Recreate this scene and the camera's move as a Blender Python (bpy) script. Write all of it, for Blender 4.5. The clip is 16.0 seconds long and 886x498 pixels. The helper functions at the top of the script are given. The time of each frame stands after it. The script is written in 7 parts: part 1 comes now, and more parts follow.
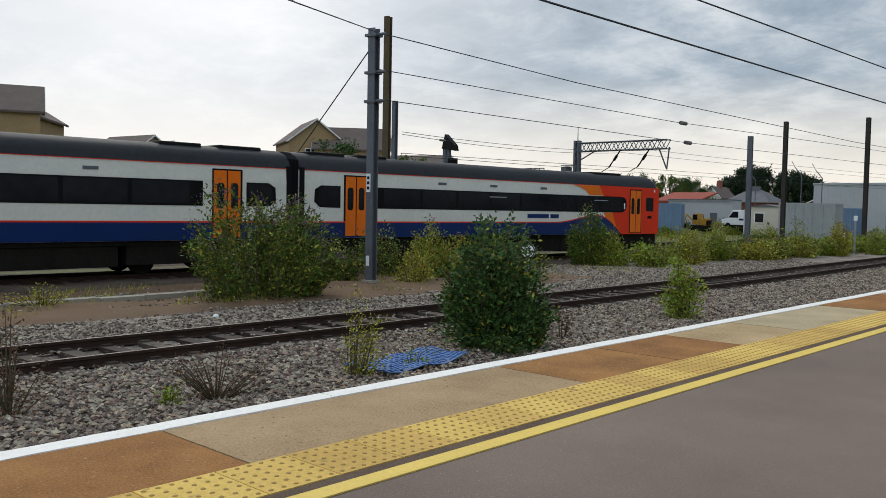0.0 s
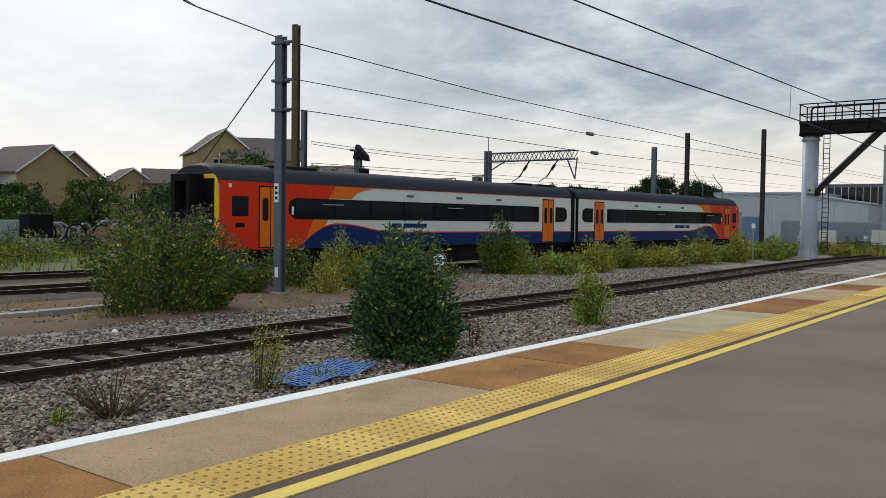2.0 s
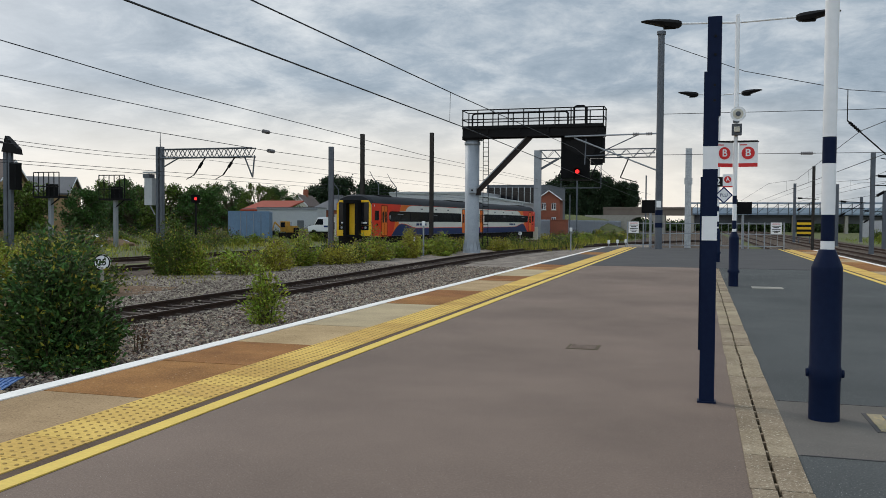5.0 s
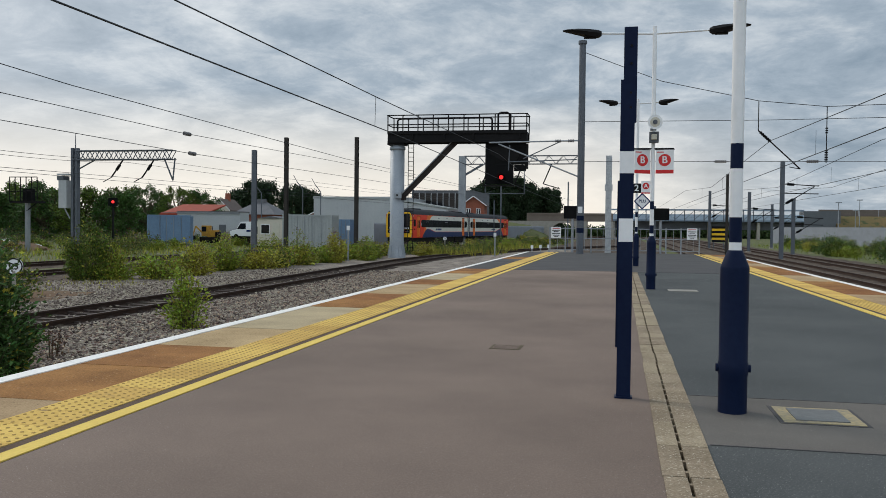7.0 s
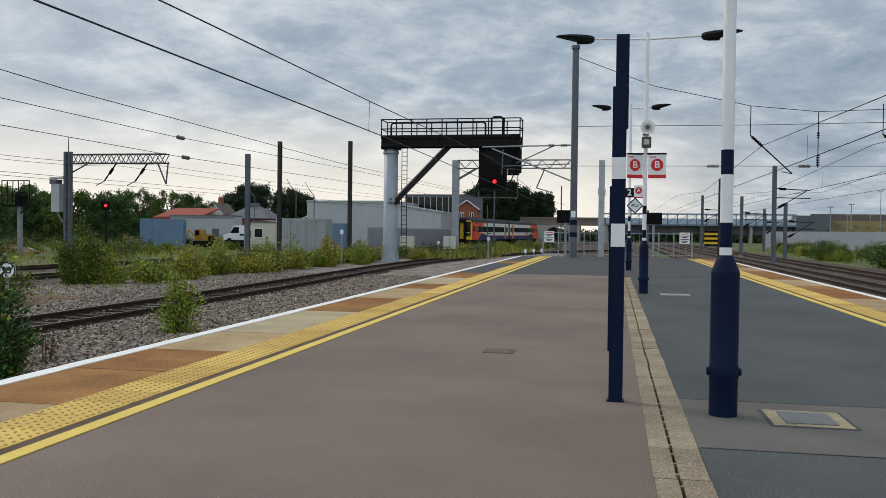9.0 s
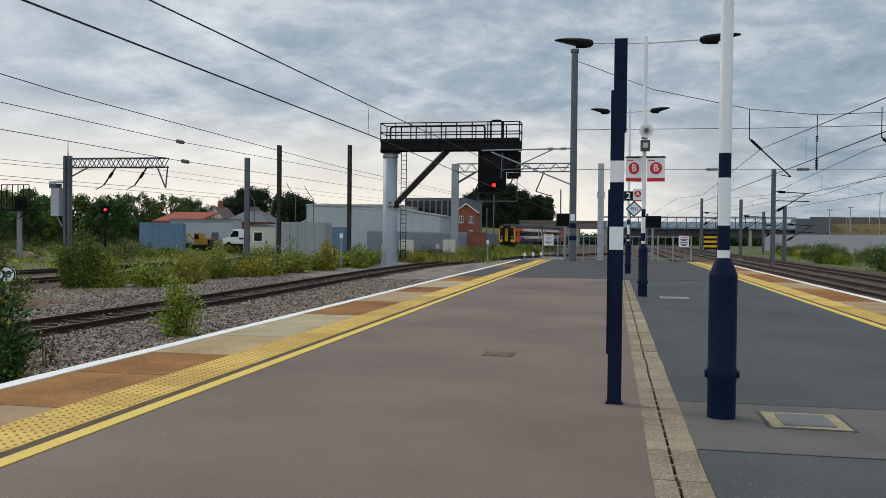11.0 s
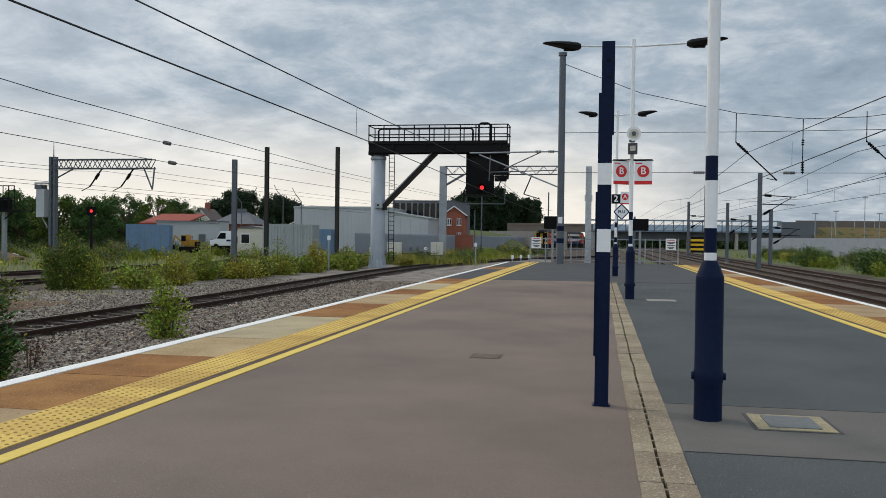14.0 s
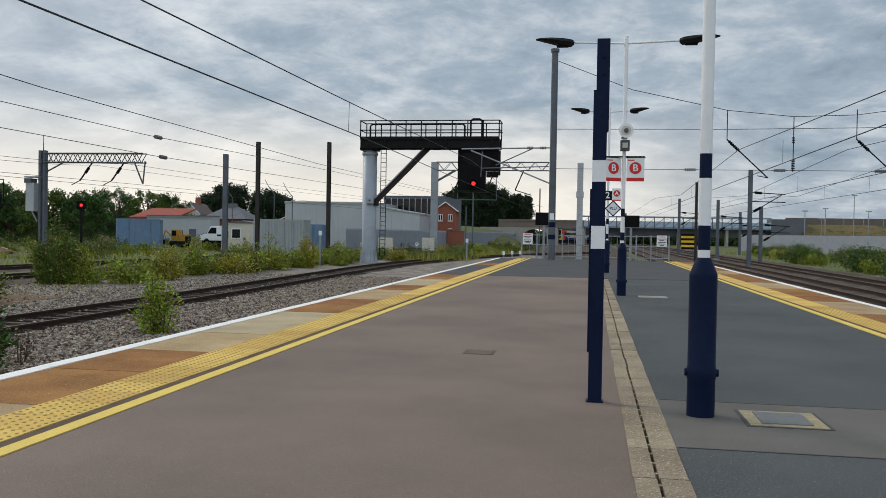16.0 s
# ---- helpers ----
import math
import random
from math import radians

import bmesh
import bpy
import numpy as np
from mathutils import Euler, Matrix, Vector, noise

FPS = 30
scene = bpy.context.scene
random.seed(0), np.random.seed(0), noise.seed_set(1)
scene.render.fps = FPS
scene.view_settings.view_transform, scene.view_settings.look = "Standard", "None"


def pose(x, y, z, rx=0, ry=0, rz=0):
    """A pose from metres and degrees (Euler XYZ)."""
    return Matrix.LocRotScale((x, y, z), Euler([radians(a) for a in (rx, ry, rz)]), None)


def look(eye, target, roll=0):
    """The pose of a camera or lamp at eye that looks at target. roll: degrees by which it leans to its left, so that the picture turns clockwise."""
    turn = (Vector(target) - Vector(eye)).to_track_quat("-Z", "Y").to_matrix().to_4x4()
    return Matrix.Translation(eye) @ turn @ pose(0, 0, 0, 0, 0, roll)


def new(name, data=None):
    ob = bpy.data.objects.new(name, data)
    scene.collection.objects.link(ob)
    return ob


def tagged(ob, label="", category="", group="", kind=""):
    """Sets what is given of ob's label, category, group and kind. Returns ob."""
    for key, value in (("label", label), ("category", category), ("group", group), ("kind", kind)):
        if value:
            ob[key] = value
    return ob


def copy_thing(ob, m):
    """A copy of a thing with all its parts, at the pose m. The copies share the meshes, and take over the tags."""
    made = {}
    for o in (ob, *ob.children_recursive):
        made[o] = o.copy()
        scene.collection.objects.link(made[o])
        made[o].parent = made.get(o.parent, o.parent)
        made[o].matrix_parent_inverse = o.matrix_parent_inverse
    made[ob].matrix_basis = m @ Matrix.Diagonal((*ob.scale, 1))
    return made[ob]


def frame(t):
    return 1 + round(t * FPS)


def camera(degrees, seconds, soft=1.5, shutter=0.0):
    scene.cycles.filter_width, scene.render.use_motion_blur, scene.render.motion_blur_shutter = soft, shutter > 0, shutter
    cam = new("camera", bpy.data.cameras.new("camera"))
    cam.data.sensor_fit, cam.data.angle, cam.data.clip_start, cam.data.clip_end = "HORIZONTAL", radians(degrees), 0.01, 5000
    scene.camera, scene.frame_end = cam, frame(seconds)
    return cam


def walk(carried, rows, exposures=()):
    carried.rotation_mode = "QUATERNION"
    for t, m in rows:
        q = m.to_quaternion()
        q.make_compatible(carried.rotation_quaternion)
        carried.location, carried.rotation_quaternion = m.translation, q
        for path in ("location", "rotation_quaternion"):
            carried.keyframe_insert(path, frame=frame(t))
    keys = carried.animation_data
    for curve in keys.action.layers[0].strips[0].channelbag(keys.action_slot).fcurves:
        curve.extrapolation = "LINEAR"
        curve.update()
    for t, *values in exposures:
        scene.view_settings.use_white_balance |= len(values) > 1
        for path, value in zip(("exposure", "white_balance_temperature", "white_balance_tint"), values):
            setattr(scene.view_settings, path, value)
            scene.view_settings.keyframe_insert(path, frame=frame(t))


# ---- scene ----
cam = camera(54.11, 16.0, soft=0.8)
# seconds, eye x y z, yaw, pitch, roll
ROWS = [
    (0, -0.104, -0.174, 1.235, 42.955, -2.741, 1.071),
    (0.5, -0.139, -0.11, 1.222, 41.77, -2.608, 0.987),
    (1, -0.123, -0.096, 1.221, 40.71, -2.457, 0.991),
    (1.5, -0.177, -0.034, 1.199, 39.403, -2.197, 0.892),
    (2, -0.149, -0.015, 1.206, 37.239, -1.945, 0.715),
    (2.5, -0.063, -0.015, 1.229, 34.031, -1.645, 0.603),
    (3, -0.117, 0.093, 1.213, 29.712, -1.176, 0.49),
    (3.5, -0.064, 0.106, 1.217, 25.55, -0.704, 0.287),
    (4, -0.044, 0.108, 1.201, 21.665, -0.337, 0.148),
    (4.5, -0.004, 0.12, 1.193, 18.611, -1.274, 0.173),
    (5, -0.002, 0.098, 1.193, 16.459, -1.821, 0.405),
    (5.2, -0.002, 0.098, 1.193, 15.64, -1.82, 0.42),
    (7.3, 0.021, -0.004, 1.164, 11.26, -1.39, 0.64),
    (7.5, 0.021, -0.004, 1.164, 11.149, -1.353, 0.638),
    (8, 0.028, -0.021, 1.166, 11.058, -1.274, 0.629),
    (8.5, 0.029, -0.031, 1.17, 11.073, -1.199, 0.583),
    (9, 0.026, -0.051, 1.172, 11.069, -1.162, 0.676),
    (11.5, 0.035, -0.079, 1.169, 11.016, -0.825, 0.573),
    (12, 0.036, -0.069, 1.166, 10.9, -0.725, 0.633),
    (12.5, 0.025, -0.07, 1.166, 10.665, -0.691, 0.731),
    (13, 0.034, -0.055, 1.163, 10.558, -0.647, 0.668),
    (13.5, 0.03, -0.056, 1.163, 10.383, -0.683, 0.739),
    (14, 0.034, -0.07, 1.166, 10.241, -0.754, 0.74),
    (14.5, 0.028, -0.066, 1.166, 10.049, -0.816, 0.837),
    (15, 0.041, -0.074, 1.168, 9.989, -0.87, 0.791),
    (15.5, 0.039, -0.066, 1.166, 9.871, -0.918, 0.833),
    (16, 0.01, -0.085, 1.169, 9.641, -1.028, 0.989),
]
walk(cam, [(t, pose(x, y, z, 90 + pitch, 0, yaw) @ pose(0, 0, 0, 0, 0, roll)) for t, x, y, z, yaw, pitch, roll in ROWS])

# ---- sky and light ----
SUN_AZ, SUN_EL = 62.0, 24.0      # degrees to the left of +y, and up


def make_world():
    w = bpy.data.worlds.new("overcast_sky")
    scene.world = w
    w.use_nodes = True
    nt = w.node_tree
    nt.nodes.clear()
    N = nt.nodes.new
    L = nt.links.new
    out, bg = N("ShaderNodeOutputWorld"), N("ShaderNodeBackground")
    sky = N("ShaderNodeTexSky")
    sky.sky_type, sky.sun_disc = "NISHITA", False
    sky.sun_elevation, sky.sun_rotation = radians(SUN_EL), radians(-SUN_AZ)
    tc = N("ShaderNodeTexCoord")
    sep = N("ShaderNodeSeparateXYZ")
    L(tc.outputs["Generated"], sep.inputs[0])

    def math_node(op, a, b=None, clamp=False):
        m = N("ShaderNodeMath")
        m.operation, m.use_clamp = op, clamp
        for i, v in enumerate((a, b)):
            if v is None:
                continue
            if isinstance(v, (int, float)):
                m.inputs[i].default_value = v
            else:
                L(v, m.inputs[i])
        return m.outputs[0]
    zc = math_node("MAXIMUM", sep.outputs[2], 0.0)
    den = math_node("ADD", zc, 0.24)
    comb = N("ShaderNodeCombineXYZ")
    L(math_node("DIVIDE", sep.outputs[0], den), comb.inputs[0])
    L(math_node("DIVIDE", sep.outputs[1], den), comb.inputs[1])

    def cloud(scale, detail, rough, dist):
        n = N("ShaderNodeTexNoise")
        n.inputs["Scale"].default_value, n.inputs["Detail"].default_value = scale, detail
        n.inputs["Roughness"].default_value, n.inputs["Distortion"].default_value = rough, dist
        L(comb.outputs[0], n.inputs["Vector"])
        return n.outputs[0]
    big, small = cloud(1.3, 9, 0.6, 0.25), cloud(4.6, 10, 0.66, 0.3)
    mix = math_node("ADD", math_node("MULTIPLY", big, 0.58), math_node("MULTIPLY", small, 0.42))
    ramp = N("ShaderNodeValToRGB")
    e = ramp.color_ramp.elements
    e[0].position, e[0].color = 0.36, (0.205, 0.28, 0.36, 1)
    e[1].position, e[1].color = 0.65, (0.75, 0.79, 0.82, 1)
    m = e.new(0.49)
    m.color = (0.37, 0.445, 0.525, 1)
    L(mix, ramp.inputs[0])
    # brighter, creamy towards the horizon
    hor = N("ShaderNodeValToRGB")
    h = hor.color_ramp.elements
    h[0].position, h[0].color = 0.0, (1, 1, 1, 1)
    h[1].position, h[1].color = 0.15, (0, 0, 0, 1)
    k = h.new(0.06)
    k.color = (0.7, 0.7, 0.7, 1)
    L(zc, hor.inputs[0])
    m1 = N("ShaderNodeMixRGB")
    side = N("ShaderNodeMapRange")
    side.inputs[1].default_value, side.inputs[2].default_value = 0.2, -0.04
    side.inputs[3].default_value, side.inputs[4].default_value = 0.04, 1.0
    L(sep.outputs[0], side.inputs[0])
    L(math_node("MULTIPLY", hor.outputs[0], side.outputs[0]), m1.inputs[0])
    L(ramp.outputs[0], m1.inputs[1])
    m1.inputs[2].default_value = (1.06, 0.98, 0.86, 1)
    # the veiled sun
    dot = N("ShaderNodeVectorMath")
    dot.operation = "DOT_PRODUCT"
    L(tc.outputs["Generated"], dot.inputs[0])
    a, el = radians(SUN_AZ), radians(SUN_EL - 4)
    dot.inputs[1].default_value = (-math.sin(a) * math.cos(el), math.cos(a) * math.cos(el), math.sin(el))
    glow = math_node("POWER", math_node("MAXIMUM", dot.outputs["Value"], 0.0), 15.0)
    m2 = N("ShaderNodeMixRGB")
    L(math_node("MULTIPLY", glow, 0.95, True), m2.inputs[0])
    L(m1.outputs[0], m2.inputs[1])
    m2.inputs[2].default_value = (0.98, 1.0, 1.03, 1)
    add = N("ShaderNodeMixRGB")
    add.blend_type = "ADD"
    add.inputs[0].default_value = 0.004
    L(m2.outputs[0], add.inputs[1])
    L(sky.outputs[0], add.inputs[2])
    # an overcast sky is brighter overhead and away from the low cloud bank ahead
    back = math_node("MULTIPLY", math_node("MAXIMUM", math_node("ADD", math_node("MULTIPLY", sep.outputs[1], -1.0), 0.15), 0.0), 0.75)
    lift = math_node("ADD", math_node("ADD", math_node("MULTIPLY", math_node("MAXIMUM", math_node("SUBTRACT", zc, 0.3), 0.0), 1.1), back), 1.0)
    sc = N("ShaderNodeVectorMath")
    sc.operation = "SCALE"
    L(add.outputs[0], sc.inputs[0])
    L(lift, sc.inputs["Scale"])
    L(sc.outputs[0], bg.inputs[0])
    bg.inputs[1].default_value = 0.97
    L(bg.outputs[0], out.inputs[0])


make_world()
sun = new("sun", bpy.data.lights.new("sun", "SUN"))
sun.data.energy, sun.data.angle, sun.data.color = 1.35, radians(20), (1.0, 0.95, 0.88)
_a, _e = radians(SUN_AZ), radians(SUN_EL + 14)
sun.matrix_world = look((0, 0, 0), (math.sin(_a) * math.cos(_e), -math.cos(_a) * math.cos(_e), -math.sin(_e)))
scene.view_settings.exposure = 0.0


# ---- materials ----
def mat(name, base, rough=0.7, metal=0.0, other=None, scale=3.0, fine=40.0, bump=0.15, rand=0.0, spots=None, spec=0.22, dist=0.01, island=False):
    """Two-scale variation between base and other; rand: difference from piece to piece; spots: (colour, scale, threshold)."""
    m = bpy.data.materials.new(name)
    m.use_nodes = True
    nt = m.node_tree
    b = nt.nodes["Principled BSDF"]
    N, L = nt.nodes.new, nt.links.new
    tc = N("ShaderNodeNewGeometry")
    pos = tc.outputs["Position"]
    other = other or tuple(c * 0.7 for c in base)

    def noise_tex(s, det=4):
        n = N("ShaderNodeTexNoise")
        n.inputs["Scale"].default_value, n.inputs["Detail"].default_value = s, det
        n.inputs["Roughness"].default_value = 0.6
        L(pos, n.inputs["Vector"])
        return n.outputs[0]
    n1, n2 = noise_tex(scale, 5), noise_tex(fine, 3)
    mixv = N("ShaderNodeMath")
    mixv.operation = "MULTIPLY_ADD"
    L(n2, mixv.inputs[0])
    mixv.inputs[1].default_value = 0.5
    sub = N("ShaderNodeMath")
    sub.operation = "MULTIPLY"
    L(n1, sub.inputs[0])
    sub.inputs[1].default_value = 0.5
    L(sub.outputs[0], mixv.inputs[2])
    ramp = N("ShaderNodeMapRange")
    ramp.inputs[1].default_value, ramp.inputs[2].default_value = 0.36, 0.64
    L(mixv.outputs[0], ramp.inputs[0])
    mx = N("ShaderNodeMixRGB")
    L(ramp.outputs[0], mx.inputs[0])
    mx.inputs[1].default_value, mx.inputs[2].default_value = (*base, 1), (*other, 1)
    col = mx.outputs[0]
    if rand:
        if island:
            rv = tc.outputs["Random Per Island"]
        else:
            rv = N("ShaderNodeObjectInfo").outputs["Random"]
        hs = N("ShaderNodeHueSaturation")
        mr = N("ShaderNodeMapRange")
        mr.inputs[3].default_value, mr.inputs[4].default_value = 1 - rand, 1 + rand
        L(rv, mr.inputs[0])
        L(mr.outputs[0], hs.inputs["Value"])
        mr2 = N("ShaderNodeMapRange")
        mr2.inputs[3].default_value, mr2.inputs[4].default_value = 0.5 - rand * 0.05, 0.5 + rand * 0.05
        L(rv, mr2.inputs[0])
        L(mr2.outputs[0], hs.inputs["Hue"])
        L(col, hs.inputs["Color"])
        col = hs.outputs[0]
    if spots:
        sn = noise_tex(spots[1], 3)
        sr = N("ShaderNodeMapRange")
        sr.inputs[1].default_value, sr.inputs[2].default_value = spots[2], spots[2] + 0.08
        L(sn, sr.inputs[0])
        mx2 = N("ShaderNodeMixRGB")
        L(sr.outputs[0], mx2.inputs[0])
        L(col, mx2.inputs[1])
        mx2.inputs[2].default_value = (*spots[0], 1)
        col = mx2.outputs[0]
    L(col, b.inputs["Base Color"])
    b.inputs["Roughness"].default_value, b.inputs["Metallic"].default_value = rough, metal
    b.inputs["Specular IOR Level"].default_value = spec
    if bump:
        bp = N("ShaderNodeBump")
        bp.inputs["Strength"].default_value, bp.inputs["Distance"].default_value = bump, dist
        L(mixv.outputs[0], bp.inputs["Height"])
        L(bp.outputs[0], b.inputs["Normal"])
    return m


def leafy(name, c1, c2, rand=0.35):
    m = mat(name, c1, 0.6, 0, c2, 1.2, 9, 0.0, rand, island=True, spec=0.25)
    return m


def glow(name, col, strength):
    m = bpy.data.materials.new(name)
    m.use_nodes = True
    b = m.node_tree.nodes["Principled BSDF"]
    b.inputs["Base Color"].default_value = (*col, 1)
    b.inputs["Emission Color"].default_value, b.inputs["Emission Strength"].default_value = (*col, 1), strength
    return m


ASPHALT = mat("asphalt_brown", (0.232, 0.172, 0.137), 0.85, 0, (0.112, 0.083, 0.067), 0.35, 80, 1.0, spots=((0.4, 0.34, 0.29), 80, 0.635), dist=0.006, spec=0.14)
ASPHALT_DARK = mat("asphalt_dark", (0.1, 0.103, 0.1), 0.9, 0, (0.05, 0.053, 0.052), 0.4, 80, 0.9, spots=((0.34, 0.34, 0.32), 110, 0.63), dist=0.008, spec=0.12)
ASPHALT_PATCH = mat("asphalt_patch", (0.16, 0.145, 0.128), 0.9, 0, (0.1, 0.09, 0.08), 0.9, 95, 0.7, spots=((0.32, 0.29, 0.25), 85, 0.65), dist=0.006, spec=0.12)
ASPHALT_FAR = mat("asphalt_far", (0.078, 0.073, 0.071), 0.8, 0, (0.052, 0.049, 0.048), 0.8, 60, 0.5, dist=0.004, spec=0.2)
SLAB_BEIGE = mat("paving_beige", (0.5, 0.36, 0.2), 0.92, 0, (0.27, 0.185, 0.098), 1.3, 75, 0.8, 0.1, spots=((0.12, 0.08, 0.05), 26, 0.64), dist=0.007, spec=0.08)
SLAB_BROWN = mat("paving_brown", (0.36, 0.17, 0.062), 0.92, 0, (0.155, 0.07, 0.028), 1.6, 75, 0.9, 0.12, spots=((0.42, 0.29, 0.16), 30, 0.64), dist=0.007, spec=0.08)
SLAB_LIGHT = mat("paving_light", (0.48, 0.38, 0.23), 0.9, 0, (0.3, 0.24, 0.15), 1.5, 45, 0.5, 0.06, spots=((0.2, 0.15, 0.09), 10, 0.7), dist=0.005, spec=0.1)
WHITE_LINE = mat("white_edge_paint", (0.82, 0.79, 0.74), 0.7, 0, (0.7, 0.67, 0.62), 2, 30, 0.2, spots=((0.42, 0.4, 0.37), 12, 0.74))
YELLOW_LINE = mat("yellow_paint", (0.74, 0.53, 0.11), 0.7, 0, (0.62, 0.43, 0.09), 2, 40, 0.2, spots=((0.4, 0.31, 0.15), 14, 0.71))
TACTILE = mat("tactile_buff", (0.68, 0.45, 0.13), 0.92, 0, (0.5, 0.32, 0.09), 1.3, 40, 0.4, 0.1, spots=((0.3, 0.2, 0.09), 5, 0.64), spec=0.08)
BLISTER = mat("tactile_blister", (0.44, 0.29, 0.09), 0.9, 0, (0.32, 0.21, 0.07), 1.3, 40, 0.2)
GAP_BROWN = mat("brown_joint", (0.15, 0.105, 0.075), 0.95, 0, (0.085, 0.06, 0.045), 3, 60, 0.5, spec=0.06)
CONCRETE = mat("concrete", (0.36, 0.335, 0.29), 0.9, 0, (0.26, 0.24, 0.2), 2, 50, 0.4, 0.1, spots=((0.2, 0.17, 0.13), 8, 0.66), dist=0.005, spec=0.1)
DRAIN = mat("drain_concrete", (0.36, 0.29, 0.2), 0.95, 0, (0.17, 0.13, 0.085), 2.5, 80, 0.9, 0.16, spots=((0.52, 0.46, 0.36), 70, 0.6), dist=0.008, spec=0.08)
TROUGH = mat("trough_concrete", (0.36, 0.32, 0.26), 0.9, 0, (0.27, 0.24, 0.19), 2, 40, 0.3, 0.08)
BRICK_FACE = mat("platform_wall_brick", (0.18, 0.12, 0.09), 0.9, 0, (0.12, 0.085, 0.07), 3, 40, 0.4)
EARTH = mat("earth_grass", (0.11, 0.112, 0.042), 0.95, 0, (0.075, 0.09, 0.03), 0.25, 6, 0.5, spots=((0.22, 0.18, 0.12), 0.9, 0.6), dist=0.05)
SOIL = mat("brown_soil", (0.135, 0.08, 0.046), 0.95, 0, (0.16, 0.11, 0.072), 1.2, 25, 0.7, spots=((0.2, 0.145, 0.06), 2.0, 0.62), dist=0.03, spec=0.1)
BALLAST = mat("ballast_bed", (0.36, 0.305, 0.255), 0.95, 0, (0.062, 0.051, 0.041), 1.2, 24, 1.0, spots=((0.32, 0.295, 0.26), 20, 0.6), dist=0.05, spec=0.1)
BALLAST_BROWN = mat("ballast_brown", (0.13, 0.098, 0.074), 0.95, 0, (0.042, 0.033, 0.027), 0.8, 16, 1.0, spots=((0.2, 0.17, 0.14), 14, 0.62), dist=0.05, spec=0.1)
BANK = mat("rough_bank", (0.1, 0.085, 0.03), 0.95, 0, (0.15, 0.095, 0.04), 0.12, 2.5, 0.4, spots=((0.04, 0.055, 0.018), 0.5, 0.55), dist=0.1)
DARK_MAST = mat("dark_mast", (0.05, 0.043, 0.036), 0.8, 0.1, (0.032, 0.029, 0.027), 1.5, 25, 0.1)
STONE = mat("ballast_stone", (0.33, 0.27, 0.22), 0.95, 0, (0.14, 0.113, 0.09), 2, 60, 0.2, 0.75, island=True, spec=0.1)
STONE_PINK = mat("ballast_stone_pink", (0.37, 0.25, 0.19), 0.95, 0, (0.18, 0.13, 0.1), 2, 60, 0.2, 0.6, island=True, spec=0.1)
RAIL_RUST = mat("rusty_rail", (0.055, 0.03, 0.02), 0.85, 0.0, (0.028, 0.018, 0.013), 4, 40, 0.2)
RAIL_TOP = mat("rail_head", (0.13, 0.1, 0.085), 0.55, 0.4, (0.07, 0.05, 0.04), 1.5, 30, 0.1)
SLEEPER = mat("sleeper", (0.095, 0.07, 0.054), 0.9, 0, (0.045, 0.035, 0.029), 2, 30, 0.4, 0.4)
GALV = mat("galvanised_steel", (0.32, 0.335, 0.35), 0.5, 0.35, (0.24, 0.255, 0.275), 1.2, 18, 0.08)
GALV_DARK = mat("weathered_steel", (0.13, 0.142, 0.16), 0.6, 0.2, (0.09, 0.098, 0.112), 1.5, 20, 0.1)
MOTTLED = mat("mottled_galvanised", (0.5, 0.52, 0.53), 0.5, 0.3, (0.3, 0.315, 0.33), 6, 18, 0.06)
SIGPOST = mat("signal_post_grey", (0.36, 0.385, 0.41), 0.5, 0.1, (0.25, 0.275, 0.305), 0.8, 14, 0.05, spots=((0.2, 0.2, 0.2), 3, 0.7))
BRACE = mat("brown_black_steel", (0.036, 0.027, 0.023), 0.7, 0.1, (0.02, 0.016, 0.015), 1.5, 20, 0.1, spec=0.2)
BLACK = mat("black_steel", (0.006, 0.006, 0.0065), 0.6, 0.0, (0.011, 0.01, 0.01), 2, 25, 0.08, spec=0.12)
BLACK_MATT = mat("matt_black", (0.005, 0.005, 0.0055), 0.8, 0, (0.009, 0.009, 0.009), 2, 25, 0.05, spec=0.1)
RUST_BROWN = mat("brown_steel", (0.12, 0.09, 0.05), 0.8, 0.1, (0.075, 0.057, 0.034), 1.5, 25, 0.15)
NAVY = mat("navy_paint", (0.003, 0.008, 0.03), 0.5, 0, (0.005, 0.012, 0.038), 2, 25, 0.04, spots=((0.015, 0.022, 0.04), 9, 0.78), spec=0.1)
WHITE = mat("white_paint", (0.8, 0.8, 0.8), 0.45, 0, (0.72, 0.73, 0.73), 1.5, 20, 0.04)
CREAM_PAINT = mat("cream_paint", (0.6, 0.57, 0.47), 0.5, 0, (0.5, 0.47, 0.39), 3, 30, 0.05)
RED = mat("sign_red", (0.62, 0.03, 0.03), 0.5, 0, (0.55, 0.03, 0.03), 2, 20, 0.0)
WIRE = mat("overhead_wire", (0.05, 0.055, 0.06), 0.6, 0.3, (0.035, 0.038, 0.042), 3, 20, 0)
PORCELAIN = mat("insulator", (0.2, 0.19, 0.19), 0.35, 0, (0.12, 0.11, 0.11), 4, 30, 0)
DARK_GLASS = mat("tinted_glass", (0.005, 0.006, 0.008), 0.1, 0, (0.012, 0.013, 0.015), 0.6, 3, 0.0, spec=0.14)
RED_LIGHT = glow("red_signal_light", (1.0, 0.03, 0.03), 1.2)

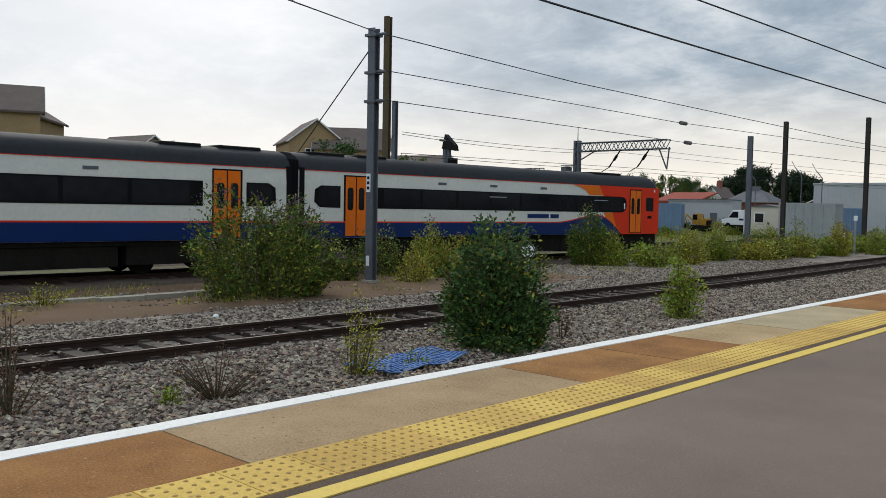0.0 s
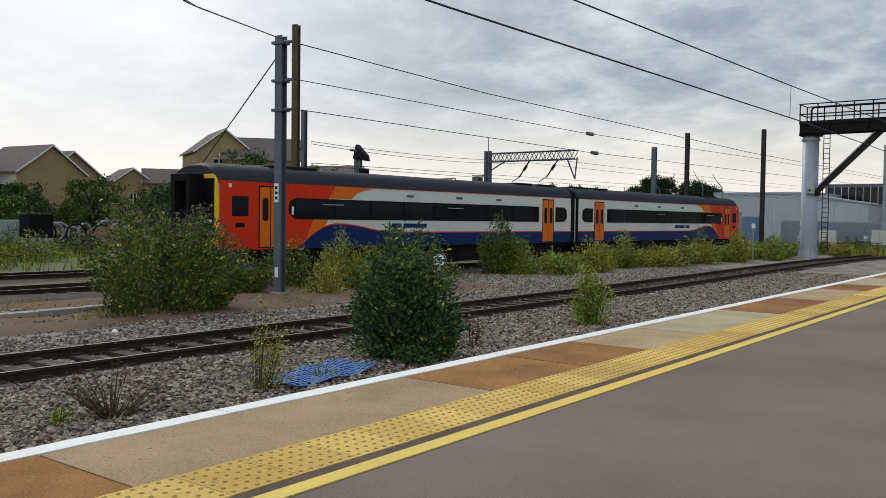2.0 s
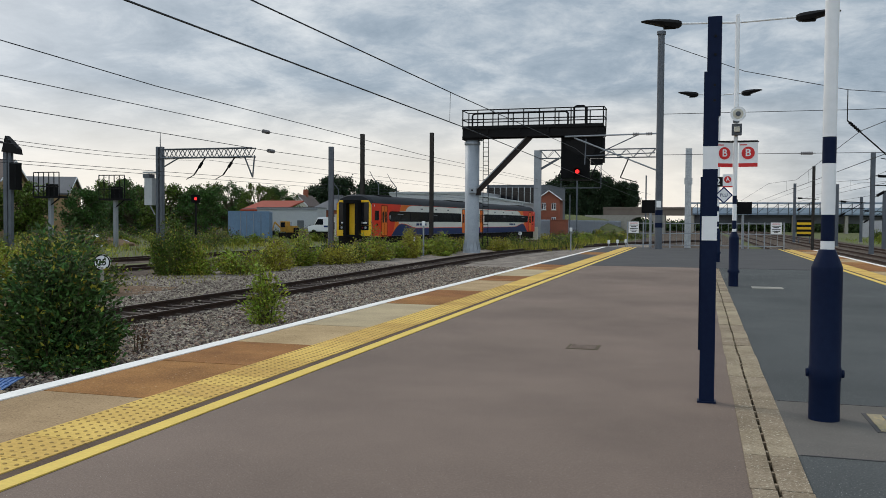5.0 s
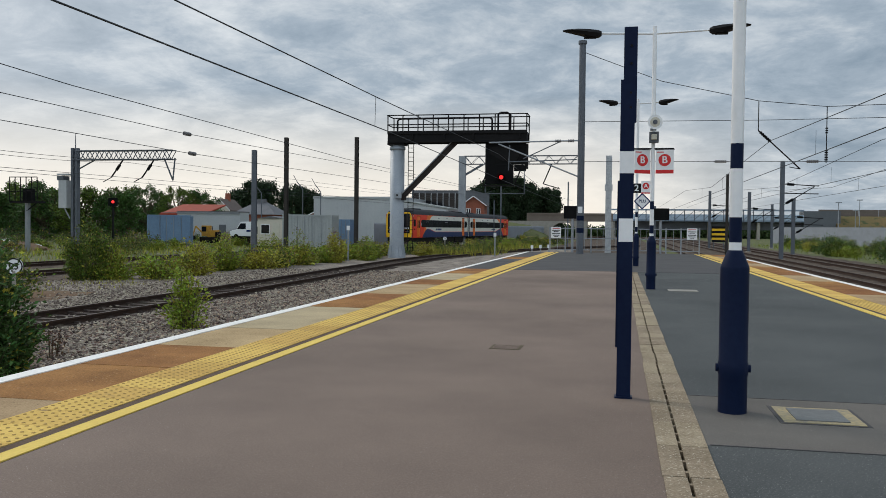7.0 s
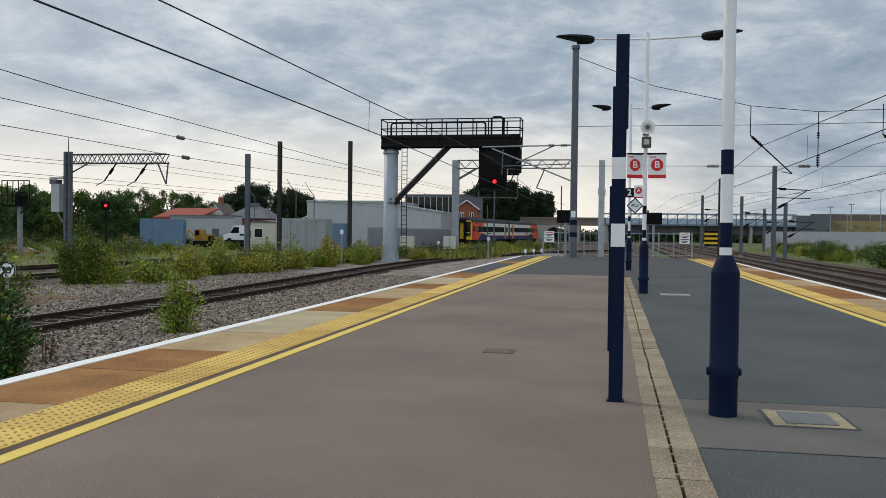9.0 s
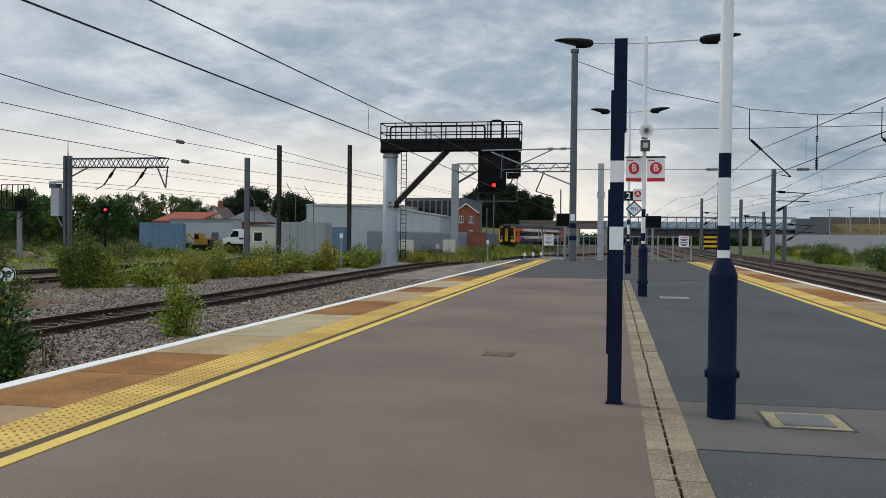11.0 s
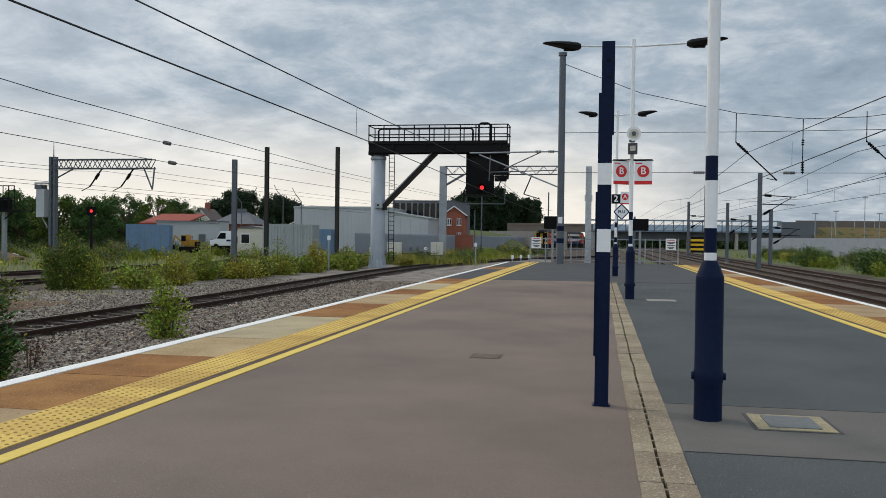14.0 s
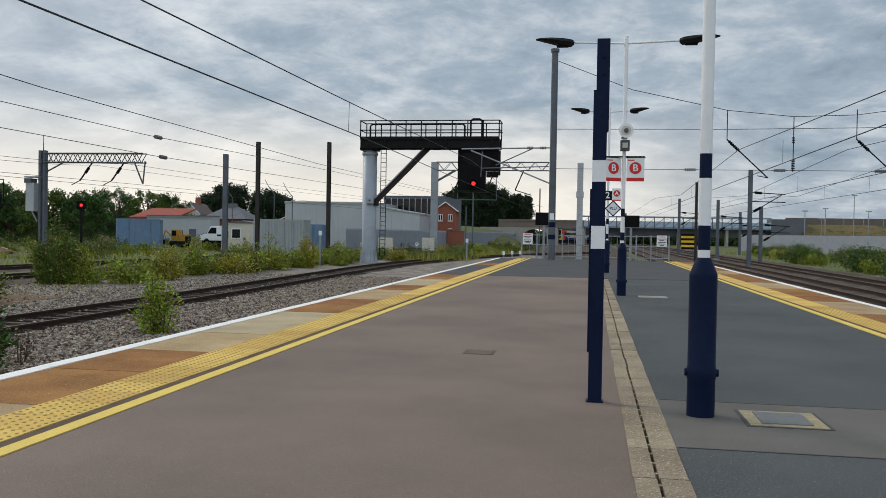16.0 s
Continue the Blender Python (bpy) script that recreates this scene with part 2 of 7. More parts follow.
TRAIN_RED = mat("train_red", (0.72, 0.035, 0.006), 0.4, 0, (0.62, 0.03, 0.006), 0.6, 8, 0.02, spec=0.15)
TRAIN_ORANGE = mat("train_orange", (0.8, 0.165, 0.008), 0.4, 0, (0.7, 0.145, 0.008), 0.8, 8, 0.02, spec=0.15)
TRAIN_WHITE = mat("train_white", (0.68, 0.665, 0.58), 0.4, 0, (0.58, 0.58, 0.53), 0.5, 8, 0.02)
TRAIN_BLUE = mat("train_blue", (0.003, 0.022, 0.115), 0.4, 0, (0.005, 0.02, 0.085), 0.6, 8, 0.02, spec=0.15)
TRAIN_ROOF = mat("train_roof", (0.032, 0.034, 0.038), 0.7, 0, (0.022, 0.024, 0.027), 0.5, 6, 0.05, spec=0.15)
TRAIN_YELLOW = mat("train_yellow", (0.85, 0.5, 0.02), 0.4, 0, (0.75, 0.44, 0.02), 1, 8, 0.02)
UNDER = mat("underframe_dirt", (0.011, 0.0095, 0.008), 0.9, 0, (0.02, 0.017, 0.014), 2, 14, 0.2, spec=0.08)


# ---- mesh helpers ----
class Shape:
    """Gathers vertices and faces of one mesh."""

    def __init__(self):
        self.v, self.f, self.s = [], [], []

    def add(self, verts, faces, smooth=False):
        n = len(self.v)
        self.v += [tuple(p) for p in verts]
        self.f += [tuple(i + n for i in q) for q in faces]
        self.s += [smooth] * len(faces)
        return self

    def box(self, x0, y0, z0, x1, y1, z1, m=None):
        c = [(x, y, z) for z in (z0, z1) for y in (y0, y1) for x in (x0, x1)]
        if m is not None:
            c = [m @ Vector(p) for p in c]
        return self.add(c, [(0, 2, 3, 1), (4, 5, 7, 6), (0, 1, 5, 4), (2, 6, 7, 3), (0, 4, 6, 2), (1, 3, 7, 5)])

    def tube(self, p0, p1, r0, r1=None, n=10, caps=True):
        p0, p1 = Vector(p0), Vector(p1)
        r1 = r0 if r1 is None else r1
        q = (p1 - p0).to_track_quat("Z", "Y")
        vs = []
        for p, r in ((p0, r0), (p1, r1)):
            for i in range(n):
                a = 2 * math.pi * i / n
                vs.append(p + q @ Vector((r * math.cos(a), r * math.sin(a), 0)))
        self.add(vs, [(i, (i + 1) % n, n + (i + 1) % n, n + i) for i in range(n)], n > 4)
        if caps:
            self.add(vs[:n], [tuple(range(n))[::-1]])
            self.add(vs[n:], [tuple(range(n))])
        return self

    def lathe(self, x, y, prof, n=20):
        """prof: (radius, z) from below."""
        vs = [(x + r * math.cos(2 * math.pi * i / n), y + r * math.sin(2 * math.pi * i / n), z) for r, z in prof for i in range(n)]
        self.add(vs, [(k * n + i, k * n + (i + 1) % n, (k + 1) * n + (i + 1) % n, (k + 1) * n + i) for k in range(len(prof) - 1) for i in range(n)], True)
        self.add(vs[-n:], [tuple(range(n))])
        return self

    def prism(self, pts, vec):
        """A polygon of 3D points pushed along vec."""
        vec = Vector(vec)
        n = len(pts)
        a = [Vector(p) for p in pts]
        self.add(a + [p + vec for p in a], [tuple(range(n))[::-1], tuple(range(n, 2 * n))] + [(i, (i + 1) % n, n + (i + 1) % n, n + i) for i in range(n)])
        return self

    def beam(self, p0, p1, w, h):
        """A bar of rectangular section between two points."""
        p0, p1 = Vector(p0), Vector(p1)
        q = (p1 - p0).to_track_quat("Y", "Z").to_matrix().to_4x4()
        return self.box(-w / 2, 0, -h / 2, w / 2, (p1 - p0).length, h / 2, Matrix.Translation(p0) @ q)

    def mesh(self, name, material):
        me = bpy.data.meshes.new(name)
        me.from_pydata(self.v, [], self.f)
        me.polygons.foreach_set("use_smooth", self.s)
        if material is not None:
            me.materials.append(material)
        me.validate()
        return me


def part(name, shape, material, parent=None, label="", bevel=0.0):
    ob = new(name, shape.mesh(name, material))
    if parent is not None:
        ob.parent = parent
    if label:
        ob["label"] = label
    if bevel:
        b = ob.modifiers.new("bevel", "BEVEL")
        b.width, b.segments, b.limit_method = bevel, 2, "ANGLE"
    return ob


def thing(name, label, category, x=0, y=0, z=0, rz=0, group="", kind=""):
    ob = new(name)
    ob.empty_display_size = 0.2
    ob.matrix_basis = pose(x, y, z, 0, 0, rz)
    return tagged(ob, label, category, group, kind)


def solo(name, shape, material, label, category="", group="", kind="", bevel=0.0):
    return tagged(part(name, shape, material, None, "", bevel), label, category, group, kind)


RAIL = -0.92      # top of the rails; the platform is 0


def track_x(y):
    """Middle of the line that the train takes."""
    return -25.36 + 0.02 * y + 0.0003 * y * y


def rise(y):
    """The siding climbs a little towards the signal gantry."""
    u = min(1.0, max(0.0, (y - 22) / 28))
    return 0.12 * u * u * (3 - 2 * u)


# ---- ground ----
def build_ground():
    g = Shape()
    rnd = random.Random(3)
    xs = [-1500, -600, -300, -160, -100, -70, -50, -40, -34, -30, -28.6] + [28, 34, 45, 70, 120, 300, 1500]
    ys = [-600, -200, -60, -20, 0, 15, 30, 45, 60, 80, 110, 150, 200, 300, 500, 900, 2500]
    xs = sorted(xs + [-22, -16.2, -4.6, 5.2, 18])
    vs = []
    for y in ys:
        for x in xs:
            z = -1.16 + (rnd.uniform(0, 0.06) if x < -28 else 0)
            if x <= -50:
                z += min(1.0, (-x - 45) / 60) * 1.2
            vs.append((x, y, z))
    n = len(xs)
    g.add(vs, [(j * n + i, j * n + i + 1, (j + 1) * n + i + 1, (j + 1) * n + i) for j in range(len(ys) - 1) for i in range(n - 1)])
    solo("ground", g, EARTH, "rough weedy railway land with patches of bare soil", kind="structure")

    def strip(name, x0, x1, y0, y1, z, m, label, step=1.0, amp=0.03, seed=1, shift=None, climb=False):
        s = Shape()
        r = random.Random(seed)
        nx, ny = max(2, int((x1 - x0) / step)), max(2, int((y1 - y0) / (step * 2)))
        vv = []
        for j in range(ny + 1):
            y = y0 + (y1 - y0) * j / ny
            for i in range(nx + 1):
                x = x0 + (x1 - x0) * i / nx
                edge = i in (0, nx)
                vv.append((x + (shift(y) if shift else 0), y, ((z - 0.2) if edge else z + r.uniform(-amp, amp) - (0.1 if climb and abs(x + 12.6) < 0.72 else 0)) + (rise(y) if climb else 0)))
        s.add(vv, [(j * (nx + 1) + i, j * (nx + 1) + i + 1, (j + 1) * (nx + 1) + i + 1, (j + 1) * (nx + 1) + i) for j in range(ny) for i in range(nx)], True)
        return solo(name, s, m, label, kind="structure")
    strip("ballast_near", -21.8, -4.4, -30, 90, -1.08, BALLAST, "grey crushed stone ballast beside the platform", 0.8, 0.025, 5, climb=True)
    strip("track_bed", -13.3, -11.9, -30, 40, -1.03, BALLAST_BROWN, "dirty brown ballast between the siding rails", 0.2, 0.012, 15, climb=True)
    strip("ballast_ahead", -8.8, 5.3, 44.0, 300, -1.1, BALLAST_BROWN, "brown-grey ballast past the platform end", 0.9, 0.03, 16)
    strip("soil_strip", -22.4, -15.8, -30, 25, -1.035, SOIL, "bare brown soil between the tracks", 0.6, 0.05, 6)
    strip("ballast_far", -3.6, 3.4, -30, 330, -1.06, BALLAST_BROWN, "dirty brown ballast under the running line", 0.8, 0.03, 7, shift=track_x)
    strip("ballast_beyond", -8.4, -3.9, -30, 260, -1.08, BALLAST_BROWN, "dirty brown ballast under a second running line", 0.8, 0.03, 8, shift=track_x)
    strip("ballast_right", 5.2, 18.5, -30, 300, -1.08, BALLAST_BROWN, "brown-grey ballast under the main lines", 0.8, 0.03, 9)
    t = thing("cable_trough", "concrete cable trough lids lying beside the track", "cable trough")
    for k in range(24):
        part("lid", Shape().box(-19.42, -14 + k * 1.09, -1.1, -19.08, -14 + k * 1.09 + 1.07, -0.97 + 0.01 * (k % 3)), TROUGH, t)


def build_track(name, fx, y0, y1, label, sleepers=True, dy=4.0, climb=False):
    up = rise if climb else (lambda y: 0.0)
    tr = thing(name, label, "railway track", kind="structure")
    prof = [(-0.036, 0), (-0.036, -0.04), (-0.009, -0.055), (-0.009, -0.135), (-0.07, -0.148), (-0.07, -0.159),
            (0.07, -0.159), (0.07, -0.148), (0.009, -0.135), (0.009, -0.055), (0.036, -0.04), (0.036, 0)]
    n = max(2, int((y1 - y0) / dy))
    for side in (-0.753, 0.753):
        s, h = Shape(), Shape()
        ys = [y0 + (y1 - y0) * i / n for i in range(n + 1)]
        vs = [(fx(y) + side + px, y, RAIL + pz + up(y)) for y in ys for px, pz in prof]
        k = len(prof)
        s.add(vs, [(j * k + i, j * k + (i + 1) % k, (j + 1) * k + (i + 1) % k, (j + 1) * k + i) for j in range(n) for i in range(k)])
        part("rail", s, RAIL_RUST, tr)
        vs = [(fx(y) + side + px, y, RAIL + 0.002 + up(y)) for y in ys for px in (-0.03, 0.03)]
        h.add(vs, [(2 * j, 2 * j + 1, 2 * j + 3, 2 * j + 2) for j in range(n)])
        part("rail_head", h, RAIL_TOP, tr)
    if sleepers:
        b = Shape().box(-1.25, -0.125, -0.12, 1.25, 0.125, 0.0)
        for sx in (-0.753, 0.753):
            b.box(sx - 0.14, -0.08, 0, sx + 0.14, 0.08, 0.025)
        me = b.mesh("sleeper", SLEEPER)
        y = y0
        c = 0
        while y < min(y1, 75) and c < 150:
            o = new("sleeper", me)
            o.parent = tr
            o.location = (fx(y), y, RAIL - 0.13 + up(y))
            y += 0.65
            c += 1
    return tr


def build_ballast_stones():
    """Loose stones, nearest the platform."""
    for name, m, n, seed, reg in (("ballast_stones", STONE, 105000, 11, 0), ("pinkish_ballast_stones", STONE_PINK, 30000, 12, 1)):
        r = np.random.RandomState(seed)
        u = r.rand(n)
        y = 0.5 + 40 * u ** 1.7
        x = -21.5 + 16.9 * r.rand(n) ** 0.8
        soil = (x < -16.2 + 0.5 * np.sin(y * 0.9)) & (r.rand(n) < np.where(y < 24, 0.82, 0.3))
        x, y = x[~soil], y[~soil]
        n = len(x)
        keep = ~((x < -11.55) & (x > -13.65) & (y < 40) & (r.rand(n) < 0.93))
        if reg:
            keep &= (x > -11.3)
        x, y = x[keep], y[keep]
        n = len(x)
        size = r.uniform(0.018, 0.042, n)
        # stretched, turned octahedra
        base = np.array([(1, 0, 0), (-1, 0, 0), (0, 1, 0), (0, -1, 0), (0, 0, 1), (0, 0, -1)], float)
        jit = r.uniform(0.6, 1.3, (n, 6, 1)) * base[None]
        jit += r.uniform(-0.3, 0.3, (n, 6, 3))
        a = r.rand(n) * 6.28
        ca, sa = np.cos(a), np.sin(a)
        sx = jit[:, :, 0] * 1.35
        sy = jit[:, :, 1] * 0.95
        sz = jit[:, :, 2] * 0.75
        X = (ca[:, None] * sx - sa[:, None] * sy) * size[:, None] + x[:, None]
        Y = (sa[:, None] * sx + ca[:, None] * sy) * size[:, None] + y[:, None]
        q = np.clip((y - 22) / 28, 0, 1)
        lift = np.where(x > -17.2, 0.12 * q * q * (3 - 2 * q), 0)
        Z = sz * size[:, None] + (-1.075 + lift + size * 0.35 + r.uniform(0, 0.025, n))[:, None]
        co = np.stack([X, Y, Z], -1).reshape(-1, 3)
        f = np.array([(0, 2, 4), (2, 1, 4), (1, 3, 4), (3, 0, 4), (2, 0, 5), (1, 2, 5), (3, 1, 5), (0, 3, 5)])
        F = (f[None] + (np.arange(n) * 6)[:, None, None]).reshape(-1, 3)
        me = bpy.data.meshes.new(name)
        me.from_pydata(co.tolist(), [], F.tolist())
        me.materials.append(m)
        tagged(new(name, me), "loose angular ballast stones lying beside the platform", "ballast", kind="stuff")


# ---- platform ----
L_EDGE, R_EDGE, Y0, Y1 = -4.5, 5.12, -18.0, 43.2


def build_platform():
    p = thing("platform_floor", "island station platform of asphalt with paved edges", "platform", kind="structure")
    part("platform_body", Shape().box(L_EDGE + 0.06, Y0, -1.2, R_EDGE - 0.06, Y1, -0.06), BRICK_FACE, p)
    part("asphalt_gap", Shape().box(-2.916, Y0, -0.055, -2.9, Y1, -0.003), GAP_BROWN, p)
    part("asphalt", Shape().box(-2.9, Y0, -0.06, 0.24, 24.3, 0.0), ASPHALT, p, "worn brown-grey asphalt")
    part("asphalt", Shape().box(0.5, Y0, -0.06, 3.52, 4.88, -0.001), ASPHALT_DARK, p, "dark blue-grey asphalt")
    part("asphalt", Shape().box(0.5, 4.88, -0.06, 3.52, 6.32, 0.001), ASPHALT_PATCH, p, "lighter brownish asphalt repair patch")
    part("asphalt", Shape().box(0.5, 6.32, -0.06, 3.52, 24.3, -0.001), ASPHALT_DARK, p, "dark blue-grey asphalt")
    part("asphalt", Shape().box(-2.9, 24.3, -0.06, 3.52, Y1, 0.002), ASPHALT_FAR, p, "darker newer asphalt at the platform end")
    # edges: white line, slabs, tactile strip, yellow line; mirrored for the other side
    rnd = random.Random(8)
    left = [-18, -13.2, -9.1, -6.4, -3.6, -0.8, 2.2, 5.07, 7.7, 9.2, 11.95, 14.6, 17.3, 18.9, 21.6, 24.4, 27.1, 29.9, 32.6, 35.2, 38, 40.6, 43.2]
    lmat = [SLAB_BROWN, SLAB_BEIGE, SLAB_BROWN, SLAB_BEIGE, SLAB_LIGHT, SLAB_BROWN, SLAB_BEIGE, SLAB_BROWN, SLAB_BEIGE, SLAB_LIGHT, SLAB_BROWN, SLAB_BEIGE, SLAB_BROWN, SLAB_LIGHT,
            SLAB_BROWN, ASPHALT_FAR, ASPHALT_FAR, ASPHALT_FAR, SLAB_BROWN, ASPHALT_FAR, ASPHALT_FAR, ASPHALT_FAR]
    for sgn, edge in ((1, L_EDGE), (-1, R_EDGE)):
        for i, (a, b) in enumerate(zip(left, left[1:])):
            m = lmat[i] if sgn > 0 else (SLAB_BROWN, SLAB_BROWN, SLAB_BEIGE)[i % 3]
            x0, x1 = sorted((edge + sgn * 0.13, edge + sgn * 0.955))
            cuts = [a, (a + b) / 2 + rnd.uniform(-0.12, 0.12), b] if m is SLAB_BROWN and b - a > 2 else [a, b]
            for c, d in zip(cuts, cuts[1:]):
                part("paving_slab", Shape().box(x0, c + 0.008, -0.06, x1, d - 0.008, rnd.uniform(-0.004, 0.003)), m, p)
        y = Y0
        while y < Y1 - 0.1:
            x0, x1 = sorted((edge - sgn * 0.02, edge + sgn * 0.127))
            y2 = min(y + 3.06, Y1)
            n = 10
            va = [(x0 + (rnd.uniform(-0.006, 0.006) if q == 0 else 0) + (rnd.uniform(-0.009, 0.006) if q else 0) + q * (x1 - x0), y + 0.004 + (y2 - y - 0.008) * j / n, z) for j in range(n + 1) for q in (0, 1) for z in (-0.16, 0.004)]
            part("coping_stone", Shape().add(va, [f for j in range(n) for f in ((4 * j + 1, 4 * j + 3, 4 * j + 7, 4 * j + 5), (4 * j, 4 * j + 1, 4 * j + 5, 4 * j + 4), (4 * j + 2, 4 * j + 6, 4 * j + 7, 4 * j + 3))] + [(0, 2, 3, 1), (4 * n, 4 * n + 1, 4 * n + 3, 4 * n + 2)]), WHITE_LINE, p)
            y = y2
        x0, x1 = sorted((edge + sgn * 1.478, edge + sgn * 1.585))
        part("yellow_line", Shape().box(x0, Y0, -0.05, x1, Y1, 0.004), YELLOW_LINE, p)
        x0, x1 = sorted((edge + sgn * 1.392, edge + sgn * 1.478))
        part("asphalt_gap", Shape().box(x0, Y0, -0.05, x1, Y1, -0.002), GAP_BROWN, p)
        # tactile slabs of 0.4 m with blisters
        tac = Shape().box(0.003, 0.003, -0.05, 0.427, 0.397, 0.002)
        me = tac.mesh("tactile_slab", TACTILE)
        bl = Shape()
        for i in range(6):
            for j in range(6):
                cx, cy = 0.036 + i * 0.0716, 0.033 + j * 0.0668
                bl.lathe(cx, cy, [(0.0125, 0.002), (0.011, 0.005), (0.008, 0.007)], 6)
        me_b = bl.mesh("blisters", BLISTER)
        x0 = min(edge + sgn * 0.96, edge + sgn * 1.39)
        k = 0
        y = -4.0 if sgn > 0 else 8.0
        while y < Y1 - 0.4 and k < 118:
            o = new("tactile_slab", me)
            o.parent = p
            o.location = (x0, y, 0)
            if y < 16:
                o2 = new("blisters", me_b)
                o2.parent = o
            y += 0.4
            k += 1
        part("tactile_strip", Shape().box(x0, Y0, -0.05, x0 + 0.43, -4.0 if sgn > 0 else 8.0, 0.002), TACTILE, p)
    for sx0, sy0, sx1, sy1 in ((0.52, 4.87, 3.5, 4.89), (0.52, 6.31, 3.5, 6.33), (-2.88, 24.28, 3.5, 24.31)):
        part("seam", Shape().box(sx0, sy0 + 0.005, -0.02, sx1, max(sy0 + 0.013, sy1 - 0.005), 0.0035), ASPHALT_FAR, p)
    # drain of concrete blocks with a slot
    blk = Shape()
    blk.box(-0.118, 0.004, -0.08, -0.009, 0.596, 0.005)
    blk.box(0.009, 0.004, -0.08, 0.146, 0.596, 0.005)
    me = blk.mesh("drain_block", DRAIN)
    brg = Shape()
    for k in range(3):
        brg.box(-0.016, 0.09 + k * 0.2, -0.04, 0.016, 0.115 + k * 0.2, 0.001)
    me2 = brg.mesh("drain_bridge", DRAIN)
    # bed coloured black to give the shade down in the slot
    part("drain_shade_bed", Shape().box(0.24, Y0, -0.12, 0.5, 24.3, -0.05), BLACK_MATT, p)
    y = 0.0
    while y < 24:
        o = new("drain_block", me)
        o.parent = p
        o.location = (0.355 + rnd.uniform(-0.004, 0.004), y, rnd.uniform(-0.004, 0.002))
        o2 = new("drain_bridge", me2)
        o2.parent = o
        y += 0.6
    # covers
    h = thing("access_cover", "square steel access cover with a worn yellowish rim", "access cover", 0, 0, 0)
    part("rim", Shape().box(1.02, 5.56, -0.03, 1.49, 6.04, 0.007), mat("cover_rim", (0.42, 0.33, 0.17), 0.9, 0, (0.2, 0.18, 0.14), 8, 50, 0.3), h)
    part("lid", Shape().box(1.1, 5.62, -0.03, 1.41, 5.98, 0.012), mat("cover_lid", (0.19, 0.19, 0.18), 0.6, 0.4, (0.13, 0.13, 0.125), 20, 90, 0.4), h)
    part("frame", Shape().box(0.995, 5.535, -0.03, 1.515, 6.065, 0.004), ASPHALT_FAR, h)
    c = thing("drain_cover", "small rusty rectangular drain cover set in the asphalt", "drain cover")
    part("frame", Shape().box(-1.2, 8.26, -0.03, -0.9, 8.58, 0.003), RUST_BROWN, c)
    g = Shape()
    for k in range(5):
        g.box(-1.17, 8.29 + k * 0.056, -0.02, -0.93, 8.325 + k * 0.056, 0.006)
    part("grating", g, ASPHALT, c)
    solo("floor_plate", Shape().box(0.95, 17.0, -0.02, 1.5, 17.5, 0.005), CONCRETE, "pale concrete cover plate flush with the asphalt", "cover plate")


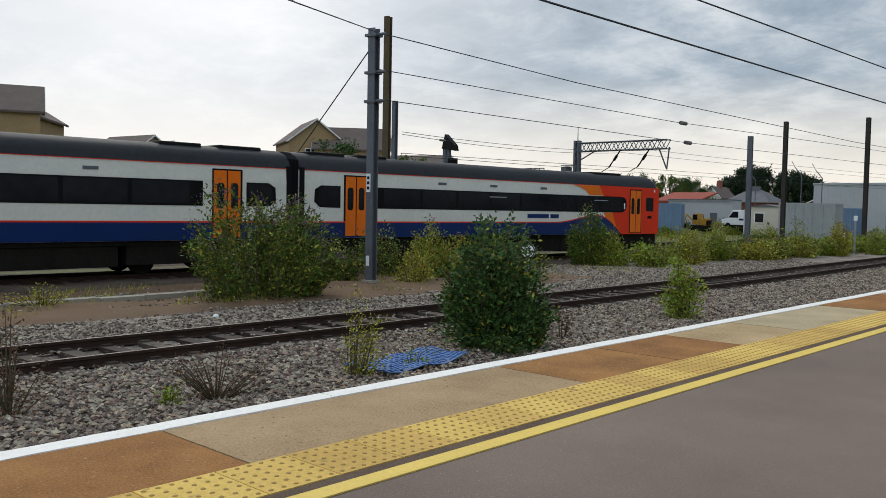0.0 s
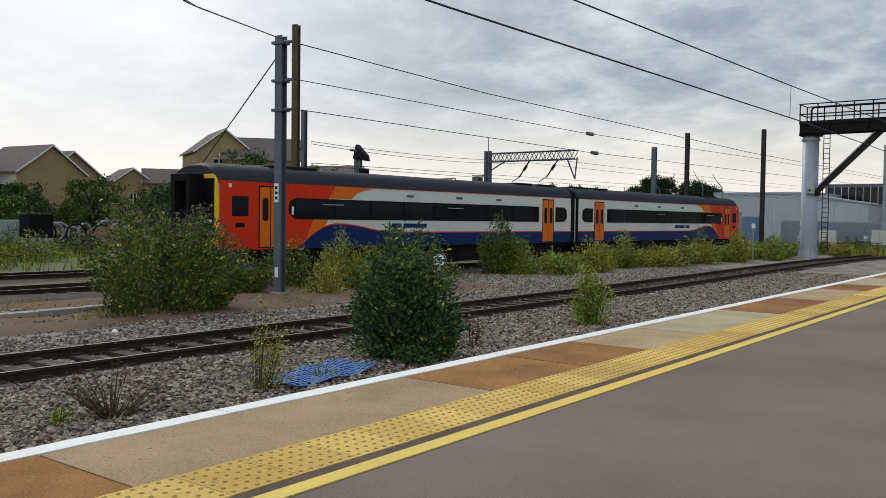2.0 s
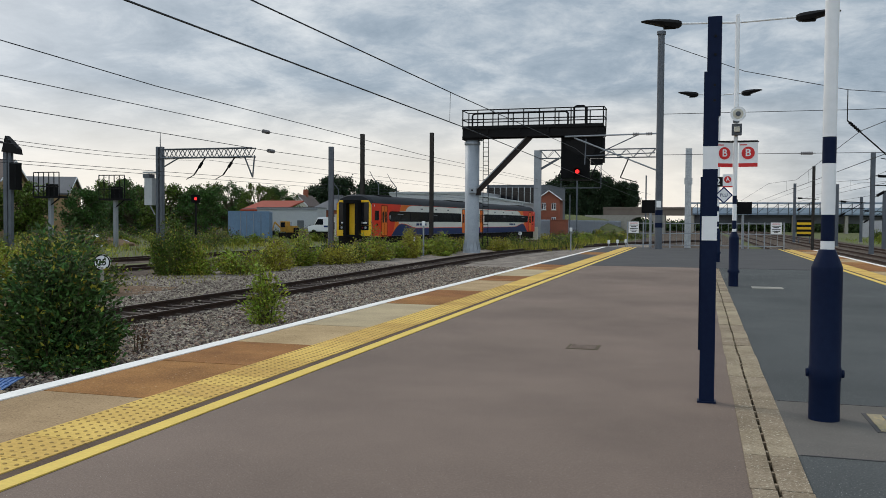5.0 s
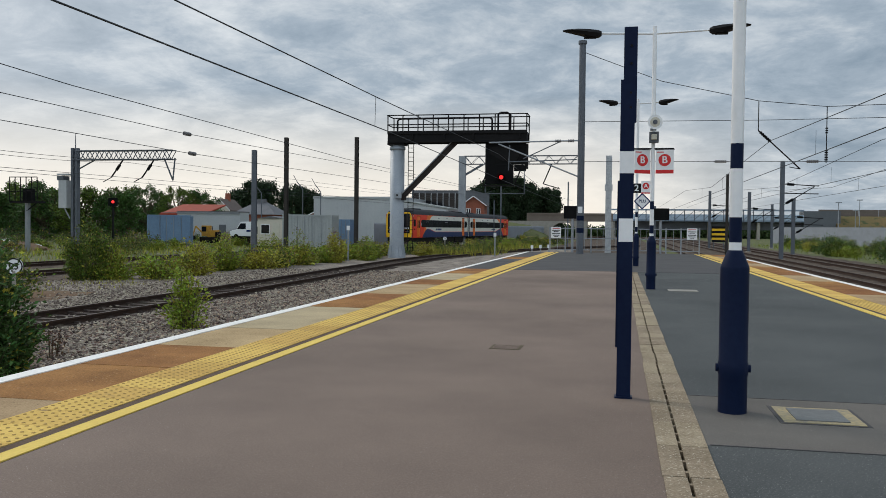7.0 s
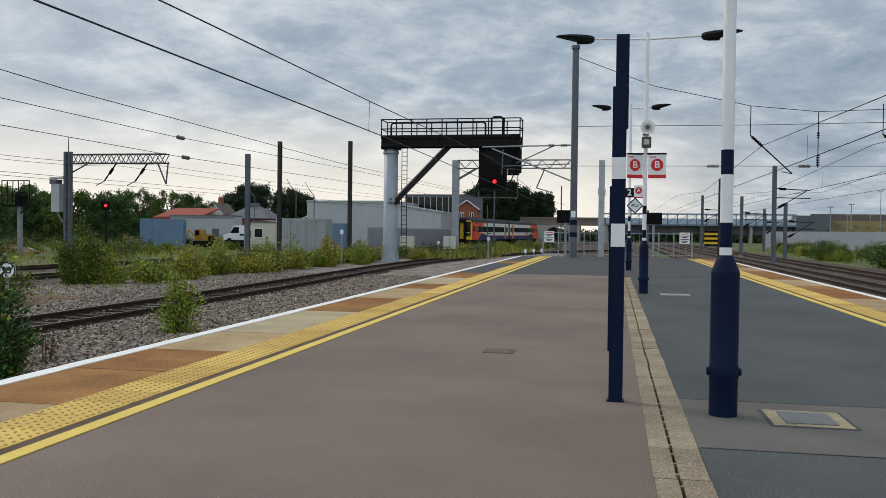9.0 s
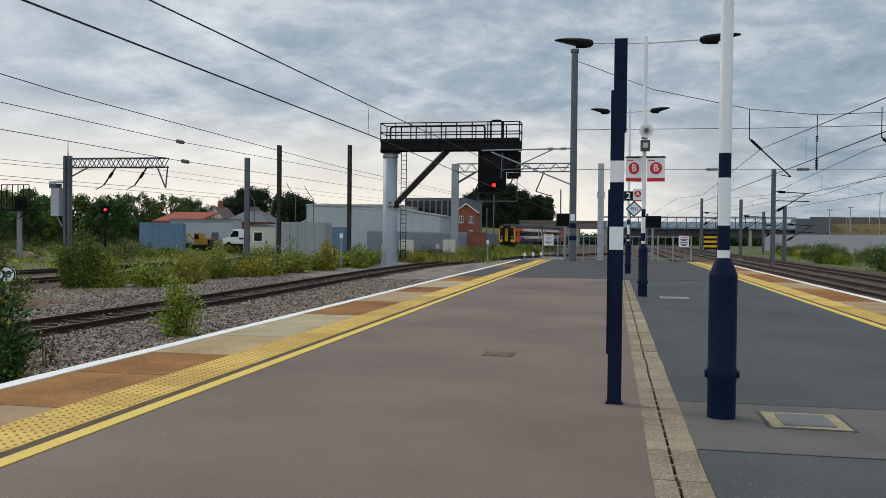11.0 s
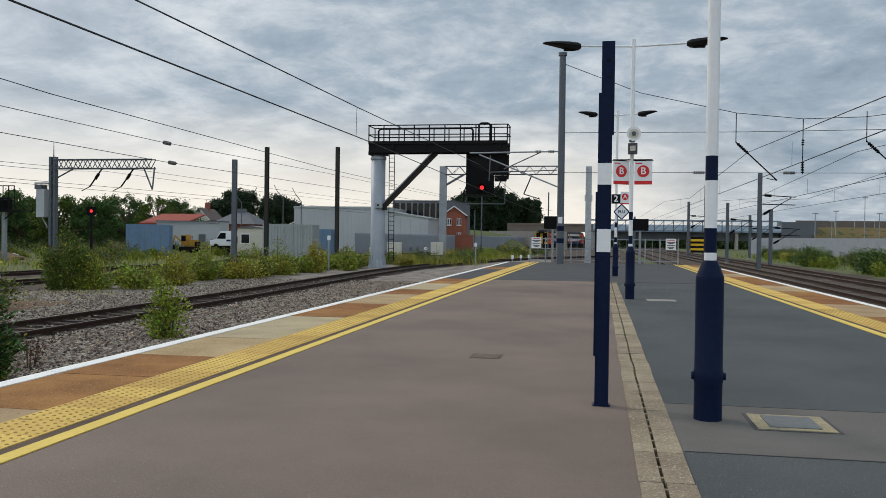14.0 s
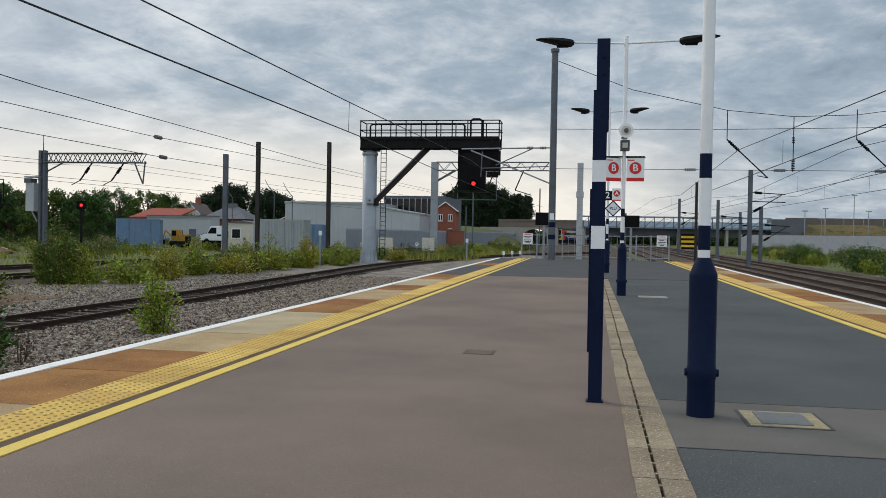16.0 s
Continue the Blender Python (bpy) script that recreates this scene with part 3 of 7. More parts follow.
# ---- train ----
def build_car(name, first):
    """A railcar: y from 0 (cab end) to 22.6, z from the rail's top."""
    car = thing(name, "two-tone railcar, red cab end, white sides, blue skirt, dark windows", "railcar", group="train")
    W, LEN = 1.36, 22.55
    sec = [(1.28, 0.98), (1.36, 1.35), (1.36, 2.8), (1.33, 3.22)]
    roof = [(1.335, 3.22), (1.26, 3.45), (1.05, 3.66), (0.7, 3.79), (0.3, 3.84)]

    def loft(profile, y0, y1, taper=0.0, smooth=False):
        pr = profile + [(-x, z) for x, z in profile[::-1]]
        s = Shape()
        k = len(pr)
        stations = [(y0, 1 - taper), (y0 + 0.35, 1.0), (y1, 1.0)]
        vs = [(x * f, y, z if f == 1.0 else z - 0.10 * (z > 3)) for y, f in stations for x, z in pr]
        for j in range(2):
            s.add(vs[j * k:(j + 2) * k], [(i, i + 1, k + i + 1, k + i) for i in range(k - 1)], smooth)
        s.add(vs[:k], [tuple(range(k))])
        s.add(vs[-k:], [tuple(range(k))[::-1]])
        return s
    part("body", loft(sec, 0.0, LEN, 0.012), TRAIN_WHITE, car)
    part("roof", loft(roof, -0.02, LEN, 0.05, True), TRAIN_ROOF, car, "dark grey curved roof", 0.0)
    for sd in (1, -1):
        X = sd * (W + 0.002)

        def panel(nm, pts, m, t=0.006, lab="", off=0.0):
            s = Shape()
            s.prism([(X + sd * off, y, z) for y, z in pts], (sd * t, 0, 0))
            return part(nm, s, m, car, lab)
        # red cab area with its swept back edge, orange flash
        panel("cab_panel", [(-0.01, 0.97), (3.5, 0.97), (3.85, 1.4), (4.15, 1.99), (4.55, 2.4), (4.95, 2.78), (5.3, 3.23), (-0.01, 3.23)], TRAIN_RED, 0.004, "glossy red cab side")
        panel("orange_flash", [(4.95, 2.77), (5.3, 3.205), (7.4, 3.205), (6.8, 3.12), (6.4, 2.98), (6.1, 2.77)], TRAIN_ORANGE, 0.006, "orange flash")
        panel("orange_flash", [(3.5, 1.0), (3.85, 1.4), (4.15, 1.99), (4.9, 1.99), (4.7, 1.7), (4.4, 1.4), (3.7, 1.0)], TRAIN_ORANGE, 0.005, "orange flash")
        sw = [(3.4, 0.99)] + [(3.4 + 5.2 * k / 16, 0.99 + 0.84 * math.sin(min(1, k / 6) * math.pi / 2) - 0.32 * (0.5 - 0.5 * math.cos(math.pi * max(0, (k - 6) / 10)))) for k in range(1, 17)]
        panel("blue_skirt", sw + [(LEN, 1.5), (LEN, 0.99)], TRAIN_BLUE, 0.008, "deep blue lower side")
        ln = [(y, z + 0.0) for y, z in sw[1:]] + [(LEN, 1.5)]
        panel("pinstripe", ln + [(y, z + 0.045) for y, z in ln[::-1]], TRAIN_RED, 0.007, "thin red line")
        panel("gutter_line", [(0.3, 3.212), (LEN, 3.212), (LEN, 3.232), (0.3, 3.232)], TRAIN_RED, 0.003)
        # dark window bands
        band = [(3.25, 2.02), (3.02, 2.14), (2.96, 2.3), (2.96, 2.46), (3.04, 2.64), (3.3, 2.74), (19.3, 2.74), (19.3, 2.0), (3.5, 2.0)]
        panel("window_band", band, BLACK_MATT, 0.008, "black window surround")
        panel("window_band", [(20.85, 2.0), (20.85, 2.74), (21.7, 2.74), (21.95, 2.6), (21.98, 2.2), (21.75, 2.02)], BLACK_MATT, 0.008)
        y = 3.3
        for w in (1.9,) * 8:
            panel("window", [(y, 2.06), (y + w - 0.07, 2.06), (y + w - 0.07, 2.69), (y, 2.69)], DARK_GLASS, 0.004, "tinted window", 0.008)
            y += w + 0.06
        panel("window", [(20.92, 2.06), (20.92, 2.69), (21.6, 2.69), (21.8, 2.55), (21.8, 2.15), (21.6, 2.06)], DARK_GLASS, 0.004, "tinted window", 0.008)
        for k in (4.6, 12.0):
            panel("vent_window", [(k, 2.52), (k + 1.1, 2.52), (k + 1.1, 2.56), (k, 2.56)], GALV, 0.004, "thin opening vent", 0.012)
        # cab side window and hatch
        panel("cab_window", [(0.5, 2.08), (1.18, 2.08), (1.18, 2.74), (0.5, 2.74)], DARK_GLASS, 0.01, "driver's side window")
        panel("step_recess", [(0.62, 1.72), (1.05, 1.72), (1.0, 1.86), (0.66, 1.86)], BLACK_MATT, 0.007)
        # doors
        for dy, red in ((1.62, True), (19.62, False)):
            d = panel("door", [(dy, 1.02), (dy + 1.08, 1.02), (dy + 1.08, 3.12), (dy, 3.12)], BLACK_MATT, 0.006, "black door surround")
            for q in (0, 1):
                a = dy + 0.05 + q * 0.5
                s = Shape().prism([(X, a, 1.05), (X, a + 0.45, 1.05), (X, a + 0.45, 3.07), (X, a, 3.07)], (sd * 0.016, 0, 0))
                leaf = part("door_leaf", s, TRAIN_ORANGE, d, "orange sliding door leaf")
            for q in (0, 1):
                a = dy + 0.05 + q * 0.5
                c0, c1 = a + 0.11, a + 0.37
                pts = [(c0, 2.0), (c0 + 0.05, 1.93), (c1 - 0.05, 1.93), (c1, 2.0), (c1, 2.62), (c1 - 0.05, 2.7), (c0 + 0.05, 2.7), (c0, 2.62)]
                s = Shape().prism([(X, yy, zz) for yy, zz in pts], (sd * 0.022, 0, 0))
                part("door_window", s, DARK_GLASS, d, "narrow rounded door window")
        # lettering strip as plain bars, and small grilles
        for a0, a1 in ((8.4, 9.0), (9.12, 10.6)):
            panel("lettering", [(a0, 1.71), (a1, 1.71), (a1, 1.88), (a0, 1.88)], TRAIN_BLUE, 0.006, "plain dark blue bar of lettering")
        for yy in (9.3, 12.6, 15.6):
            panel("grille", [(yy, 2.93), (yy + 0.45, 2.93), (yy + 0.45, 3.02), (yy, 3.02)], GALV_DARK, 0.006)
        panel("notice", [(3.1, 2.16), (3.2, 2.16), (3.2, 2.44), (3.1, 2.44)], WHITE, 0.003, "white notice in the window", 0.014)
        panel("notice", [(0.36, 3.02), (0.48, 3.02), (0.48, 3.14), (0.36, 3.14)], WHITE, 0.006, "small white label")
    # roof pods
    for a, b in ((2.6, 4.9), (18.2, 19.6), (20.2, 21.8)):
        part("roof_pod", Shape().box(-0.75, a, 3.72, 0.75, b, 3.88), BLACK, car, "dark roof vent", 0.04)
    # cab end
    f = Shape().prism([(-1.3, -0.06, 1.0), (1.3, -0.06, 1.0), (1.34, -0.06, 1.4), (1.34, -0.06, 2.8), (1.29, -0.06, 3.2), (1.12, -0.06, 3.45), (-1.12, -0.06, 3.45), (-1.29, -0.06, 3.2), (-1.34, -0.06, 2.8), (-1.34, -0.06, 1.4)], (0, 0.07, 0))
    part("cab_face", f, TRAIN_YELLOW, car, "yellow cab end", 0.03)
    cap = Shape().prism([(-1.26, -0.05, 3.2), (-1.1, -0.05, 3.5), (-0.7, -0.05, 3.68), (0.7, -0.05, 3.68), (1.1, -0.05, 3.5), (1.26, -0.05, 3.2)], (0, 0.12, 0))
    part("cab_brow", cap, TRAIN_ROOF, car)
    for sd in (-1, 1):
        a, b = sorted((sd * 0.5, sd * 1.16))
        ws = part("windscreen", Shape().box(a, -0.085, 1.75, b, -0.05, 3.3), DARK_GLASS, car, "dark windscreen", 0.02)
        lp = part("lamp_panel", Shape().box(a, -0.09, 1.42, b, -0.05, 1.74), BLACK_MATT, car, "black lamp cluster", 0.02)
        part("headlight", Shape().tube((sd * 0.92, -0.1, 1.58), (sd * 0.92, -0.08, 1.58), 0.085, n=14), GALV, lp, "round headlight")
        part("tail_light", Shape().tube((sd * 0.7, -0.1, 1.58), (sd * 0.7, -0.08, 1.58), 0.06, n=12), mat("tail_lens", (0.25, 0.02, 0.02), 0.3), lp, "red tail light lens")
        part("buffer_beam", Shape().box(a, -0.12, 0.75, b, -0.02, 1.02), TRAIN_RED if not first else UNDER, car)
        part("plough", Shape().box(min(sd * 0.3, sd * 1.15), -0.1, 0.2, max(sd * 0.3, sd * 1.15), 0.0, 0.72), UNDER, car)
        for k in range(5):
            part("unit_number", Shape().box(sd * 0.62 + k * 0.09 * sd, -0.09, 1.86, sd * 0.62 + k * 0.09 * sd + 0.06, -0.087, 1.96), WHITE, ws)
    gw = part("gangway", Shape().box(-0.56, -0.62, 0.92, -0.33, -0.02, 3.45).box(0.33, -0.62, 0.92, 0.56, -0.02, 3.45).box(-0.33, -0.62, 3.2, 0.33, -0.02, 3.45).box(-0.33, -0.62, 0.92, 0.33, -0.02, 1.1), BLACK_MATT, car, "black corridor connection", 0.03)
    part("gangway_door", Shape().box(-0.3, -0.12, 1.1, 0.3, -0.07, 3.2), TRAIN_YELLOW, gw, "yellow end door")
    part("valance", Shape().box(-1.2, -0.08, 0.28, 1.2, 1.5, 0.98), UNDER, car, "black front valance", 0.08)
    part("coupler", Shape().box(-0.18, -0.5, 0.75, 0.18, 0.0, 1.05), UNDER, car, "black coupler", 0.03)
    part("inner_gangway", Shape().box(-1.22, LEN - 0.01, 0.9, 1.22, LEN + 0.19, 3.55), BLACK_MATT, car, "black rubber corridor bellows")
    for sd in (-1, 1):
        part("end_trim", Shape().box(min(sd * 1.3, sd * 1.372), LEN - 0.16, 0.98, max(sd * 1.3, sd * 1.372), LEN + 0.004, 3.3), BLACK_MATT, car)
    # underframe
    part("sole_bar", Shape().box(-1.25, 0.2, 0.85, 1.25, LEN - 0.1, 1.0), UNDER, car)
    for a, b, lo in ((5.3, 8.0, 0.24), (8.05, 10.1, 0.28), (10.15, 12.9, 0.22), (12.95, 16.7, 0.26)):
        part("equipment_box", Shape().box(-1.2, a, lo, 1.2, b, 0.86), UNDER, car, "dirty underframe equipment", 0.03)
    for y in (3.3, 18.9):
        bg = part("bogie", Shape().box(-1.2, y - 1.95, 0.3, 1.2, y + 1.95, 0.88), UNDER, car, "dark bogie frame")
        for wy in (-1.3, 1.3):
            for sd in (-1, 1):
                part("wheel", Shape().tube((sd * 0.68, y + wy, 0.42), (sd * 0.81, y + wy, 0.42), 0.42, n=22), UNDER, bg)
    return car


cars = [build_car("railcar", True), build_car("railcar", False)]
for _c in cars:
    _c.scale = (1, 1, 1.035)
cars[1]["label"] = "leading two-tone railcar, red cab ahead, white sides, blue skirt"


# ---- posts on the platform ----
def build_black_post():
    p = thing("marker_post", "slim rectangular navy post with two white bands standing in the asphalt", "post", 0.06, 6.12, 0)
    w = 0.048
    for a, b, m in ((0, 1.08, NAVY), (1.08, 1.24, WHITE), (1.24, 1.55, NAVY), (1.55, 1.7, WHITE), (1.7, 2.19, NAVY)):
        part("post_section", Shape().box(-w, -0.035, a, w, 0.035, b), m, p, "white band" if m == WHITE else "")
    part("upper_plate", Shape().box(-0.03, -0.03, 1.9, w + 0.012, 0.03, 2.55), NAVY, p, "navy hinged upper section", 0.004)
    part("side_plate", Shape().box(-w - 0.012, -0.02, 0.35, -w, 0.02, 1.5), NAVY, p)
    bolts = Shape()
    for z in (2.0, 2.1, 2.3, 2.42):
        bolts.tube((0.02, -0.03, z), (0.02, -0.038, z), 0.009, n=6)
    part("bolts", bolts, BLACK, p)
    part("base_plate", Shape().box(-0.06, -0.045, 0.0, 0.06, 0.045, 0.012), NAVY, p)


def build_lamp(x, y, reach=1.02, top=4.98):
    """A white lamp column with navy bands, a sleeve and two arms."""
    p = thing("lamp_post", "white lamp post with navy bands and a navy base sleeve", "lamp post", x, y, 0, group="platform lamps")
    r = 0.04
    part("sleeve", Shape().lathe(0, 0, [(0.09, 0), (0.09, 0.24), (0.094, 0.25), (0.094, 0.32), (0.09, 0.33), (0.09, 0.9), (0.09, 0.93), (0.0885, 0.936), (0.05, 1.032), (0.046, 1.04), (0.0, 1.04)], 24), NAVY, p, "navy cylindrical base sleeve")
    for sd in (-1, 1):
        part("clamp", Shape().tube((sd * 0.086, 0, 0.285), (sd * 0.108, 0, 0.285), 0.026, n=10), NAVY, p)
    for a, b, m in ((1.04, 1.09, WHITE), (1.09, 1.25, NAVY), (1.25, 1.56, WHITE), (1.56, 1.72, NAVY), (1.72, top + 0.14, WHITE)):
        part("column_section", Shape().tube((0, 0, a), (0, 0, b), r, n=18), m, p, "navy band" if m == NAVY else "")
    ln = 0.76 if reach > 0.8 else 0.6
    for sd in (-1, 1):
        part("arm", Shape().tube((0, 0, top), (sd * (reach + 0.06), 0, top + 0.04), 0.02, n=10), WHITE, p)
        hd = Shape()
        # deep at the arm, thin and slightly raised at the outer tip
        prof = [(0.0, 0.0, 0.05, 0.07), (0.08, -0.035, 0.1, 0.13), (0.3, -0.03, 0.145, 0.145), (0.6, 0.035, 0.145, 0.095), (0.88, 0.085, 0.1, 0.045), (1.0, 0.1, 0.04, 0.02)]
        vs = []
        for u, z, hw, th in prof:
            d = reach + ln * u
            vs += [(sd * d, -hw * 0.8, top + z), (sd * d, hw * 0.8, top + z), (sd * d, hw, top + z + th * 0.55), (sd * d, hw * 0.6, top + z + th), (sd * d, -hw * 0.6, top + z + th), (sd * d, -hw, top + z + th * 0.55)]
        for j in range(len(prof) - 1):
            hd.add(vs[j * 6:j * 6 + 12], [(k, (k + 1) % 6, 6 + (k + 1) % 6, 6 + k) for k in range(6)], False)
        hd.add(vs[:6], [(0, 1, 2, 3, 4, 5)])
        hd.add(vs[-6:], [(5, 4, 3, 2, 1, 0)])
        head = part("lamp_head", hd, BLACK, p, "black wing-shaped lamp head")
        a, b = sorted((sd * (reach + 0.15 * ln), sd * (reach + 0.45 * ln)))
        part("lens", Shape().box(a, -0.08, top - 0.045, b, 0.08, top - 0.03), BLACK_MATT, head)
    return p


def letter(txt, size, m, parent, loc, label=""):
    """Raised characters facing the -y side."""
    c = bpy.data.curves.new("lettering", "FONT")
    c.body, c.size, c.align_x, c.align_y, c.extrude = txt, size, "CENTER", "CENTER", 0.002
    c.offset = size * 0.018
    o = new("lettering", c)
    c.materials.append(m)
    o.parent = parent
    o.matrix_basis = pose(*loc, 90, 0, 0)
    if label:
        o["label"] = label
    return o


def build_platform_signs():
    for sx, turn in ((-0.205, 28), (0.225, -8)):
        s = thing("platform_sign", "white platform sign with letter B on a red disc", "sign", 0.63 + sx, 17.42, 2.5, turn, group="platform letter signs")
        part("board", Shape().box(-0.17, -0.012, -0.24, 0.17, 0.012, 0.22), WHITE, s)
        part("red_edge", Shape().box(-0.17, -0.016, -0.24, 0.17, -0.012, -0.17), RED, s, "red lower edge")
        part("top_rail", Shape().box(-0.19, -0.014, 0.222, 0.19, 0.014, 0.236), BLACK, s)
        part("disc", Shape().tube((0, -0.017, 0.02), (0, -0.012, 0.02), 0.118, n=28), RED, s, "red disc")
        letter("B", 0.19, WHITE, s, (0, -0.019, 0.02))
        part("text_line", Shape().box(-0.15, -0.014, 0.165, -0.02, -0.012, 0.185), RED, s)
    bar = Shape().box(0.27, 17.43, 2.738, 1.03, 17.46, 2.758)
    solo("sign_bracket", bar, BLACK, "thin dark bracket carrying the letter signs on the lamp post", "bracket")
    c = thing("loudspeaker", "grey horn loudspeaker with a junction box on the lamp post", "loudspeaker", 0.65, 17.36, 3.12)
    part("horn", Shape().tube((0, -0.28, 0.1), (0, -0.02, 0.1), 0.14, 0.06, 18), WHITE, c, "pale horn", 0)
    part("throat", Shape().tube((0, -0.285, 0.1), (0, -0.27, 0.1), 0.095, n=14), CREAM_PAINT, c)
    part("cone", Shape().tube((0, -0.3, 0.1), (0, -0.285, 0.1), 0.045, n=12), GALV_DARK, c)
    part("box", Shape().box(-0.1, -0.1, -0.27, 0.08, 0.06, -0.06), GALV_DARK, c, "grey junction box", 0.01)
    part("camera_dome", Shape().box(-0.06, -0.16, -0.22, 0.04, -0.1, -0.12), CREAM_PAINT, c, "pale square cover", 0.01)
    part("strap", Shape().tube((-0.02, 0.1, -0.02), (-0.02, 0.1, 0.02), 0.06, n=14), GALV_DARK, c)
    # signs on the farther lamp
    s = thing("platform_sign", "white platform sign with a red letter and black number panel", "sign", 0.68, 28.15, 2.5, group="platform letter signs")
    part("board", Shape().box(-0.02, -0.012, -0.2, 0.27, 0.012, 0.2), WHITE, s)
    part("number_panel", Shape().box(-0.3, -0.012, -0.18, -0.02, 0.012, 0.12), BLACK, s)
    part("disc", Shape().tube((0.125, -0.017, 0.04), (0.125, -0.012, 0.04), 0.105, n=24), RED, s, "red disc")
    part("red_edge", Shape().box(-0.02, -0.016, -0.2, 0.27, -0.012, -0.16), RED, s)
    letter("A", 0.17, WHITE, s, (0.125, -0.019, 0.04))
    letter("2", 0.28, WHITE, s, (-0.16, -0.015, -0.03))
    d = thing("diamond_sign", "white diamond sign with dark letters on a post", "sign", 0.7, 28.14, 2.06)
    part("board", Shape().prism([(-0.24, 0, 0), (0, 0, -0.24), (0.24, 0, 0), (0, 0, 0.24)], (0, 0.012, 0)), WHITE, d)
    fr = Shape()
    for a, b in (((-0.24, 0), (0, -0.24)), ((0, -0.24), (0.24, 0)), ((0.24, 0), (0, 0.24)), ((0, 0.24), (-0.24, 0))):
        fr.beam((a[0], -0.004, a[1]), (b[0], -0.004, b[1]), 0.008, 0.035)
    part("border", fr, TRAIN_BLUE, d, "blue border")
    letter("PLU", 0.13, TRAIN_BLUE, d, (0, -0.004, 0))


def build_fence():
    f = thing("platform_end_fence", "grey steel fence and gates across the platform end", "fence", 0, 43.0, 0)
    xs = [-3.35, -2.6, -1.35, 0.1, 1.6, 2.2, 2.9, 3.75]
    for x in xs:
        part("post", Shape().box(x - 0.03, -0.03, 0, x + 0.03, 0.03, 1.25), GALV, f)
    for a, b in zip(xs, xs[1:]):
        for z in (0.14, 0.7, 1.18):
            part("rail", Shape().box(a + 0.03, -0.015, z - 0.02, b - 0.03, 0.015, z + 0.02), GALV, f)
        n = max(2, int((b - a) / 0.26))
        for i in range(1, n):
            x = a + (b - a) * i / n
            part("bar", Shape().tube((x, 0, 0.14), (x, 0, 1.18), 0.009, n=6, caps=False), GALV, f)
    for x in (-3.05, 3.4):
        s = thing("warning_sign", "white warning notice on the platform end fence", "sign", x, 42.93, 0.98, group="fence notices")
        part("board", Shape().box(-0.24, -0.01, -0.27, 0.24, 0.01, 0.27), WHITE, s)
        for k, (w, z) in enumerate(((0.17, 0.2), (0.2, 0.1), (0.12, 0.04), (0.19, -0.06), (0.16, -0.14), (0.1, -0.2))):
            part("text_bar", Shape().box(-w, -0.014, z - 0.016, w, -0.01, z + 0.016), BLACK if k else RED, s)
    s = thing("warning_sign", "white and red prohibition notice on the fence", "sign", 0.35, 42.93, 0.95, group="fence notices")
    part("board", Shape().box(-0.2, -0.01, -0.25, 0.2, 0.01, 0.25), WHITE, s)
    part("red_panel", Shape().box(-0.2, -0.014, -0.25, 0.2, -0.01, -0.12), RED, s)
    part("red_disc", Shape().tube((0, -0.014, 0.08), (0, -0.011, 0.08), 0.12, n=20), RED, s)
    part("white_disc", Shape().tube((0, -0.018, 0.08), (0, -0.014, 0.08), 0.09, n=20), WHITE, s)


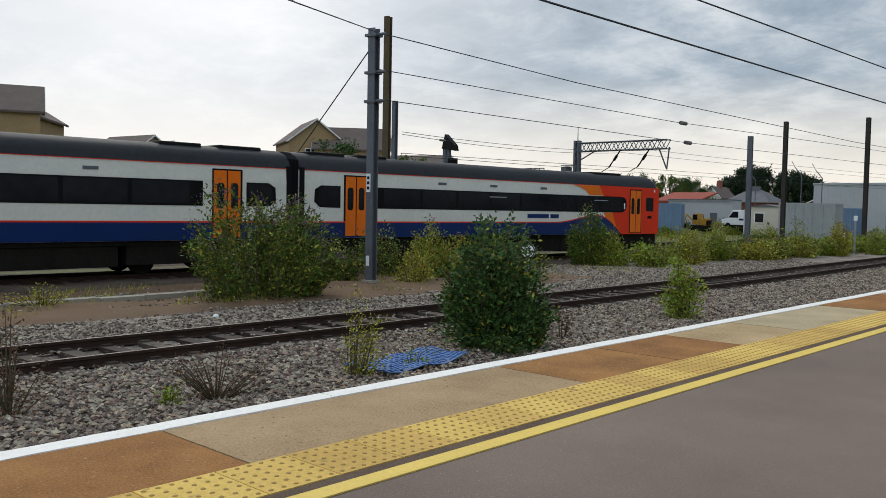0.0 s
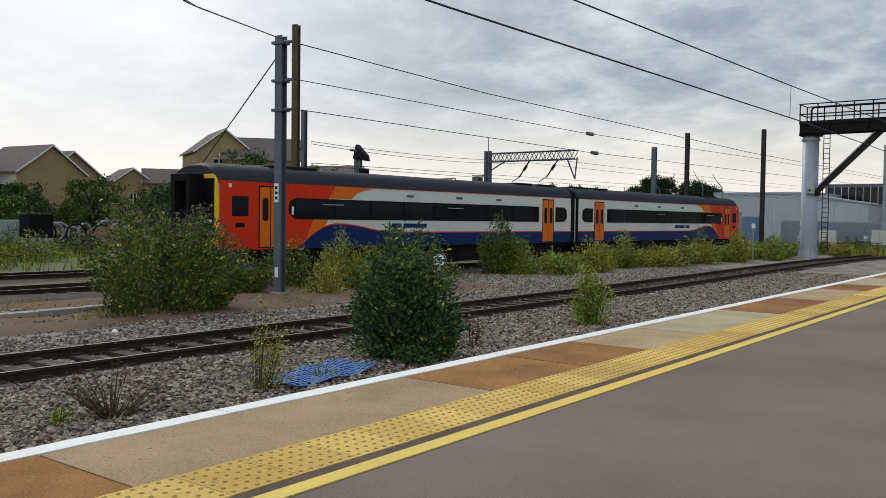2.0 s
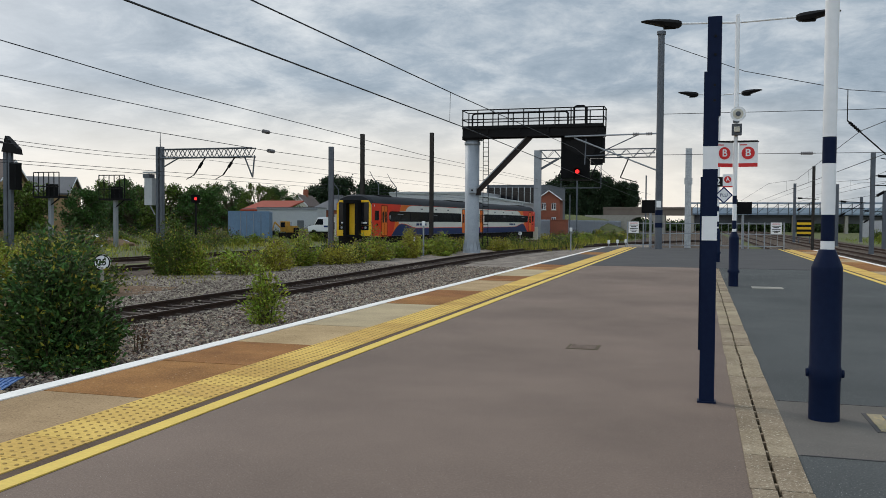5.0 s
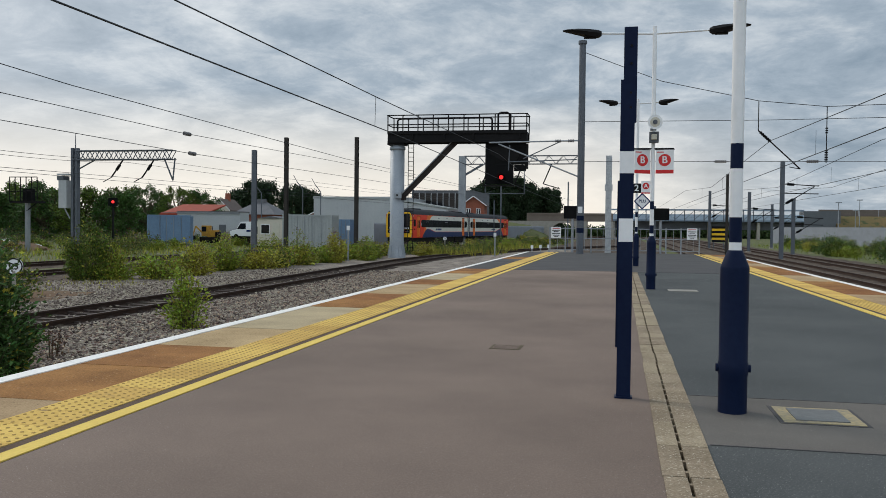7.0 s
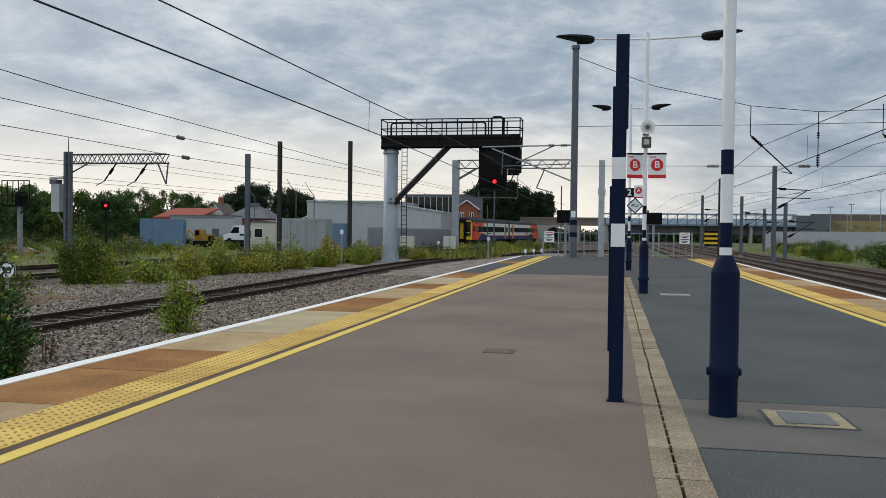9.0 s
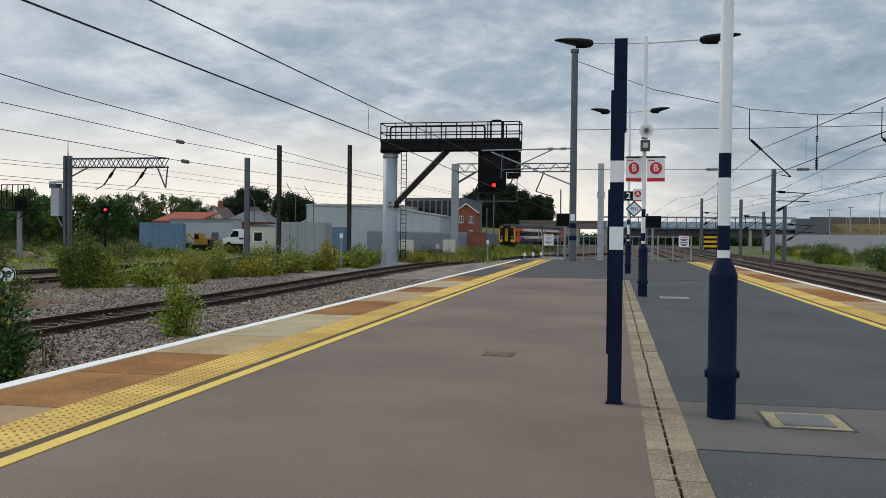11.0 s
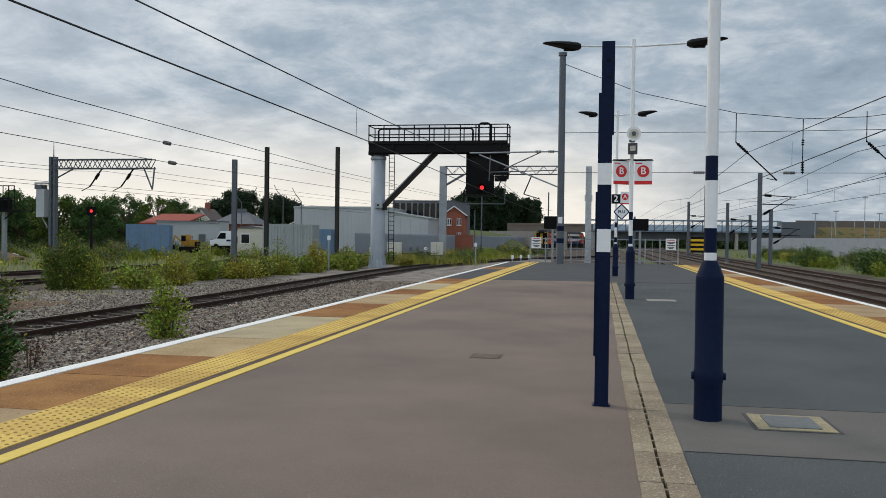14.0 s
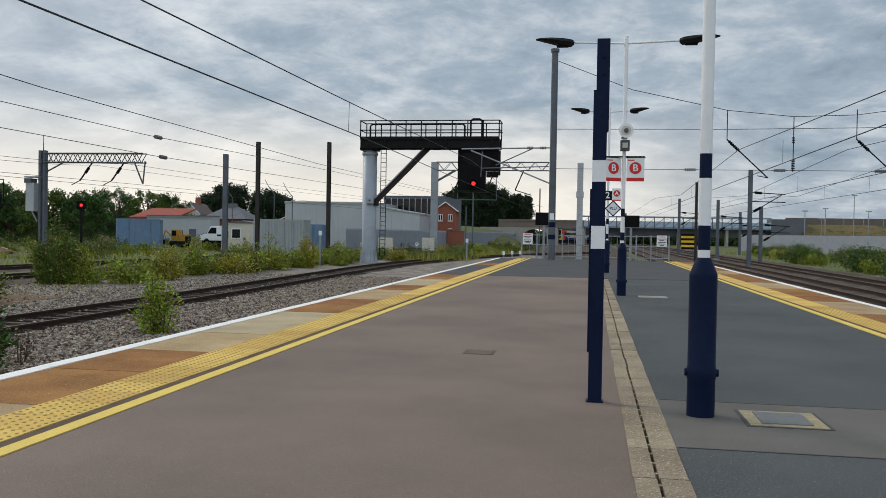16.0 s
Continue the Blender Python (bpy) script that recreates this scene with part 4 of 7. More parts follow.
# ---- signal gantry ----
def build_signal_gantry():
    g = thing("signal_gantry", "cantilever signal gantry, fat grey post, black railed walkway and brace", "signal gantry", -15.1, 58.2, -0.95)
    g.scale = (1.16, 1.16, 1.16)
    Z = 0.66
    part("post", Shape().lathe(0, 0, [(0.42, 0.3), (0.42, 6.1 + Z), (0.0, 6.11 + Z)], 32), SIGPOST, g, "fat grey tubular post")
    fl = Shape().lathe(0, 0, [(0.54, -0.2), (0.52, 0.12), (0.42, 0.5)], 28)
    part("base_flange", fl, SIGPOST, g)
    for i in range(12):
        a = 2 * math.pi * i / 12
        part("gusset", Shape().beam((0.42 * math.cos(a), 0.42 * math.sin(a), 0.75), (0.53 * math.cos(a), 0.53 * math.sin(a), 0.14), 0.03, 0.06), SIGPOST, g)
    jb = part("junction_box", Shape().box(-0.05, -0.58, 2.85 + Z, 0.38, -0.38, 3.2 + Z), SIGPOST, g, "pale junction box", 0.02)
    part("lock", Shape().box(0.1, -0.6, 2.98 + Z, 0.2, -0.58, 3.08 + Z), BLACK, jb)
    x0, x1 = -0.45, 7.78
    for y in (-0.55, 0.55):
        part("beam", Shape().box(x0, y - 0.08, 6.12 + Z, x1, y + 0.08, 6.6 + Z), BLACK, g, "black steel beam")
    part("deck", Shape().box(x0, -0.7, 6.6 + Z, x1, 0.7, 6.66 + Z), BLACK, g)
    part("post_head", Shape().box(-0.5, -0.5, 6.0 + Z, 0.5, 0.5, 6.2 + Z), BLACK, g)
    part("kick_plate", Shape().box(x0, -0.72, 6.6 + Z, x1, -0.7, 6.78 + Z), BLACK, g)
    for y in (-0.7, 0.7):
        for k in range(10):
            x = x0 + 0.03 + (x1 - x0 - 0.06) * k / 9
            part("stanchion", Shape().tube((x, y, 6.64 + Z), (x, y, 7.7 + Z), 0.034, n=8), BLACK, g)
        for z in (7.15, 7.7):
            part("handrail", Shape().tube((x0, y, z + Z), (x1, y, z + Z), 0.032, n=8), BLACK, g)
    for x in (x0, x1):
        for z in (7.15, 7.7):
            part("handrail", Shape().tube((x, -0.7, z + Z), (x, 0.7, z + Z), 0.032, n=8), BLACK, g)
    # inner frames: a long one with rounded corners, and a taller one round the hatch
    for a, b, top in ((0.15, 5.75, 7.5), (6.1, 6.75, 7.78)):
        part("cage_rail", Shape().tube((a + 0.12, -0.62, top + Z), (b - 0.12, -0.62, top + Z), 0.055, n=8), BLACK, g)
        for x, q in ((a, 0.12), (b, -0.12)):
            part("cage_post", Shape().tube((x, -0.62, 6.66 + Z), (x, -0.62, top - 0.1 + Z), 0.055, n=8).tube((x, -0.62, top - 0.1 + Z), (x + q, -0.62, top + Z), 0.055, n=8), BLACK, g)
    for x in (1.0, 2.9, 4.6, 7.3):
        part("deck_bracket", Shape().box(x, -0.74, 6.3 + Z, x + 0.1, -0.64, 6.6 + Z), BLACK, g)
    br = part("brace", Shape().beam((0.34, -0.12, 2.95 + Z), (3.5, -0.12, 6.15 + Z), 0.3, 0.3), BRACE, g, "diagonal dark brown steel brace")
    # pale bar painted in for the light along the brace's upper edge
    part("brace_lit_edge", Shape().beam((0.3, -0.3, 3.08 + Z), (3.36, -0.3, 6.2 + Z), 0.05, 0.06), GALV, br, "pale strip for the lit upper edge of the brace")
    part("brace_shoe", Shape().box(0.3, -0.3, 2.75 + Z, 0.52, 0.2, 3.2 + Z), BRACE, g)
    part("collar", Shape().lathe(0, 0, [(0.42, 5.72 + Z), (0.47, 5.74 + Z), (0.47, 5.9 + Z), (0.42, 5.92 + Z)], 28), SIGPOST, g)
    lad = Shape()
    for x in (0.58, 0.9):
        lad.tube((x, 0.35, 0.4), (x, 0.35, 6.8 + Z), 0.022, n=6)
    for k in range(24):
        lad.tube((0.58, 0.35, 0.6 + k * 0.27), (0.9, 0.35, 0.6 + k * 0.27), 0.018, n=6)
    part("ladder", lad, BLACK, g, "dark steel ladder")
    # signal head
    h = thing("colour_light_signal", "black colour light signal showing red, hung under the gantry", "signal", -7.5, 58.0, 5.47)
    h.scale = (1.16, 1.16, 1.16)
    part("backboard", Shape().box(-1.24, -0.05, -0.05, 1.14, 0.05, 1.2), BLACK_MATT, h, "black backboard", 0.03)
    part("backboard", Shape().box(-1.24, -0.06, -1.17, 0.42, 0.04, -0.02), BLACK_MATT, h, "black lower backboard", 0.03)
    part("backboard", Shape().box(0.44, -0.05, -0.42, 1.14, 0.05, -0.06), BLACK_MATT, h, "", 0.03)
    part("backboard", Shape().box(1.12, -0.04, -0.3, 1.26, 0.05, 1.15), BLACK, h, "", 0.03)
    part("route_panel", Shape().prism([(-1.0, -0.08, 0.95), (0.2, -0.08, 1.1), (0.75, -0.08, 0.5), (0.5, -0.08, 0.1), (-0.3, -0.08, 0.2), (-1.0, -0.08, 0.6)], (0, 0.04, 0)), BLACK, h, "black angled route indicator case")
    part("bottom_rail", Shape().box(-1.2, -0.3, -1.75, 1.1, -0.26, -1.7).box(-1.2, -0.3, -1.7, -1.16, -0.26, -1.2).box(1.06, -0.3, -1.7, 1.1, -0.26, -0.4), GALV_DARK, h, "thin steel foot rail")
    part("hood", Shape().tube((-0.29, -0.45, -0.78), (-0.29, -0.06, -0.78), 0.2, n=18, caps=False), BLACK_MATT, h)
    part("red_lamp", Shape().tube((-0.29, -0.1, -0.78), (-0.29, -0.07, -0.78), 0.12, n=18), RED_LIGHT, h, "lit red lamp")
    part("hanger", Shape().box(-0.3, -0.02, 1.2, 0.2, 0.08, 1.5), BLACK, h)
    part("platform_step", Shape().box(-1.3, -0.4, -1.3, 0.5, 0.1, -1.24), BLACK, h, "small black foot grid")


# ---- masts and overhead line ----
def i_mast(name, x, y, z0, z1, w, m, label, rot=0.0, lattice=False):
    p = thing(name, label, "mast", x, y, z0, rot, group="overhead line masts")
    h = z1 - z0
    t = w * 0.12
    part("flange", Shape().box(-w / 2, -w / 2, 0, w / 2, -w / 2 + t, h), m, p)
    part("flange", Shape().box(-w / 2, w / 2 - t, 0, w / 2, w / 2, h), m, p)
    part("web", Shape().box(-t / 2, -w / 2 + t, 0, t / 2, w / 2 - t, h), m, p)
    part("foundation", Shape().box(-w * 0.8, -w * 0.8, -0.15, w * 0.8, w * 0.8, 0.12), CONCRETE, p)
    return p


def wire(name, pts, r, label, sag=0.0, n=14):
    c = bpy.data.curves.new(name, "CURVE")
    c.dimensions, c.bevel_depth, c.bevel_resolution = "3D", r, 1
    sp = c.splines.new("POLY")
    out = []
    for a, b in zip(pts, pts[1:]):
        for k in range(n):
            u = k / n
            p = Vector(a).lerp(Vector(b), u)
            p.z -= sag * 4 * u * (1 - u)
            out.append(p)
    out.append(Vector(pts[-1]))
    sp.points.add(len(out) - 1)
    for q, p in zip(sp.points, out):
        q.co = (*p, 1)
    c.materials.append(WIRE)
    return tagged(new(name, c), label, "wire", "overhead wires")


def insulator(x, y, z, along=(0, 1, 0), n=5, r=0.09, ln=0.55):
    a = Vector(along).normalized()
    s = Shape()
    p = Vector((x, y, z)) - a * ln / 2
    for k in range(n):
        s.tube(p + a * (ln * k / n), p + a * (ln * (k + 0.7) / n), r, n=10)
    s.tube(p - a * 0.1, p + a * (ln + 0.1), 0.02, n=6)
    return solo("insulator", s, PORCELAIN, "ribbed grey insulator in the overhead wire", "insulator", "insulators")


def build_masts():
    m = i_mast("overhead_mast", -19.42, 17.4, -1.1, 6.5, 0.25, GALV_DARK, "grey steel overhead line mast with a small label", 8)
    part("label_plate", Shape().box(-0.1, -0.145, 2.75, 0.05, -0.127, 3.3), WHITE, m, "white number plate")
    for k in range(3):
        part("number_bar", Shape().box(-0.07, -0.149, 2.83 + k * 0.15, 0.02, -0.145, 2.92 + k * 0.15), BLACK, m)
    part("low_label", Shape().box(-0.08, -0.137, 0.55, 0.04, -0.127, 0.85), WHITE, m)
    for z in (7.4, 6.3, 5.45):
        part("clamp", Shape().box(-0.22, -0.17, z - 0.05, 0.2, 0.17, z + 0.03), GALV_DARK, m)
        part("fitting", Shape().tube((0.2, -0.08, z), (0.48, -0.05, z), 0.045, n=8), GALV_DARK, m)
    i_mast("overhead_mast", -26.7, 24.8, -1.1, 9.1, 0.26, RUST_BROWN, "tall brown weathered steel mast", 20)
    i_mast("overhead_mast", -28.35, 26.85, -1.1, 5.95, 0.2, GALV_DARK, "slim grey steel mast beside a brown one", 0)
    i_mast("overhead_mast", -26.45, 60.0, -1.1, 6.7, 0.34, GALV_DARK, "grey double-channel overhead mast", 10)
    i_mast("overhead_mast", -23.95, 60.0, -1.1, 7.6, 0.27, DARK_MAST, "dark brown steel mast", 0)
    i_mast("overhead_mast", -19.4, 62.6, -1.1, 7.85, 0.27, DARK_MAST, "dark brown steel mast", 0)
    g = thing("overhead_mast", "tall grey tubular overhead mast at the platform end", "mast", -1.8, 41.0, 0, group="overhead line masts")
    part("pole", Shape().tube((0, 0, 0), (0, 0, 9.75), 0.17, 0.15, 18), GALV_DARK, g)
    part("cap", Shape().tube((0, 0, 9.75), (0, 0, 9.9), 0.2, n=14), GALV_DARK, g)
    for a, b in ((1.55, 1.78), (0.98, 1.2)):
        part("band", Shape().tube((0, 0, a), (0, 0, b), 0.175, n=18), NAVY, g, "dark band")
    part("plate", Shape().box(-0.1, -0.2, 1.9, 0.1, -0.17, 2.2), WHITE, g, "white number plate")
    m2 = thing("overhead_mast", "mottled galvanised steel mast behind the platform end fence", "mast", -0.56, 44.4, -1.1, group="overhead line masts")
    part("column", Shape().box(-0.15, -0.12, 0, 0.15, 0.12, 5.95), MOTTLED, m2)
    part("joint_plate", Shape().box(-0.19, -0.14, 4.2, 0.19, 0.14, 4.5), MOTTLED, m2)
    # small masts far off
    for x, y, h in ((12.1, 70, 6.45), (10.7, 110, 5.95), (13.2, 95, 5.2), (15.7, 85, 4.2), (2.9, 150, 6.5), (5.0, 130, 4.6), (19.2, 118, 4.6)):
        m = i_mast("overhead_mast", x, y, -1.1, h, 0.3, GALV_DARK, "distant grey overhead line mast with bracket arms", 0)
        if x > 9:
            for z0, z1 in ((h - 0.6, h - 0.75), (h - 1.3, h - 1.35)):
                part("bracket_arm", Shape().tube((0.1, 0, z0), (2.6, 0, z1), 0.04, n=6), BLACK, m)
            part("bracket_strut", Shape().tube((0.1, 0, h - 2.2), (2.3, 0, h - 0.8), 0.035, n=6), BLACK, m)
            part("insulator", Shape().tube((0.35, 0, h - 0.62), (0.85, 0, h - 0.65), 0.1, n=8), BLACK_MATT, m)
            part("insulator", Shape().tube((0.3, 0, h - 2.07), (0.75, 0, h - 1.79), 0.1, n=8), BLACK_MATT, m)

    i_mast("overhead_mast", 8.1, 70.0, -1.1, 5.5, 0.2, DARK_MAST, "slim dark steel mast beside the main line", 0)
    for x, y, h in ((-13.4, 99, 6.0), (-5.7, 98, 6.4), (-17.2, 120, 5.0)):
        i_mast("overhead_mast", x, y, -1.1, h, 0.14, GALV_DARK, "slim distant grey lineside pole", 0)


def truss(parent, x0, x1, y, z0, z1, m, n, d=0.5):
    s = Shape()
    for yy in (y - d / 2, y + d / 2):
        for z in (z0, z1):
            s.tube((x0, yy, z), (x1, yy, z), 0.045, n=6)
        for k in range(n):
            a, b = x0 + (x1 - x0) * k / n, x0 + (x1 - x0) * (k + 1) / n
            s.tube((a, yy, z0 if k % 2 else z1), (b, yy, z1 if k % 2 else z0), 0.03, n=5)
    return part("truss", s, m, parent, "lattice boom")


def build_lattice_gantries():
    g = thing("overhead_gantry", "lattice cantilever boom on a steel mast carrying overhead wires", "overhead gantry", -36.5, 53.2, -1.1)
    part("mast", Shape().box(-0.25, -0.18, 0, -0.08, 0.18, 7.4), GALV_DARK, g)
    part("mast", Shape().box(0.08, -0.18, 0, 0.22, 0.18, 7.4), GALV_DARK, g)
    for k in range(12):
        part("lacing", Shape().beam((-0.1, -0.15, 0.5 + k * 0.55), (0.1, -0.15, 0.8 + k * 0.55), 0.02, 0.05), GALV_DARK, g)
    truss(g, 0.2, 7.35, 0, 6.6, 7.2, GALV_DARK, 20)
    for x in (6.6, 7.4):
        part("drop_bracket", Shape().tube((x, 0, 6.7), (7.25, 0, 5.2), 0.05, n=6), GALV_DARK, g)
    part("strut", Shape().tube((0.3, 0, 6.0), (1.5, 0, 6.6), 0.05, n=6), GALV_DARK, g)
    part("finial", Shape().tube((0, 0, 7.4), (0, 0, 8.4), 0.04, 0.02, n=6), GALV_DARK, g)
    for x in (3.6, 5.9):
        s = Shape()
        s.tube((x, 0, 6.6), (x - 0.9, 0, 5.4), 0.05, n=6)
        s.tube((x - 0.9, 0, 5.4), (x - 1.5, 0, 5.1), 0.03, n=6)
        s.tube((x - 0.25, 0, 6.25), (x - 0.5, 0, 5.9), 0.1, n=8)
        part("registration_arm", s, BLACK, g, "hanging arm with insulators")
    part("equipment_cage", Shape().box(-1.2, -0.35, 5.55, -0.3, 0.35, 5.65).box(-1.1, -0.3, 3.3, -0.5, 0.3, 5.2), CLAD, g, "pale grey cabinet on the mast")
    part("cabinet_top", Shape().box(-1.2, -0.34, 5.2, -0.7, 0.34, 5.5), CLAD_DARK, g)
    part("cage_leg", Shape().beam((-0.95, -0.2, 3.7), (-0.3, -0.2, 2.6), 0.06, 0.06), GALV, g)
    g2 = thing("overhead_gantry", "lattice boom on a grey post spanning the running line", "overhead gantry", -19.2, 106.0, -1.0)
    part("post", Shape().box(-0.42, -0.3, 0, 0.42, 0.3, 11.0), GALV, g2)
    truss(g2, 0.3, 14.1, 0, 10.0, 11.0, GALV_DARK, 16, 0.8)
    part("bracket", Shape().beam((0.2, 0, 8.6), (2.6, 0, 10.0), 0.2, 0.25), GALV_DARK, g2)
    for x in (3.5, 7.5, 11.0):
        s = Shape()
        s.tube((x, 0, 10), (x - 1.0, 0, 7.6), 0.08, n=6)
        s.tube((x - 1.0, 0, 7.6), (x + 1.0, 0, 7.0), 0.06, n=6)
        part("registration_arm", s, BLACK, g2)


def build_wires():
    cat = "dark overhead contact wire"
    wire("contact_wire", [(-6.2, -25, 3.68), (-6.2, 8, 3.64), (-6.2, 23, 3.76), (-6.5, 48, 3.86), (-6.4, 120, 3.86)], 0.013, cat)
    wire("catenary_wire", [(-6.2, -25, 4.7), (-6.2, 6, 4.25), (-6.2, 22, 4.52), (-6.2, 45, 5.0), (-6.4, 80, 4.3), (-6.4, 120, 5.0)], 0.012, "dark catenary wire over the platform line")
    for y, z in ((6.6, 4.3), (21.6, 4.5)):
        wire("dropper_wire", [(-6.2, y, 3.74), (-6.2, y + 0.05, z)], 0.006, "thin dropper between two overhead wires")
    solo("wire_clamp", Shape().box(-6.24, 6.5, 3.64, -6.16, 6.62, 3.78), BLACK, "small black clamp on the overhead wire", "clamp")
    wire("feeder_wire", [(-7.3, 5.2, 3.3), (-13.5, 10, 5.05), (-19.3, 17.4, 6.38)], 0.014, "dark wire ending at the steel mast")
    wire("feeder_wire", [(-19.3, 17.4, 6.38), (-19.35, 28, 6.12), (-19.4, 60, 6.02), (-19, 130, 6.6)], 0.016, "dark wire running on from the steel mast")
    wire("feeder_wire", [(-19.3, 17.4, 5.3), (-19.3, 35.6, 5.27), (-19.4, 60, 5.7), (-19, 130, 6.4)], 0.013, "dark wire running on from the steel mast")
    wire("feeder_wire", [(-19.3, 17.4, 4.42), (-19.2, 35.9, 4.4), (-19.4, 60, 4.75), (-19, 130, 5.6)], 0.013, "dark wire running on from the steel mast")
    insulator(-19.3, 36.4, 5.28)
    insulator(-19.2, 36.7, 4.41)
    wire("guy_wire", [(-19.4, 17.5, 6.2), (-33.0, 21.2, -1.0)], 0.02, "slanting stay wire from the mast to the ground")
    wire("guy_wire", [(-26.6, 25.1, 4.2), (-33.5, 27.5, -1.0)], 0.02, "slanting stay wire from the mast to the ground")
    for x, z in ((-32.5, 4.0), (-30.2, 4.1)):
        wire("contact_wire", [(-26.6, 25.6, z - 0.6), (x, 52.9, z), (x + 9, 140, z)], 0.013, cat)
        wire("catenary_wire", [(-26.6, 25.6, z + 0.3), (x, 52.9, z + 1.3), (x + 9, 140, z + 1.5)], 0.012, "dark catenary wire over a yard line", 0.3)
        if x < -31:
            insulator(-26.6 + (x + 26.6) * 0.12, 25.6 + 27.3 * 0.12, z + 0.293, ((x + 26.6) / 27.3, 1, 0.003), 5, 0.055, 0.4)
    # main lines to the right
    for x in (6.4, 10.9, 14.5):
        wire("contact_wire", [(x, -10, 3.75), (x, 40, 3.75), (x, 100, 3.75), (x, 220, 3.75)], 0.014, cat)
        wire("catenary_wire", [(x, -10, 4.6), (x, 14, 4.3), (x, 40, 5.1), (x, 65, 4.25), (x, 90, 5.1), (x, 150, 4.9)], 0.013, "dark catenary wire over the main line")
        for y in (8, 20, 31, 49, 58, 72):
            wire("dropper_wire", [(x, y, 3.75), (x, y, 4.55)], 0.006, "thin dropper between two overhead wires")
    # span across from the tall mast
    wire("span_wire", [(-1.8, 41, 9.4), (1.8, 41, 7.95), (6.03, 41, 6.98), (8.9, 41, 6.68), (11.56, 41, 6.74), (15, 41, 7.2), (22, 41, 9.3)], 0.016, "span wire across the main lines")
    wire("span_wire", [(-1.8, 41, 6.15), (6.4, 41, 6.12), (15, 41, 6.2), (22, 41, 6.3)], 0.014, "span wire across the main lines")
    wire("span_wire", [(-1.8, 41, 4.3), (22, 41, 4.22)], 0.012, "span wire across the main lines")
    # cantilever from the tall mast over the platform line
    c = thing("cantilever_bracket", "grey steel cantilever bracket on the tall platform end mast", "bracket", -1.8, 41, 0)
    part("top_tube", Shape().tube((0, 0, 5.28), (-4.35, 0, 5.22), 0.035, n=8), GALV, c)
    part("strut", Shape().tube((0, 0, 3.55), (-3.9, 0, 5.15), 0.035, n=8), GALV, c)
    part("stay", Shape().tube((-0.95, 0, 5.25), (-2.7, 0, 4.45), 0.025, n=8), GALV_DARK, c)
    part("registration_tube", Shape().tube((-0.2, 0, 4.4), (-3.4, 0, 4.3), 0.025, n=8), GALV_DARK, c)
    part("drop_bracket", Shape().tube((-3.35, 0, 5.1), (-3.4, 0, 3.9), 0.025, n=8), GALV_DARK, c)
    for x in (-0.35, -0.95):
        s = Shape()
        for k in range(4):
            s.tube((x - k * 0.07, 0, 5.27), (x - k * 0.07 - 0.045, 0, 5.27), 0.07, n=10)
        part("insulator", s, PORCELAIN, c)
    # arms and insulator strings hung from the span wires
    for x in (6.03, 11.56):
        a = thing("registration_arm", "black hinged arm with insulator holding the overhead wire", "registration arm", x, 41, 0, group="registration arms")
        part("dropper_rod", Shape().tube((0, 0, 6.98), (0, 0, 5.62), 0.02, n=6), BLACK, a)
        part("arm", Shape().tube((0, 0, 5.66), (1.8, 0, 3.93), 0.03, n=8), BLACK, a)
        part("steady_tip", Shape().tube((1.8, 0, 3.93), (1.35, 0, 4.02), 0.02, n=6), BLACK, a)
        s = Shape()
        for k in range(6):
            u = 0.05 + k * 0.04
            s.tube((1.8 * u, 0, 5.66 - 1.73 * u), (1.8 * (u + 0.025), 0, 5.66 - 1.73 * (u + 0.025)), 0.07, n=10)
        s.tube((1.8 * 0.04, 0, 5.66 - 0.07), (1.8 * 0.3, 0, 5.66 - 0.52), 0.045, n=8)
        part("insulator", s, BLACK_MATT, a)
    d = thing("insulator_string", "vertical dropper with black insulators between span wires", "insulator", 8.9, 41, 0)
    part("rod", Shape().tube((0, 0, 6.68), (0, 0, 4.2), 0.02, n=6), BLACK, d)
    for k in range(7):
        part("disc", Shape().tube((0, 0, 4.75 - k * 0.075), (0, 0, 4.71 - k * 0.075), 0.075, n=10), BLACK_MATT, d)
    for k in range(3):
        part("disc", Shape().tube((0, 0, 5.75 - k * 0.1), (0, 0, 5.7 - k * 0.1), 0.06, n=10), BLACK_MATT, d)
    for x in (4.45, 8.35, 12.6):
        insulator(x, 41, 4.3 - 0.08 * (x + 1.8) / 23.8, (1, 0, 0), 6, 0.07, 0.5)



# ---- buildings ----
HOUSE_BRICK = mat("buff_brick", (0.36, 0.25, 0.13), 0.9, 0, (0.28, 0.19, 0.1), 1.0, 8, 0.2)
CREAM = mat("cream_render", (0.6, 0.55, 0.46), 0.85, 0, (0.52, 0.48, 0.4), 0.6, 6, 0.1)
RED_BRICK = mat("red_brick", (0.3, 0.1, 0.06), 0.9, 0, (0.22, 0.08, 0.05), 1.0, 8, 0.2)
ROOF_TILE = mat("roof_tiles", (0.15, 0.115, 0.1), 0.9, 0, (0.11, 0.085, 0.075), 1.2, 9, 0.3)
ROOF_GREY = mat("grey_roof", (0.15, 0.15, 0.155), 0.8, 0, (0.11, 0.11, 0.115), 0.8, 8, 0.2)
UPVC = mat("white_frames", (0.75, 0.75, 0.75), 0.5, 0, (0.68, 0.68, 0.68), 2, 10, 0)
CLAD = mat("pale_cladding", (0.46, 0.47, 0.47), 0.6, 0.1, (0.38, 0.39, 0.4), 0.3, 5, 0.1)
CLAD_DARK = mat("dark_cladding", (0.13, 0.14, 0.15), 0.6, 0.1, (0.1, 0.105, 0.115), 0.4, 5, 0.1)
